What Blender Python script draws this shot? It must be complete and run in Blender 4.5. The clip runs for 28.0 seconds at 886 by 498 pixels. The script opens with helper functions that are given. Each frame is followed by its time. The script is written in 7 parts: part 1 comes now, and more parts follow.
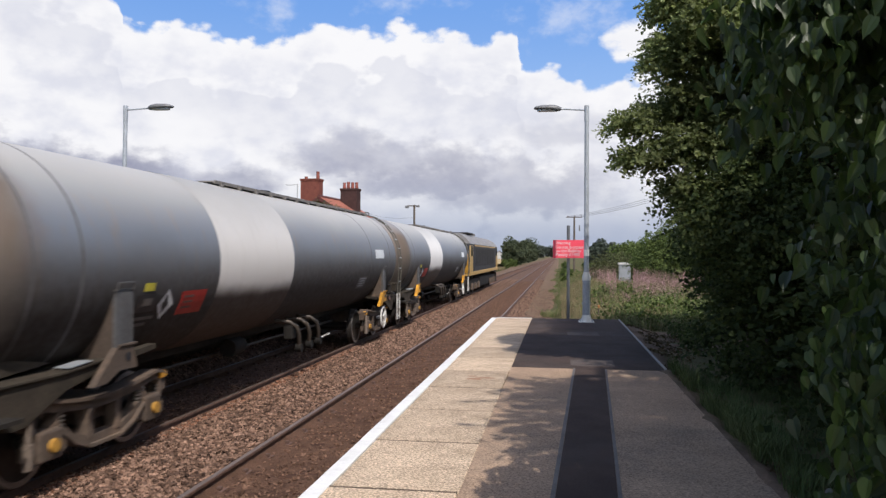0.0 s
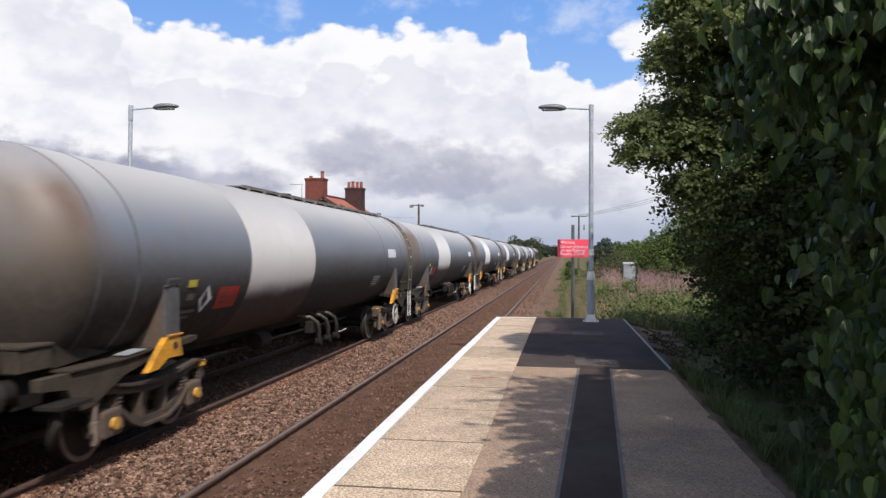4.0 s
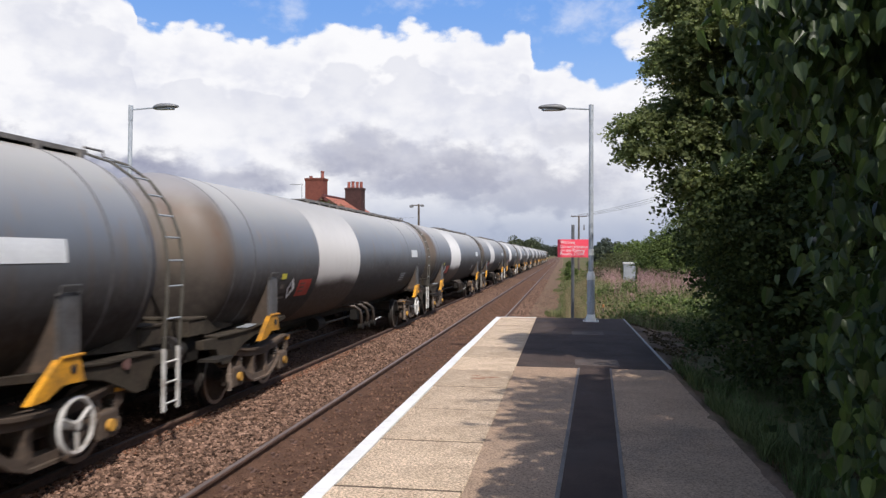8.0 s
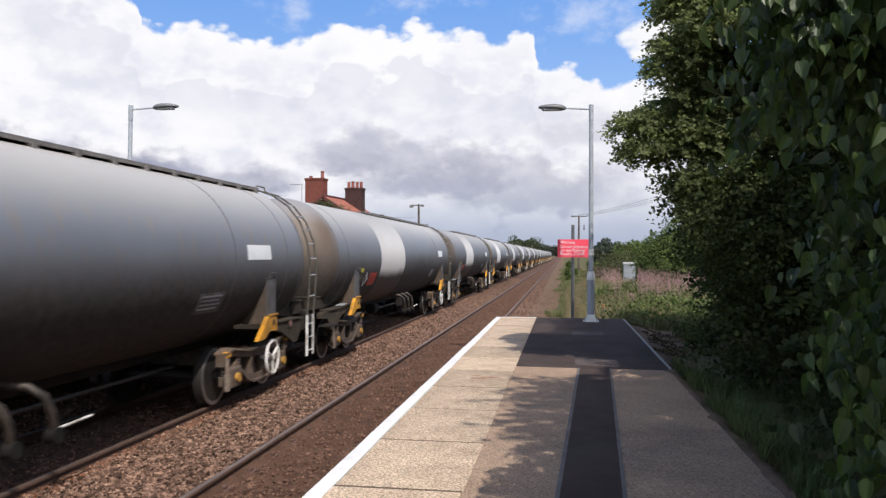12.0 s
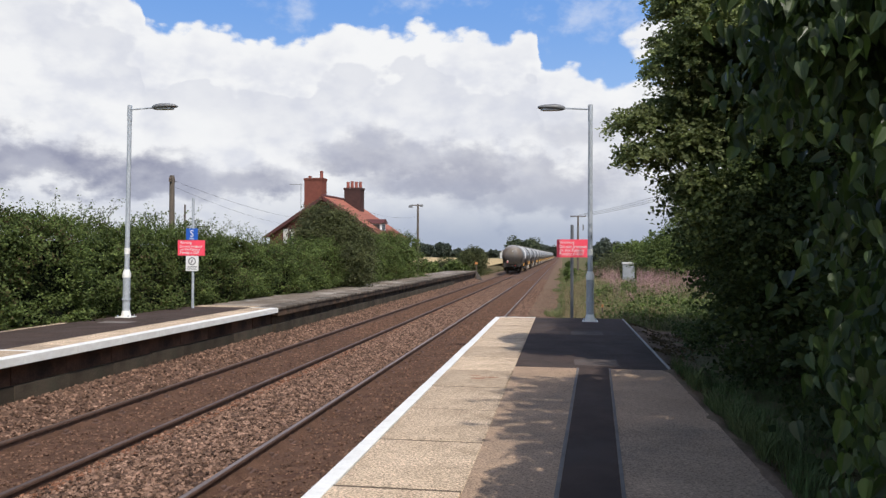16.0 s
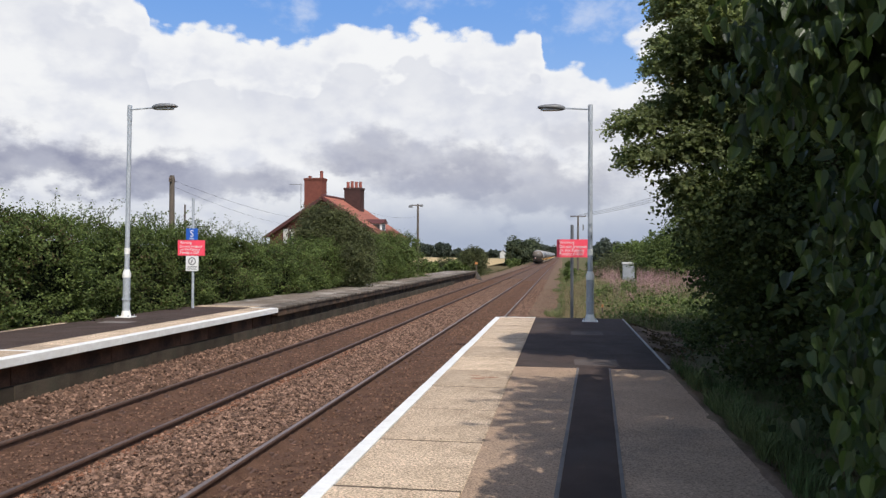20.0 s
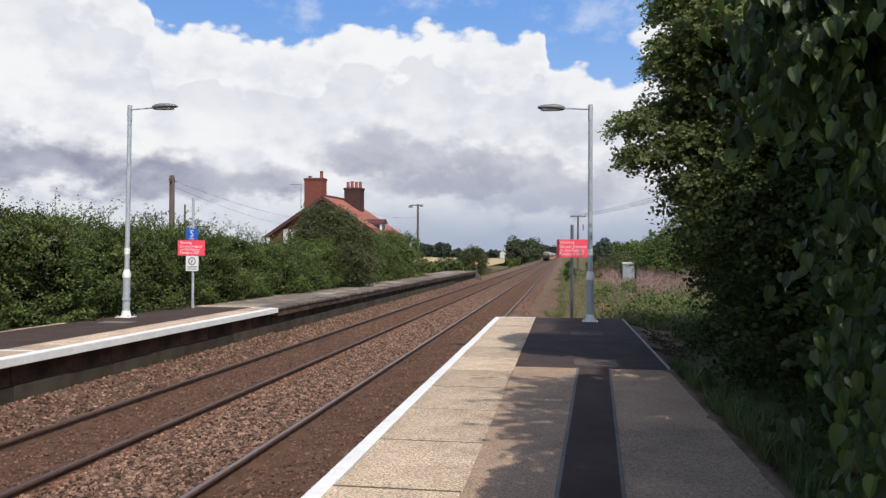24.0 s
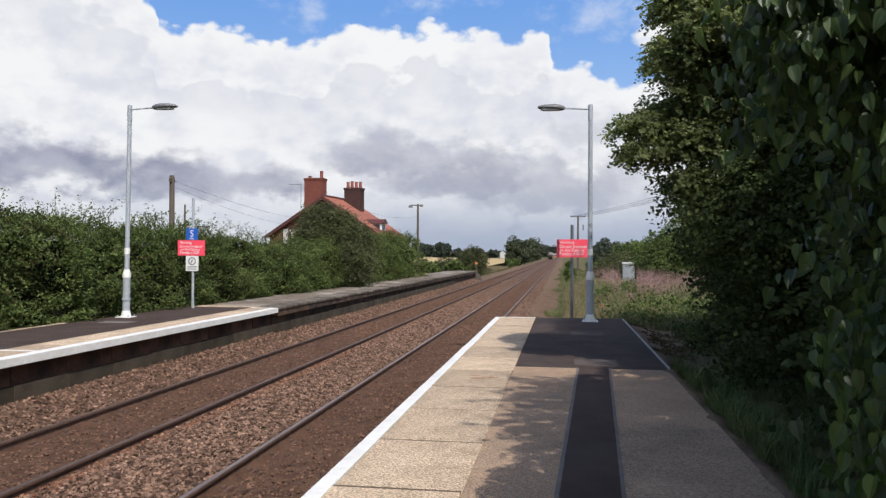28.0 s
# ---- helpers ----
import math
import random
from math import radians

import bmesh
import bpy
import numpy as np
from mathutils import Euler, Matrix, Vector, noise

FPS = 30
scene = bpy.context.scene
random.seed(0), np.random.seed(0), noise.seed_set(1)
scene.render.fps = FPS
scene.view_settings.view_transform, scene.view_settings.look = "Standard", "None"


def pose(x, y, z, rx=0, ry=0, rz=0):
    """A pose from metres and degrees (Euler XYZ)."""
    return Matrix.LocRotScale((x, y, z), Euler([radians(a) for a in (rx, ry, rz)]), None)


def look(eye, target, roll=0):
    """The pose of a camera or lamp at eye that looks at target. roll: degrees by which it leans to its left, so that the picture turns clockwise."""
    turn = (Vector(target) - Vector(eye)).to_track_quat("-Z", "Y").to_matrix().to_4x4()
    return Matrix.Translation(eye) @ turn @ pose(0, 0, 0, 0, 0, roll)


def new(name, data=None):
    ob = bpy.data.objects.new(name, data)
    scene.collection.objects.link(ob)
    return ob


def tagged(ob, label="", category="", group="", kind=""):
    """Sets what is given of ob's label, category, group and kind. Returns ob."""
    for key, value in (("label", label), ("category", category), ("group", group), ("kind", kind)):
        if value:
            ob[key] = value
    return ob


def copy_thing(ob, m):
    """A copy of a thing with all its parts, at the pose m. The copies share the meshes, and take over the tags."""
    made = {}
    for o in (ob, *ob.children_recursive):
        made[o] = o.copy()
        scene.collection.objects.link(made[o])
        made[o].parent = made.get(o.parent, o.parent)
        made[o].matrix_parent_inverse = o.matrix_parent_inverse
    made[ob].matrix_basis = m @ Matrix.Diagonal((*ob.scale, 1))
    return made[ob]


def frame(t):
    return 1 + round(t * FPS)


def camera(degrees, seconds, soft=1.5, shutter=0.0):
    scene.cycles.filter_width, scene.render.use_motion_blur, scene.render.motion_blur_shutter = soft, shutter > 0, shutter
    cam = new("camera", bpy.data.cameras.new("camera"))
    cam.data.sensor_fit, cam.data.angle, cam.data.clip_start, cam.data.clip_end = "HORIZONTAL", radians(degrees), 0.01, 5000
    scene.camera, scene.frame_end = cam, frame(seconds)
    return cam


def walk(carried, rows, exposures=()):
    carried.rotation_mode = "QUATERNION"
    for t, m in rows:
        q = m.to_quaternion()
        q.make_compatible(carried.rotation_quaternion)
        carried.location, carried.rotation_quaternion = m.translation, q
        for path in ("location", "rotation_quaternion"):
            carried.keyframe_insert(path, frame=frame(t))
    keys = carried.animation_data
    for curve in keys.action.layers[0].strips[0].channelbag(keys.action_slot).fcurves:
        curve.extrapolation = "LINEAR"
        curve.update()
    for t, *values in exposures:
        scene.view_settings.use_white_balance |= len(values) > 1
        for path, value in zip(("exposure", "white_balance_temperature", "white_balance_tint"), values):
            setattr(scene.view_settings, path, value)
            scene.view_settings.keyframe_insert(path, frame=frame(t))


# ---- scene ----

# ---------------------------------------------------------------- camera
EYE = Vector((0.0, 0.0, 2.419))
cam = camera(59.94, 28.0, soft=1.4, shutter=0.11)


def aim(dx=0.0, dy=0.0):
    """Tripod pose: heading 8.82 degrees left of the track; dx, dy: small turns (degrees right, degrees up)."""
    yaw, tilt = radians(8.818 - dx), radians(0.401 + dy)
    way = Vector((-math.sin(yaw) * math.cos(tilt), math.cos(yaw) * math.cos(tilt), math.sin(tilt)))
    return look(EYE, EYE + way, 0.218)


walk(cam, [(0.0, aim(0.27, 0.05)), (0.5, aim(0.33, 0.05)), (0.75, aim(0.2, 0.05)), (1.0, aim(0.03, 0.05)), (1.5, aim(0.0, 0.04)),
           (2.0, aim(0.0, 0.03)), (2.5, aim(-0.03, 0.02)), (3.0, aim(-0.06, 0.0)), (12.0, aim(-0.06, 0.0)),
           (12.6, aim(0.0, 0.0)), (20.0, aim(0.0, 0.0)), (28.0, aim(0.0, 0.0))],
     exposures=[(0.0, 0.0, 6400, 12), (1.0, 0.0, 6400, 12), (3.0, 0.05, 6400, 12), (8.0, 0.03, 6400, 12), (12.0, 0.06, 6400, 12), (12.5, 0.06, 6400, 12), (14.5, -0.02, 6400, 10), (16.0, -0.05, 6400, 10), (28.0, -0.05, 6400, 10)])

# ---------------------------------------------------------------- light
SUN_AZ = radians(148)      # clockwise from the track's direction: behind and to the right
SUN_EL = radians(50)
sun_way = Vector((math.sin(SUN_AZ) * math.cos(SUN_EL), math.cos(SUN_AZ) * math.cos(SUN_EL), math.sin(SUN_EL)))
sun = new("sun", bpy.data.lights.new("sun", "SUN"))
sun.data.energy, sun.data.angle, sun.data.color = 4.05, radians(0.6), (1.0, 0.94, 0.86)
sun.matrix_world = look(sun_way * 50, (0, 0, 0))
world = bpy.data.worlds.new("world")
scene.world = world
world.use_nodes = True
wn, wl = world.node_tree.nodes, world.node_tree.links
sky = wn.new("ShaderNodeTexSky")
sky.sky_type, sky.sun_disc, sky.sun_elevation, sky.sun_rotation = "NISHITA", False, SUN_EL, SUN_AZ
sky.dust_density = 1.5
wn["Background"].inputs["Strength"].default_value = 0.168
wl.new(sky.outputs[0], wn["Background"].inputs["Color"])
scene.view_settings.exposure = 0.0

# ---------------------------------------------------------------- helpers for building
MATS = {}


def nd(tree, kind, **values):
    n = tree.nodes.new(kind)
    for k, v in values.items():
        n.inputs[k.replace("_", " ")].default_value = v
    return n


def mat(name, c1, c2=None, rough=0.7, metal=0.0, scale=6.0, fine=60.0, bump=0.15, dist=0.01, stain=None, stain_amt=0.5,
        stain_scale=1.3, rand=0.12, spec=0.5, stretch=(1, 1, 1), island=False, grain=0.28):
    """A procedural surface: two colours by a broad noise, a fine grain, stains, relief, and a shade that differs from piece to piece."""
    m = bpy.data.materials.new(name)
    m.use_nodes = True
    t = m.node_tree
    L = t.links.new
    bsdf = t.nodes["Principled BSDF"]
    c2 = c2 or tuple(x * 0.72 for x in c1)
    spec = min(spec, 0.12) if rough >= 0.9 else spec
    co = t.nodes.new("ShaderNodeTexCoord")
    mp = t.nodes.new("ShaderNodeMapping")
    mp.inputs["Scale"].default_value = stretch
    L(co.outputs["Object"], mp.inputs["Vector"])
    n1 = nd(t, "ShaderNodeTexNoise", Scale=scale, Detail=5.0, Roughness=0.6)
    n2 = nd(t, "ShaderNodeTexNoise", Scale=fine, Detail=3.0, Roughness=0.7)
    L(mp.outputs[0], n1.inputs["Vector"])
    L(mp.outputs[0], n2.inputs["Vector"])
    r1 = t.nodes.new("ShaderNodeMapRange")
    r1.inputs["From Min"].default_value, r1.inputs["From Max"].default_value = 0.35, 0.65
    L(n1.outputs["Fac"], r1.inputs["Value"])
    mix = t.nodes.new("ShaderNodeMix")
    mix.data_type = "RGBA"
    mix.inputs["A"].default_value, mix.inputs["B"].default_value = (*c1, 1), (*c2, 1)
    L(r1.outputs[0], mix.inputs["Factor"])
    out = mix.outputs["Result"]
    if stain:
        n3 = nd(t, "ShaderNodeTexNoise", Scale=stain_scale, Detail=6.0, Roughness=0.65)
        L(mp.outputs[0], n3.inputs["Vector"])
        r3 = t.nodes.new("ShaderNodeMapRange")
        r3.inputs["From Min"].default_value, r3.inputs["From Max"].default_value = 0.48, 0.68
        r3.inputs["To Max"].default_value = stain_amt
        L(n3.outputs["Fac"], r3.inputs["Value"])
        mx = t.nodes.new("ShaderNodeMix")
        mx.data_type = "RGBA"
        mx.inputs["B"].default_value = (*stain, 1)
        L(out, mx.inputs["A"])
        L(r3.outputs[0], mx.inputs["Factor"])
        out = mx.outputs["Result"]
    # grain and piece-to-piece shade
    r2 = t.nodes.new("ShaderNodeMapRange")
    r2.inputs["From Min"].default_value, r2.inputs["From Max"].default_value = 0.25, 0.75
    r2.inputs["To Min"].default_value, r2.inputs["To Max"].default_value = 1 - grain, 1 + grain
    L(n2.outputs["Fac"], r2.inputs["Value"])
    if island:
        src = t.nodes.new("ShaderNodeNewGeometry").outputs["Random Per Island"]
    else:
        src = t.nodes.new("ShaderNodeObjectInfo").outputs["Random"]
    r4 = t.nodes.new("ShaderNodeMapRange")
    r4.inputs["To Min"].default_value, r4.inputs["To Max"].default_value = 1 - rand, 1 + rand
    L(src, r4.inputs["Value"])
    mu = t.nodes.new("ShaderNodeMath")
    mu.operation = "MULTIPLY"
    L(r2.outputs[0], mu.inputs[0])
    L(r4.outputs[0], mu.inputs[1])
    hs = t.nodes.new("ShaderNodeHueSaturation")
    L(mu.outputs[0], hs.inputs["Value"])
    L(out, hs.inputs["Color"])
    L(hs.outputs[0], bsdf.inputs["Base Color"])
    bsdf.inputs["Roughness"].default_value = rough
    bsdf.inputs["Metallic"].default_value = metal
    bsdf.inputs["Specular IOR Level"].default_value = spec
    rr = t.nodes.new("ShaderNodeMapRange")
    rr.inputs["To Min"].default_value, rr.inputs["To Max"].default_value = max(0.05, rough - 0.15), min(1, rough + 0.15)
    L(n1.outputs["Fac"], rr.inputs["Value"])
    L(rr.outputs[0], bsdf.inputs["Roughness"])
    if bump:
        b = t.nodes.new("ShaderNodeBump")
        b.inputs["Strength"].default_value, b.inputs["Distance"].default_value = bump, dist
        L(n2.outputs["Fac"], b.inputs["Height"])
        L(b.outputs[0], bsdf.inputs["Normal"])
    MATS[name] = m
    return m


def leafmat(name, c1, c2, trans=0.35, rough=0.45, spec=0.3):
    """Leaf: shade differs from leaf to leaf, some light passes through."""
    m = bpy.data.materials.new(name)
    m.use_nodes = True
    t = m.node_tree
    L = t.links.new
    bsdf = t.nodes["Principled BSDF"]
    geo = t.nodes.new("ShaderNodeNewGeometry")
    ramp = t.nodes.new("ShaderNodeValToRGB")
    ramp.color_ramp.elements[0].color, ramp.color_ramp.elements[1].color = (*c1, 1), (*c2, 1)
    L(geo.outputs["Random Per Island"], ramp.inputs[0])
    co = t.nodes.new("ShaderNodeTexCoord")
    n = nd(t, "ShaderNodeTexNoise", Scale=1.1, Detail=3.0)
    L(co.outputs["Object"], n.inputs["Vector"])
    r = t.nodes.new("ShaderNodeMapRange")
    r.inputs["From Min"].default_value, r.inputs["From Max"].default_value = 0.3, 0.7
    r.inputs["To Min"].default_value, r.inputs["To Max"].default_value = 0.7, 1.3
    L(n.outputs["Fac"], r.inputs["Value"])
    # sprays differ from their neighbours
    n2 = nd(t, "ShaderNodeTexNoise", Scale=5.0, Detail=2.0)
    L(co.outputs["Object"], n2.inputs["Vector"])
    r2 = t.nodes.new("ShaderNodeMapRange")
    r2.inputs["From Min"].default_value, r2.inputs["From Max"].default_value = 0.3, 0.7
    r2.inputs["To Min"].default_value, r2.inputs["To Max"].default_value = 0.72, 1.28
    L(n2.outputs["Fac"], r2.inputs["Value"])
    both = t.nodes.new("ShaderNodeMath")
    both.operation = "MULTIPLY"
    L(r.outputs[0], both.inputs[0])
    L(r2.outputs[0], both.inputs[1])
    hs = t.nodes.new("ShaderNodeHueSaturation")
    L(ramp.outputs[0], hs.inputs["Color"])
    L(both.outputs[0], hs.inputs["Value"])
    L(hs.outputs[0], bsdf.inputs["Base Color"])
    bsdf.inputs["Roughness"].default_value = rough
    bsdf.inputs["Specular IOR Level"].default_value = spec
    tr = t.nodes.new("ShaderNodeBsdfTranslucent")
    hs2 = t.nodes.new("ShaderNodeHueSaturation")
    hs2.inputs["Saturation"].default_value, hs2.inputs["Value"].default_value = 1.15, 1.5
    L(hs.outputs[0], hs2.inputs["Color"])
    L(hs2.outputs[0], tr.inputs["Color"])
    mx = t.nodes.new("ShaderNodeMixShader")
    mx.inputs[0].default_value = trans
    L(bsdf.outputs[0], mx.inputs[1])
    L(tr.outputs[0], mx.inputs[2])
    L(mx.outputs[0], t.nodes["Material Output"].inputs["Surface"])
    MATS[name] = m
    return m


def mesh_of(name, bm, material, smooth=None):
    me = bpy.data.meshes.new(name)
    bm.normal_update()
    if smooth is not None:
        for f in bm.faces:
            f.smooth = True
        for e in bm.edges:
            if len(e.link_faces) == 2 and e.calc_face_angle(0) > radians(smooth):
                e.smooth = False
    bm.to_mesh(me)
    bm.free()
    me.materials.append(material)
    return me


def part(name, bm, material, parent, label="", smooth=None, at=None, kind=""):
    """Links a bmesh as one mesh object under a thing or under a part."""
    ob = new(name, mesh_of(name, bm, material, smooth))
    ob.parent = parent
    if at is not None:
        ob.matrix_basis = at
    return tagged(ob, label=label, kind=kind)


def again(ob, m, parent=None):
    """The same piece once more at another pose, with its own pieces."""
    c = copy_thing(ob, m)
    c.parent = parent or ob.parent
    return c


def empty(name, m=None):
    ob = new(name)
    ob.empty_display_size = 0.2
    if m is not None:
        ob.matrix_basis = m
    return ob


def box(x0, x1, y0, y1, z0, z1, bevel=0.0, bm=None):
    bm = bm or bmesh.new()
    b2 = bmesh.new() if bevel else bm
    vs = [b2.verts.new((x, y, z)) for z in (z0, z1) for y in (y0, y1) for x in (x0, x1)]
    for f in ((0, 2, 3, 1), (4, 5, 7, 6), (0, 1, 5, 4), (1, 3, 7, 5), (3, 2, 6, 7), (2, 0, 4, 6)):
        b2.faces.new([vs[i] for i in f])
    if bevel:
        bmesh.ops.bevel(b2, geom=b2.edges[:], offset=bevel, segments=2, affect="EDGES", profile=0.5)
        tmp = bpy.data.meshes.new("t")
        b2.to_mesh(tmp)
        b2.free()
        bm.from_mesh(tmp)
        bpy.data.meshes.remove(tmp)
    return bm


def tube(a, b, r0, r1=None, n=12, bm=None, caps=True):
    """A round bar from a to b."""
    bm = bm or bmesh.new()
    a, b = Vector(a), Vector(b)
    r1 = r0 if r1 is None else r1
    q = (b - a).to_track_quat("Z", "Y")
    rings = []
    for p, r in ((a, r0), (b, r1)):
        rings.append([bm.verts.new(p + q @ Vector((r * math.cos(2 * math.pi * i / n), r * math.sin(2 * math.pi * i / n), 0))) for i in range(n)])
    for i in range(n):
        bm.faces.new((rings[0][i], rings[0][(i + 1) % n], rings[1][(i + 1) % n], rings[1][i]))
    if caps:
        bm.faces.new(rings[0][::-1])
        bm.faces.new(rings[1])
    return bm


def pipe(points, r, n=8, bm=None, taper=None):
    """A round bar along a bent line."""
    bm = bm or bmesh.new()
    pts = [Vector(p) for p in points]
    prev = None
    for i, p in enumerate(pts):
        d = (pts[min(i + 1, len(pts) - 1)] - pts[max(i - 1, 0)]).normalized()
        q = d.to_track_quat("Z", "Y")
        rr = r if taper is None else r + (taper - r) * i / (len(pts) - 1)
        ring = [bm.verts.new(p + q @ Vector((rr * math.cos(2 * math.pi * k / n), rr * math.sin(2 * math.pi * k / n), 0))) for k in range(n)]
        if prev:
            # line the rings up to avoid twist
            s = min(range(n), key=lambda k: (ring[k].co - prev[0].co - (p - pts[i - 1])).length)
            ring = ring[s:] + ring[:s]
            for k in range(n):
                bm.faces.new((prev[k], prev[(k + 1) % n], ring[(k + 1) % n], ring[k]))
        else:
            bm.faces.new(ring[::-1])
        prev = ring
    bm.faces.new(prev)
    return bm


def turn_y(profile, n=48, bm=None, cx=0.0, cz=0.0, closed=True):
    """A body of revolution about an axis along y. profile: (y, radius)."""
    bm = bm or bmesh.new()
    prev = None
    for y, r in profile:
        if r < 1e-4:
            ring = [bm.verts.new((cx, y, cz))]
        else:
            ring = [bm.verts.new((cx + r * math.cos(2 * math.pi * k / n), y, cz + r * math.sin(2 * math.pi * k / n))) for k in range(n)]
        if prev:
            for k in range(n):
                a, b = prev[k % len(prev)], prev[(k + 1) % len(prev)]
                c, d = ring[(k + 1) % len(ring)], ring[k % len(ring)]
                vs = []
                for v in (a, b, c, d):
                    if v not in vs:
                        vs.append(v)
                if len(vs) > 2:
                    bm.faces.new(vs)
        prev = ring
    return bm


def turn_z(profile, n=24, bm=None, cx=0.0, cy=0.0):
    """A body of revolution about an upright axis. profile: (z, radius)."""
    bm2 = turn_y(profile, n)
    for v in bm2.verts:
        v.co = Vector((v.co.x, v.co.z * -1, v.co.y)) + Vector((cx, cy, 0))
    if bm is None:
        return bm2
    tmp = bpy.data.meshes.new("t")
    bm2.to_mesh(tmp)
    bm2.free()
    bm.from_mesh(tmp)
    bpy.data.meshes.remove(tmp)
    return bm


def disc_x(x0, x1, cy, cz, r, n=20, bm=None, r1=None):
    return tube((x0, cy, cz), (x1, cy, cz), r, r1, n, bm)


def prism(poly, x0, x1, bm=None, axis="x"):
    """A flat outline (u, v) given thickness. axis x: outline in (y, z); axis y: outline in (x, z); axis z: outline in (x, y)."""
    bm = bm or bmesh.new()

    def P(u, v, w):
        return (w, u, v) if axis == "x" else (u, w, v) if axis == "y" else (u, v, w)
    a = [bm.verts.new(P(u, v, x0)) for u, v in poly]
    b = [bm.verts.new(P(u, v, x1)) for u, v in poly]
    n = len(poly)
    for i in range(n):
        bm.faces.new((a[i], a[(i + 1) % n], b[(i + 1) % n], b[i]))
    bm.faces.new(a[::-1])
    bm.faces.new(b)
    bmesh.ops.recalc_face_normals(bm, faces=bm.faces[:])
    return bm


def sheet(verts, faces, name, material, smooth=False):
    me = bpy.data.meshes.new(name)
    me.from_pydata([tuple(v) for v in verts], [], [tuple(f) for f in faces])
    if smooth:
        me.polygons.foreach_set("use_smooth", [True] * len(me.polygons))
    me.materials.append(material)
    return me


def cloud_of_leaves(name, centres, size, material, rng, droop=0.3, up=0.4, long=1.5, fold=0.25, jitter=0.35, lie=None):
    """Many small folded leaves in one mesh. lie: outward way of each leaf's face, or None."""
    c = np.asarray(centres, float)
    n = len(c)
    d = rng.normal(size=(n, 3))
    d[:, 2] = d[:, 2] * 0.6 - droop
    d /= np.linalg.norm(d, axis=1)[:, None]
    nv = rng.normal(size=(n, 3))
    nv[:, 2] += up * 2
    if lie is not None:
        nv = nv * 0.6 + lie * 1.2
    s = np.cross(d, nv)
    s /= np.linalg.norm(s, axis=1)[:, None] + 1e-9
    nv = np.cross(s, d)
    L = size * (1 + jitter * rng.uniform(-1, 1, n))[:, None]
    W = L / long / 2
    base, tip = c - d * L * 0.5, c + d * L * 0.5
    mid = c + d * L * 0.03
    l = mid + s * W * 1.3 + nv * W * fold
    r = mid - s * W * 1.3 + nv * W * fold
    tip = tip - nv * L * 0.12
    V = np.stack([base, r, tip, l], 1).reshape(-1, 3)
    i = np.arange(n) * 4
    F = np.stack([np.stack([i, i + 1, i + 2], 1), np.stack([i, i + 2, i + 3], 1)], 1).reshape(-1, 3)
    me = bpy.data.meshes.new(name)
    me.vertices.add(len(V))
    me.vertices.foreach_set("co", V.ravel())
    me.loops.add(F.size)
    me.loops.foreach_set("vertex_index", F.ravel().astype(np.int32))
    me.polygons.add(len(F))
    me.polygons.foreach_set("loop_start", np.arange(len(F), dtype=np.int32) * 3)
    me.polygons.foreach_set("loop_total", np.full(len(F), 3, np.int32))
    me.update(calc_edges=True)
    me.materials.append(material)
    return me


def heart_leaves(name, centres, size, material, rng, out):
    """Hanging heart-shaped leaves with rounded outline and a folded midrib, in one mesh. out: way each leaf faces."""
    c = np.asarray(centres, float)
    n = len(c)
    d = rng.normal(size=(n, 3)) * 0.33 + out * 0.35
    d[:, 2] -= 1.0
    d /= np.linalg.norm(d, axis=1)[:, None]
    nv = out + rng.normal(size=(n, 3)) * 0.45
    s = np.cross(d, nv)
    s /= np.linalg.norm(s, axis=1)[:, None] + 1e-9
    nv = np.cross(s, d)
    L = size * rng.uniform(0.6, 1.2, n)[:, None]
    outline = ((-0.50, 0.0), (-0.57, 0.16), (-0.50, 0.31), (-0.32, 0.40), (-0.10, 0.40), (0.12, 0.31), (0.32, 0.17), (0.46, 0.05), (0.60, 0.0))
    fold = rng.uniform(0.1, 0.65, (n, 1))
    curl = rng.uniform(0.02, 0.34, (n, 1))

    def P(u, w):
        return c + d * L * u + s * L * w * 0.78 + nv * L * (abs(w) * fold - curl * (u + 0.5) ** 2)
    right = [P(u, w) for u, w in outline]
    left = [P(u, -w) for u, w in outline[1:-1]]
    V = np.stack(right + left, 1).reshape(-1, 3)
    k = len(outline)
    F = []
    for a in range(0, n * (2 * k - 2), 2 * k - 2):
        F.append(tuple(a + i for i in range(k)))
        F.append((a, a + k - 1) + tuple(a + k + i for i in range(k - 3, -1, -1)))
    return sheet(V, F, name, material)

# ---------------------------------------------------------------- materials
mat("concrete_slab", (0.575, 0.445, 0.320), (0.465, 0.355, 0.250), rough=0.95, scale=3, fine=60, bump=0.8, dist=0.012, stain=(0.30, 0.22, 0.15), stain_amt=0.6, stain_scale=2.2, rand=0.16, spec=0.2, grain=0.95)
mat("joint_dirt", (0.17, 0.125, 0.09), (0.11, 0.08, 0.058), rough=0.98, scale=6, fine=40, bump=0.3, rand=0.2, spec=0.1)
mat("rust_mark", (0.26, 0.12, 0.07), (0.34, 0.21, 0.14), rough=0.95, scale=20, fine=60, bump=0.2, rand=0.1)
mat("white_paint", (0.83, 0.82, 0.78), (0.75, 0.735, 0.69), grain=0.08, rough=0.55, scale=5, fine=40, bump=0.25, dist=0.006, stain=(0.50, 0.47, 0.43), stain_amt=0.25, stain_scale=7, rand=0.03)
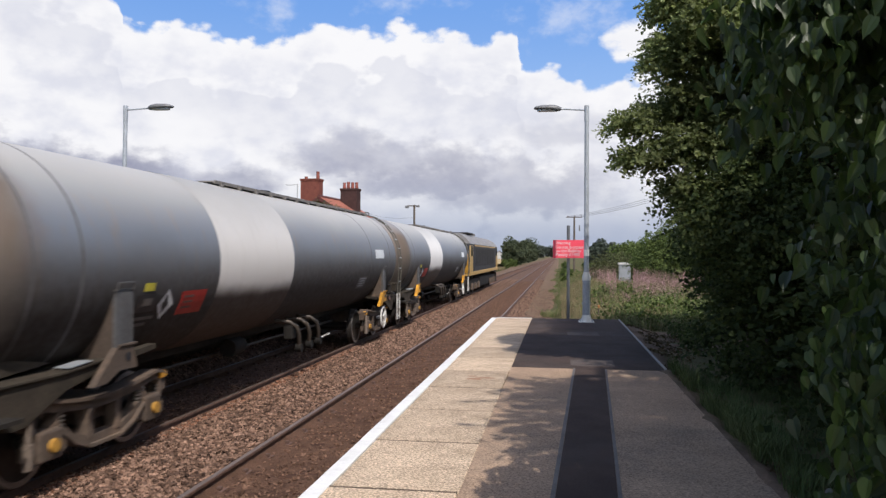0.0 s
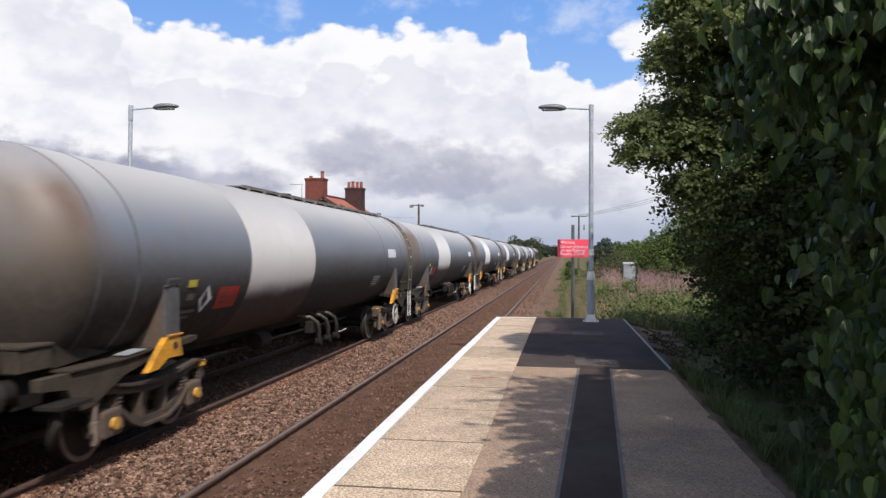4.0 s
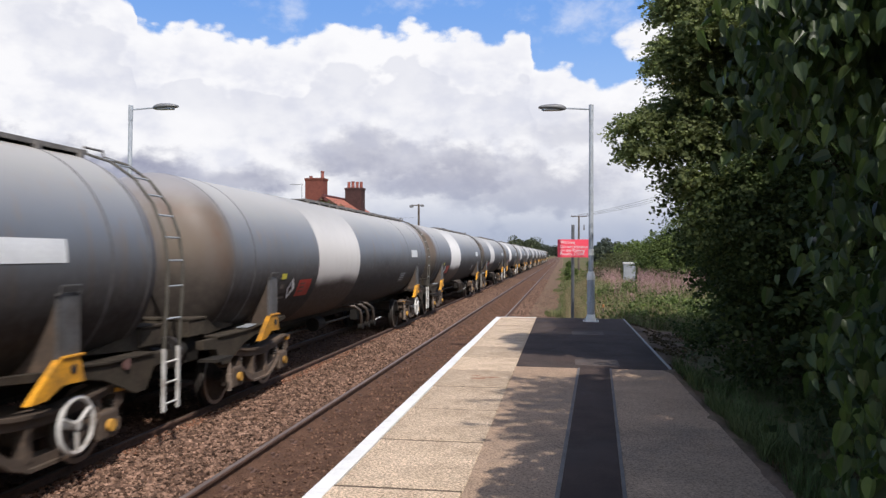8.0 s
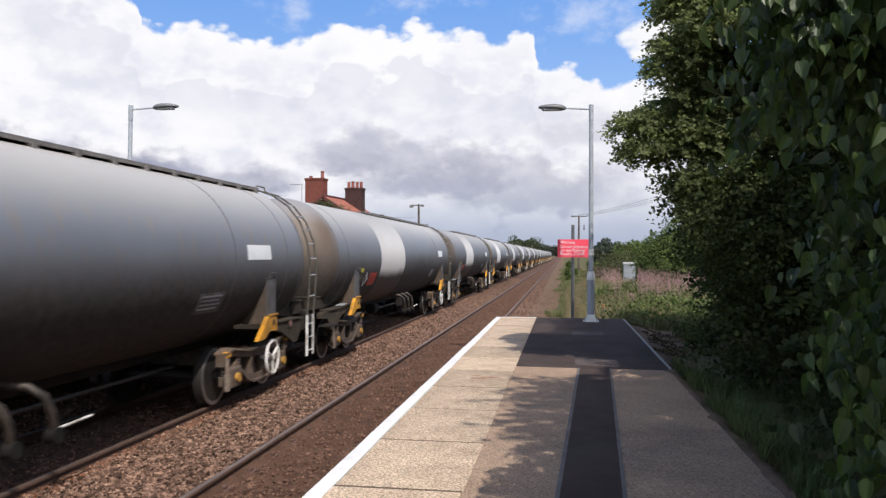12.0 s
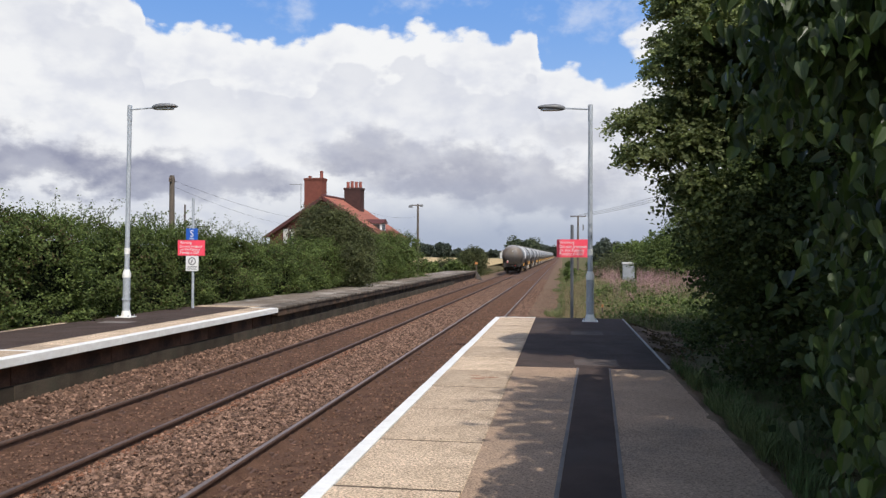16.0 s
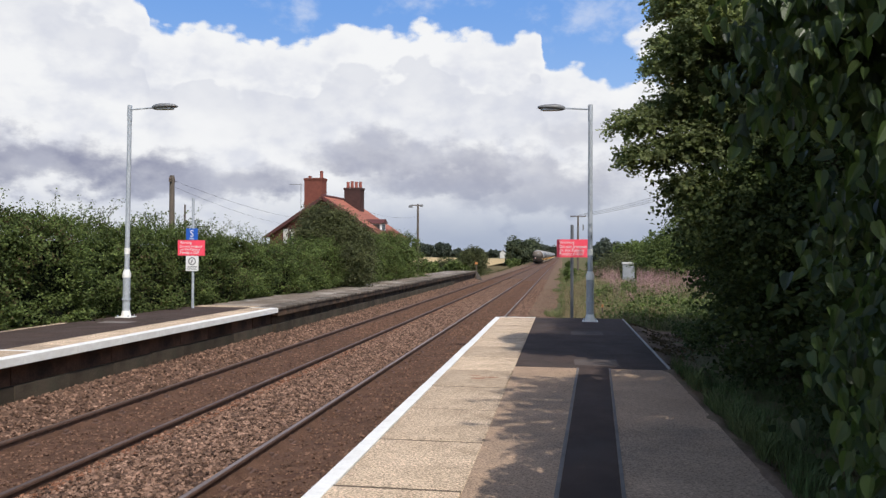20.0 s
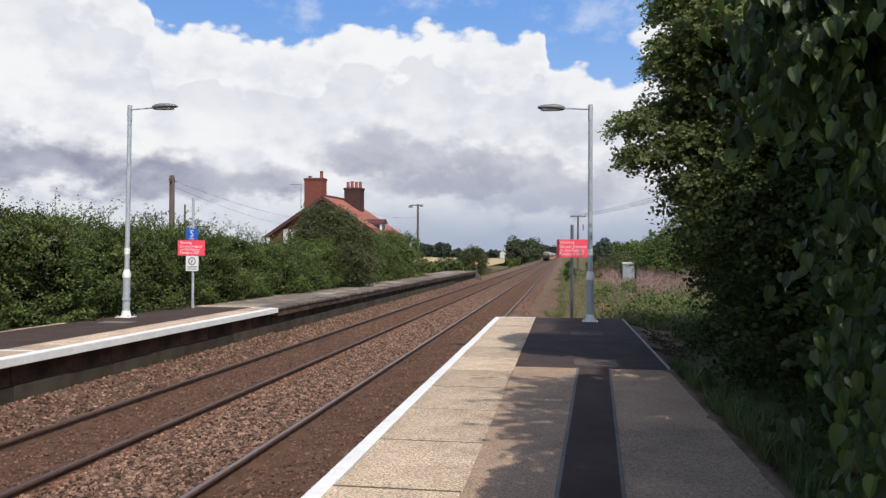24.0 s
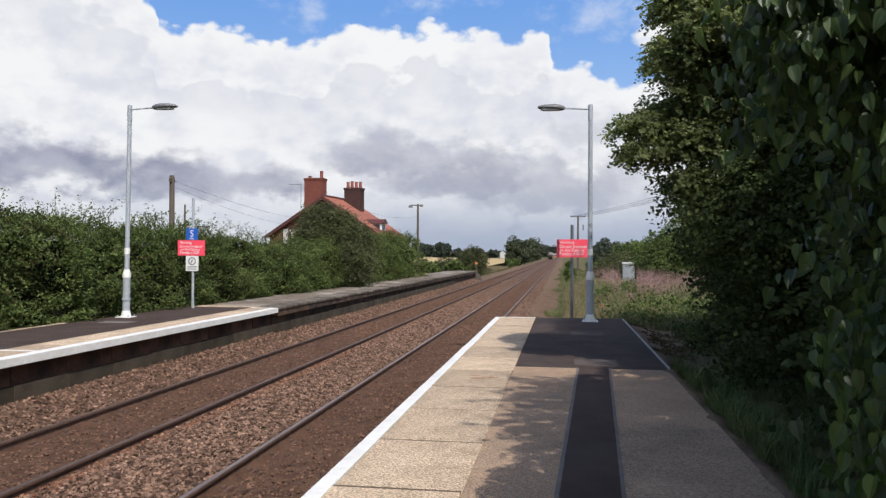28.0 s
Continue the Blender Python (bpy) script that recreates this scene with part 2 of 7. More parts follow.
mat("old_asphalt", (0.425, 0.296, 0.202), (0.330, 0.232, 0.160), spec=0.2, grain=0.65, rough=0.95, scale=1.3, fine=60, bump=0.7, dist=0.01, stain=(0.18, 0.145, 0.115), stain_amt=0.65, stain_scale=0.8, rand=0.0)
mat("new_tarmac", (0.080, 0.057, 0.048), (0.058, 0.042, 0.036), spec=0.15, grain=0.45, rough=0.95, scale=2, fine=120, bump=0.6, dist=0.008, stain=(0.085, 0.072, 0.066), stain_amt=0.5, stain_scale=1.1, rand=0.0)
mat("patch_grey", (0.169, 0.149, 0.132), (0.128, 0.112, 0.101), rough=0.85, scale=4, fine=80, bump=0.4, dist=0.006)
mat("cover_grey", (0.125, 0.100, 0.088), (0.092, 0.075, 0.066), rough=0.9, scale=4, fine=80, bump=0.4, dist=0.006, stain=(0.07, 0.055, 0.048), stain_amt=0.5, stain_scale=3)
mat("edging", (0.42, 0.40, 0.36), (0.32, 0.30, 0.27), rough=0.8, scale=8, fine=60, bump=0.2)
mat("ballast_bed", (0.142, 0.080, 0.053), (0.090, 0.050, 0.033), rough=0.95, scale=2.2, fine=34, bump=0.9, dist=0.04, stain=(0.15, 0.085, 0.058), stain_amt=0.6, stain_scale=5, rand=0.0)
mat("ballast_stone", (0.270, 0.170, 0.122), (0.112, 0.067, 0.047), rough=0.9, scale=9, fine=40, bump=0.3, dist=0.006, stain=(0.13, 0.08, 0.055), stain_amt=0.5, stain_scale=2.0, rand=0.75, island=True)
mat("ballast_mix", (0.145, 0.088, 0.063), (0.090, 0.053, 0.038), rough=0.95, scale=2.6, fine=17, bump=1.0, dist=0.05, stain=(0.20, 0.130, 0.094), stain_amt=0.6, stain_scale=1.6, rand=0.0, grain=0.6)
mat("cess_gravel", (0.195, 0.124, 0.082), (0.130, 0.084, 0.056), rough=0.95, scale=1.4, fine=26, bump=0.8, dist=0.02, stain=(0.11, 0.10, 0.05), stain_amt=0.6, stain_scale=0.9, rand=0.0, grain=0.4)
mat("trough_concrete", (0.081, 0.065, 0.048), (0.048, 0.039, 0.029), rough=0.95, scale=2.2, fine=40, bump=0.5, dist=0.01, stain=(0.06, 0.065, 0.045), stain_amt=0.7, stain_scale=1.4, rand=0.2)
mat("facing_brick", (0.105, 0.058, 0.040), (0.045, 0.032, 0.026), rough=0.95, scale=1.3, fine=30, bump=0.5, dist=0.015, stain=(0.16, 0.085, 0.055), stain_amt=0.8, stain_scale=1.2, rand=0.3)
mat("rust_dust", (0.20, 0.102, 0.064), (0.140, 0.074, 0.047), rough=0.98, scale=3, fine=30, bump=0.6, dist=0.02, rand=0.0)
mat("rusty_stone", (0.25, 0.118, 0.070), (0.165, 0.080, 0.050), rough=0.95, scale=9, fine=40, bump=0.3, dist=0.006, rand=0.4, island=True)
mat("dirty_stone", (0.200, 0.118, 0.080), (0.112, 0.064, 0.044), rough=0.95, scale=9, fine=40, bump=0.3, dist=0.006, rand=0.45, island=True)
mat("rail_steel", (0.135, 0.074, 0.050), (0.085, 0.048, 0.035), rough=0.85, metal=0.0, scale=7, fine=60, bump=0.2, dist=0.003)
mat("rail_dull", (0.135, 0.094, 0.073), (0.095, 0.065, 0.052), rough=0.55, metal=0.3, scale=5, fine=30, bump=0.0, stretch=(1, 0.05, 1), rand=0.0)
mat("rail_head", (0.25, 0.20, 0.178), (0.19, 0.15, 0.132), rough=0.5, metal=0.35, spec=0.4, scale=5, fine=30, bump=0.0, stretch=(1, 0.05, 1), rand=0.0)
mat("sleeper_wood", (0.112, 0.060, 0.040), (0.075, 0.041, 0.028), rough=0.95, scale=5, fine=45, bump=0.6, dist=0.01, stretch=(0.3, 2, 1), rand=0.25)
mat("platform_wall", (0.062, 0.046, 0.036), (0.028, 0.023, 0.020), rough=0.95, scale=2.0, fine=30, bump=0.5, dist=0.02, stain=(0.125, 0.078, 0.050), stain_amt=0.85, stain_scale=1.1, rand=0.25)
mat("old_stone", (0.17, 0.138, 0.108), (0.085, 0.067, 0.052), rough=0.95, scale=1.7, fine=28, bump=0.6, dist=0.02, stain=(0.42, 0.39, 0.34), stain_amt=0.75, stain_scale=2.2, rand=0.4)
mat("old_surface", (0.235, 0.190, 0.150), (0.135, 0.108, 0.083), rough=0.95, scale=1.2, fine=50, bump=0.5, dist=0.015, stain=(0.45, 0.41, 0.36), stain_amt=0.8, stain_scale=0.55, rand=0.0)
mat("galvanised", (0.42, 0.45, 0.48), (0.34, 0.37, 0.40), rough=0.7, metal=0.15, scale=4, fine=50, bump=0.05, stretch=(1, 1, 0.3), rand=0.04)
mat("lamp_grey", (0.18, 0.18, 0.18), (0.14, 0.14, 0.14), rough=0.45, scale=4, fine=40, bump=0.05)
mat("lamp_glass", (0.42, 0.43, 0.44), (0.36, 0.37, 0.38), rough=0.2, scale=4, fine=40, bump=0.0)
mat("post_grey", (0.13, 0.135, 0.145), (0.10, 0.105, 0.11), rough=0.6, scale=3, fine=30, bump=0.05)
mat("sign_red", (0.93, 0.085, 0.135), (0.90, 0.08, 0.125), rough=0.45, scale=3, fine=30, bump=0.02, rand=0.0, grain=0.05)
mat("sign_white", (0.80, 0.80, 0.78), (0.74, 0.74, 0.72), rough=0.45, scale=3, fine=30, bump=0.02, rand=0.0, grain=0.05)
mat("sign_blue", (0.02, 0.11, 0.50), (0.018, 0.10, 0.45), rough=0.45, scale=3, fine=30, bump=0.02, rand=0.0, grain=0.05)
mat("sign_black", (0.03, 0.03, 0.03), (0.025, 0.025, 0.025), rough=0.5, scale=3, fine=30, bump=0.0, rand=0.0, grain=0.05)
mat("earth", (0.22, 0.148, 0.102), (0.130, 0.088, 0.060), spec=0.1, rough=0.98, scale=2.5, fine=30, bump=0.8, dist=0.03, stain=(0.075, 0.075, 0.035), stain_amt=0.5, stain_scale=1.1, rand=0.0)
mat("meadow", (0.085, 0.083, 0.034), (0.15, 0.115, 0.058), rough=0.95, scale=0.15, fine=14, bump=0.8, dist=0.05, stain=(0.07, 0.095, 0.03), stain_amt=0.7, stain_scale=0.04, rand=0.0)
mat("stubble", (0.48, 0.36, 0.19), (0.40, 0.30, 0.16), rough=0.95, scale=0.2, fine=10, bump=0.5, dist=0.05, rand=0.0)
mat("bark", (0.10, 0.075, 0.055), (0.06, 0.045, 0.035), rough=0.95, scale=6, fine=35, bump=0.8, dist=0.02, stretch=(1, 1, 0.3))
mat("pole_wood", (0.13, 0.105, 0.085), (0.09, 0.075, 0.06), rough=0.9, scale=5, fine=50, bump=0.4, stretch=(1, 1, 0.2))
mat("brick_red", (0.185, 0.064, 0.047), (0.140, 0.050, 0.038), rough=0.9, scale=3, fine=22, bump=0.3, dist=0.02, rand=0.12)
mat("brick_dark", (0.075, 0.042, 0.038), (0.055, 0.032, 0.03), rough=0.9, scale=3, fine=22, bump=0.3, dist=0.02, rand=0.12)
mat("mortar", (0.22, 0.13, 0.095), (0.17, 0.10, 0.07), rough=0.95, scale=3, fine=22, bump=0.2)
mat("roof_tile", (0.37, 0.126, 0.080), (0.28, 0.098, 0.064), rough=0.85, scale=2, fine=18, bump=0.4, dist=0.02, stain=(0.20, 0.08, 0.05), stain_amt=0.5, stain_scale=0.9, rand=0.16)
mat("chimney_pot", (0.30, 0.085, 0.06), (0.23, 0.07, 0.05), rough=0.8, scale=4, fine=30, bump=0.1)
mat("bargeboard", (0.105, 0.030, 0.026), (0.07, 0.024, 0.022), rough=0.7, scale=4, fine=30, bump=0.1)
mat("frame_white", (0.75, 0.74, 0.72), (0.68, 0.67, 0.65), rough=0.5, scale=4, fine=30, bump=0.05)
mat("curtain", (0.62, 0.60, 0.56), (0.5, 0.48, 0.45), rough=0.9, scale=4, fine=30, bump=0.2, stretch=(6, 6, 0.3))
mat("pane_dark", (0.03, 0.035, 0.04), (0.02, 0.025, 0.03), rough=0.08, scale=2, fine=10, bump=0.0)
mat("cabinet_grey", (0.34, 0.36, 0.38), (0.28, 0.30, 0.32), rough=0.5, scale=3, fine=30, bump=0.05)
mat("wire", (0.03, 0.03, 0.03), rough=0.6, scale=3, fine=30, bump=0.0)
mat("insulator", (0.20, 0.14, 0.11), rough=0.4, scale=3, fine=30, bump=0.0)
mat("grass_blade", (0.110, 0.125, 0.044), (0.205, 0.175, 0.088), rough=0.8, scale=1.2, fine=20, bump=0.0, rand=0.4, island=True)
mat("verge_blade", (0.085, 0.125, 0.045), (0.14, 0.155, 0.065), rough=0.85, scale=1.2, fine=20, bump=0.0, rand=0.4, island=True, spec=0.1)
mat("dry_grass", (0.26, 0.195, 0.105), (0.165, 0.138, 0.068), rough=0.8, scale=1.2, fine=20, bump=0.0, rand=0.35, island=True)
mat("fireweed_pink", (0.40, 0.225, 0.22), (0.30, 0.195, 0.165), rough=0.8, scale=1.2, fine=20, bump=0.0, rand=0.35, island=True)
leafmat("leaf_hedge", (0.050, 0.074, 0.023), (0.142, 0.180, 0.054), 0.28, rough=0.65, spec=0.2)
leafmat("leaf_bush", (0.042, 0.052, 0.019), (0.108, 0.114, 0.044), 0.25, rough=0.6)
# pale leaf tone for the tree crowns: sunshine on them is put into the colour
leafmat("leaf_sunlit", (0.105, 0.132, 0.054), (0.240, 0.268, 0.122), 0.5, rough=0.65, spec=0.2)
leafmat("leaf_near", (0.024, 0.042, 0.013), (0.084, 0.126, 0.038), 0.45, rough=0.42, spec=0.5)
# dark leaf tone: the shade below the trees is put into the colour
leafmat("leaf_shaded", (0.026, 0.040, 0.014), (0.080, 0.100, 0.036), 0.3, rough=0.75, spec=0.15)
leafmat("leaf_brown", (0.05, 0.035, 0.018), (0.11, 0.08, 0.035), 0.2, rough=0.7)
leafmat("leaf_dry", (0.17, 0.14, 0.04), (0.26, 0.19, 0.06), 0.35)
# far leaves lightened and greyed: distance haze is put into their colour
leafmat("leaf_far", (0.046, 0.058, 0.034), (0.090, 0.106, 0.058), 0.25, rough=0.7, spec=0.15)
leafmat("leaf_horizon", (0.040, 0.052, 0.038), (0.072, 0.086, 0.060), 0.2)

NT, FT, PZ = -2.967, -6.310, 0.93          # centre lines of the two tracks, platform height above the rails
FE = -7.75                                 # edge of the opposite platform
rng = np.random.default_rng(5)


# ---------------------------------------------------------------- sky with its clouds, drifting slowly
def cloud_material():
    m = bpy.data.materials.new("cloudy_sky")
    m.use_nodes = True
    t = m.node_tree
    t.nodes.clear()
    L = t.links.new

    def math_(op, a, b=None, clamp=False):
        n = t.nodes.new("ShaderNodeMath")
        n.operation, n.use_clamp = op, clamp
        for i, v in enumerate((a, b)):
            if v is None:
                continue
            if isinstance(v, (int, float)):
                n.inputs[i].default_value = v
            else:
                L(v, n.inputs[i])
        return n.outputs[0]

    def smooth(v, lo, hi, a=0.0, b=1.0):
        n = t.nodes.new("ShaderNodeMapRange")
        n.interpolation_type = "SMOOTHSTEP"
        for k, x in (("From Min", lo), ("From Max", hi), ("To Min", a), ("To Max", b)):
            n.inputs[k].default_value = x
        L(v, n.inputs["Value"])
        return n.outputs[0]

    def mixc(f, a, b):
        n = t.nodes.new("ShaderNodeMix")
        n.data_type = "RGBA"
        L(f, n.inputs["Factor"])
        for k, v in (("A", a), ("B", b)):
            if isinstance(v, tuple):
                n.inputs[k].default_value = (*v, 1)
            else:
                L(v, n.inputs[k])
        return n.outputs["Result"]

    # the sheet carries (bearing, height) in degrees as its map
    uv = t.nodes.new("ShaderNodeUVMap")
    sep = t.nodes.new("ShaderNodeSeparateXYZ")
    L(uv.outputs[0], sep.inputs[0])
    u, v = sep.outputs[0], sep.outputs[1]
    cmb = t.nodes.new("ShaderNodeCombineXYZ")
    L(u, cmb.inputs[0])
    L(math_("MULTIPLY", v, 1.5), cmb.inputs[1])

    def noise_(scale, detail=6.0, rough=0.55, z=0.0, dist=0.0):
        n = nd(t, "ShaderNodeTexNoise", Scale=scale, Detail=detail, Roughness=rough, Distortion=dist)
        mp = t.nodes.new("ShaderNodeMapping")
        mp.inputs["Location"].default_value = (z, z * 0.7, z)
        L(cmb.outputs[0], mp.inputs["Vector"])
        L(mp.outputs[0], n.inputs["Vector"])
        return n.outputs["Fac"]

    def billow(scale, z):
        """Rounded heads: high in the middle of each, with creases between them."""
        n = t.nodes.new("ShaderNodeTexVoronoi")
        n.feature = "SMOOTH_F1"
        n.inputs["Scale"].default_value, n.inputs["Smoothness"].default_value = scale, 0.35
        mp = t.nodes.new("ShaderNodeMapping")
        mp.inputs["Location"].default_value = (z, z * 0.6, 0.0)
        L(cmb.outputs[0], mp.inputs["Vector"])
        L(mp.outputs[0], n.inputs["Vector"])
        return math_("SUBTRACT", 0.42, n.outputs["Distance"])

    big = noise_(0.11, 7, 0.58, 3.0)
    mid = noise_(0.30, 6, 0.54, 11.0)
    puff = noise_(0.75, 5, 0.55, 7.0)
    # height of the cloud bank's upper edge along the bearing
    curve = t.nodes.new("ShaderNodeFloatCurve")
    pts = CLOUD_EDGE
    c = curve.mapping.curves[0]
    while len(c.points) < len(pts):
        c.points.new(0.5, 0.5)
    for p, (a, h) in zip(c.points, pts):
        p.location = ((a + 45) / 90, h / 30)
        p.handle_type = "AUTO_CLAMPED"
    curve.mapping.update()
    L(math_("DIVIDE", math_("ADD", u, 45.0), 90.0), curve.inputs["Value"])
    edge = math_("MULTIPLY", curve.outputs[0], 30.0)
    heads = math_("ADD", math_("MULTIPLY", billow(0.42, 5.0), 1.5), math_("MULTIPLY", billow(1.05, 9.0), 0.8))
    wob = math_("ADD", math_("MULTIPLY", math_("SUBTRACT", mid, 0.5), 2.0), math_("MULTIPLY", math_("SUBTRACT", puff, 0.5), 1.6))
    wob = math_("ADD", wob, heads)
    over = math_("SUBTRACT", math_("ADD", edge, wob), v)
    cover = smooth(over, -0.25, 0.5)
    # thin wisps above the bank
    wisp = smooth(math_("ADD", noise_(0.16, 8, 0.62, 21.0), math_("MULTIPLY", math_("SUBTRACT", v, 14.0), 0.012)), 0.56, 0.80, 0.0, 0.42)
    cover = math_("MAXIMUM", cover, wisp)
    # a lone small cloud
    lu, lv = math_("DIVIDE", math_("SUBTRACT", u, 6.6), 2.3), math_("DIVIDE", math_("SUBTRACT", v, 15.2), 1.5)
    lone = math_("ADD", math_("ADD", math_("MULTIPLY", lu, lu), math_("MULTIPLY", lv, lv)), math_("MULTIPLY", math_("SUBTRACT", mid, 0.5), 3.0))
    cover = math_("MAXIMUM", cover, smooth(lone, 0.6, 1.3, 1.0, 0.0))
    # shading inside the bank: bright heads, lilac-grey bases
    form = math_("ADD", math_("MULTIPLY", big, 0.55), math_("MULTIPLY", mid, 0.45))
    dark = None
    for a, h, ra, rh, k in CLOUD_BASES:
        du = math_("DIVIDE", math_("SUBTRACT", u, a), ra)
        dv = math_("ADD", math_("DIVIDE", math_("SUBTRACT", v, h), rh), math_("MULTIPLY", math_("SUBTRACT", mid, 0.5), 1.9))
        dv = math_("MAXIMUM", dv, math_("MULTIPLY", dv, -1.7))    # flat undersides
        rr = math_("ADD", math_("ADD", math_("MULTIPLY", du, du), math_("MULTIPLY", dv, dv)), math_("MULTIPLY", math_("SUBTRACT", puff, 0.5), 0.9))
        g = math_("MULTIPLY", smooth(rr, 0.05, 1.1, 1.0, 0.0), k)
        dark = g if dark is None else math_("MAXIMUM", dark, g)
    dark = math_("MULTIPLY", dark, smooth(form, 0.38, 0.62, 0.65, 1.1), True)
    soft = math_("ADD", math_("MULTIPLY", big, 0.6), math_("MULTIPLY", noise_(0.42, 3, 0.5, 31.0), 0.4))
    lum = smooth(math_("ADD", soft, math_("MULTIPLY", math_("SUBTRACT", puff, 0.5), 0.09)), 0.38, 0.58)
    white = mixc(lum, (0.77, 0.785, 0.845), (0.95, 0.95, 0.95))
    # bright rims at the top of the bank
    white = mixc(smooth(over, 0.0, 2.6, 0.75, 0.0), white, (0.95, 0.95, 0.95))
    # a nearer bank with its own heads stands before the bright crowns, in soft shade
    near = math_("ADD", math_("SUBTRACT", over, 3.3), math_("ADD", math_("MULTIPLY", math_("SUBTRACT", big, 0.5), 7.0), math_("MULTIPLY", billow(0.30, 17.0), 2.2)))
    shade = math_("MULTIPLY", smooth(near, -0.15, 0.55), smooth(near, 0.3, 5.5, 0.5, 0.03))
    white = mixc(shade, white, (0.66, 0.68, 0.76))
    cloud = mixc(dark, white, (0.31, 0.325, 0.43))
    haze = math_("MULTIPLY", smooth(v, 0.5, 6.5, 0.9, 0.0), smooth(u, -28.0, -10.0, 0.45, 1.0))
    cloud = mixc(haze, cloud, (0.37, 0.43, 0.56))
    blue = mixc(smooth(v, 9.0, 19.0), (0.33, 0.53, 0.88), (0.185, 0.385, 0.81))
    colour = mixc(cover, blue, cloud)
    em = t.nodes.new("ShaderNodeEmission")
    L(colour, em.inputs["Color"])
    em.inputs["Strength"].default_value = 1.0
    o = t.nodes.new("ShaderNodeOutputMaterial")
    L(em.outputs[0], o.inputs["Surface"])
    return m


# bearing (degrees right of the track) and height (degrees) of the bank's top
CLOUD_EDGE = [(-45, 24.0), (-34.28, 19.49), (-30.65, 17.52), (-30.21, 15.32), (-27.74, 15.85), (-25.05, 15.84), (-22.29, 15.34), (-19.25, 15.35), (-17.9, 16.56), (-15.33, 16.65), (-13.24, 16.2), (-10.93, 16.81), (-6.51, 16.1), (-2.41, 16.24), (-1.5, 13.64), (1.78, 13.43), (4.28, 12.61), (8.0, 12.9), (15.0, 14.5), (45, 20.0)]
# darker bases: bearing, height, half widths, strength
CLOUD_BASES = [(-37.5, 5.4, 9.0, 3.0, 1.0), (-29.5, 4.9, 6.0, 2.4, 0.95), (-23.5, 4.7, 5.0, 1.8, 0.9), (-13.5, 6.9, 7.0, 2.4, 0.72), (-8.5, 5.6, 9.0, 3.2, 0.72), (-2.0, 4.2, 9.0, 3.6, 0.6), (3.0, 9.0, 7.0, 2.0, 0.25)]


def sky_sheet():
    R, rows, cols = 4200.0, 34, 90
    V, F, U = [], [], []
    for j in range(rows + 1):
        el = radians(-2 + 37 * j / rows)
        for i in range(cols + 1):
            az = radians(-62 + 124 * i / cols)
            V.append((R * math.sin(az) * math.cos(el), R * math.cos(az) * math.cos(el), R * math.sin(el)))
            U.append((math.degrees(az), math.degrees(el)))
    for j in range(rows):
        for i in range(cols):
            a = j * (cols + 1) + i
            F.append((a, a + cols + 1, a + cols + 2, a + 1))
    me = sheet(V, F, "backdrop", cloud_material(), True)
    uv = me.uv_layers.new(name="UVMap")
    for l in me.loops:
        uv.data[l.index].uv = U[l.vertex_index]
    ob = tagged(new("backdrop", me), "blue summer sky with white and grey cumulus clouds", "sky", kind="structure")
    ob.location = (0, 0, 2.4)
    return ob


sky_backdrop = sky_sheet()


# ---------------------------------------------------------------- ground
def ground_height(x, y):
    n = noise.noise((x * 0.15, y * 0.12, 0.3)) * 0.12 + noise.noise((x * 0.02, y * 0.015, 4.3)) * 0.5 * min(1, abs(x) / 60)
    if x < -10.2:
        base = 0.78 + min(0, (x + 14) * 0.02)
    elif x < -8.3:
        base = -0.45
    elif x < -0.9:
        return -0.55
    else:
        k = min(1.0, (x + 0.9) / 2.6)
        base = -0.5 + 1.15 * k * k * (3 - 2 * k)
        base += 0.30 * noise.noise((x * 0.7, y * 0.33, 7.0)) * max(0.0, 1 - abs(x - 0.1) / 1.0)
        if y < 18.3:
            base = max(base, 0.5) if x > 1.5 else -0.5
        n *= k
    fade = max(0.0, min(1.0, (y - 60) / 200)) if x > -9 else max(0.0, min(1.0, (y - 66) / 60))
    return (base + n) * (1 - fade) + (-0.5 + n) * fade


def axis_steps(a, b, fine, far, start, grow=1.22):
    out, s, p = [], fine, start
    while p < b:
        out.append(p)
        if p > far:
            s *= grow
        p += s
    out.append(b)
    return out


xs = sorted(set([-v for v in axis_steps(0, 2600, 0.9, 20, 0.9)] + axis_steps(0, 2600, 0.6, 14, 0.0)))
ys = sorted(set([-v for v in axis_steps(0, 400, 3.0, 12, 3.0)] + axis_steps(0, 3600, 0.8, 50, 0.0, 1.12)))
V = [(x, y, ground_height(x, y)) for y in ys for x in xs]
nx = len(xs)
F = [(j * nx + i, j * nx + i + 1, (j + 1) * nx + i + 1, (j + 1) * nx + i) for j in range(len(ys) - 1) for i in range(nx - 1)]
ground = tagged(new("ground", sheet(V, F, "ground", MATS["meadow"], True)), "rough grassland and earth beside the railway", "ground", kind="structure")


# bare earth and leaf litter beside the near platform
def soil_height(x, y):
    h = 0.86 - 0.22 * min(1, max(0, x - 1.43) / 0.9) + 0.07 * noise.noise((x * 2.2, y * 2.2, 0.0)) + 0.03 * noise.noise((x * 8, y * 8, 3.0)) - 0.25 * max(0, y - 18.2)
    if y < 10.25:
        # washed over the platform's edge in an uneven lip
        lip = max(0.0, 1 - abs(x - 1.40) / 0.22)
        h = h * (1 - lip) + lip * (0.936 + 0.05 * noise.noise((x * 3, y * 1.7, 6.0)) + 0.02 * noise.noise((x * 9, y * 9, 1.0)))
        return h if x > 1.26 else 0.86
    return h if x > 1.42 else 0.75


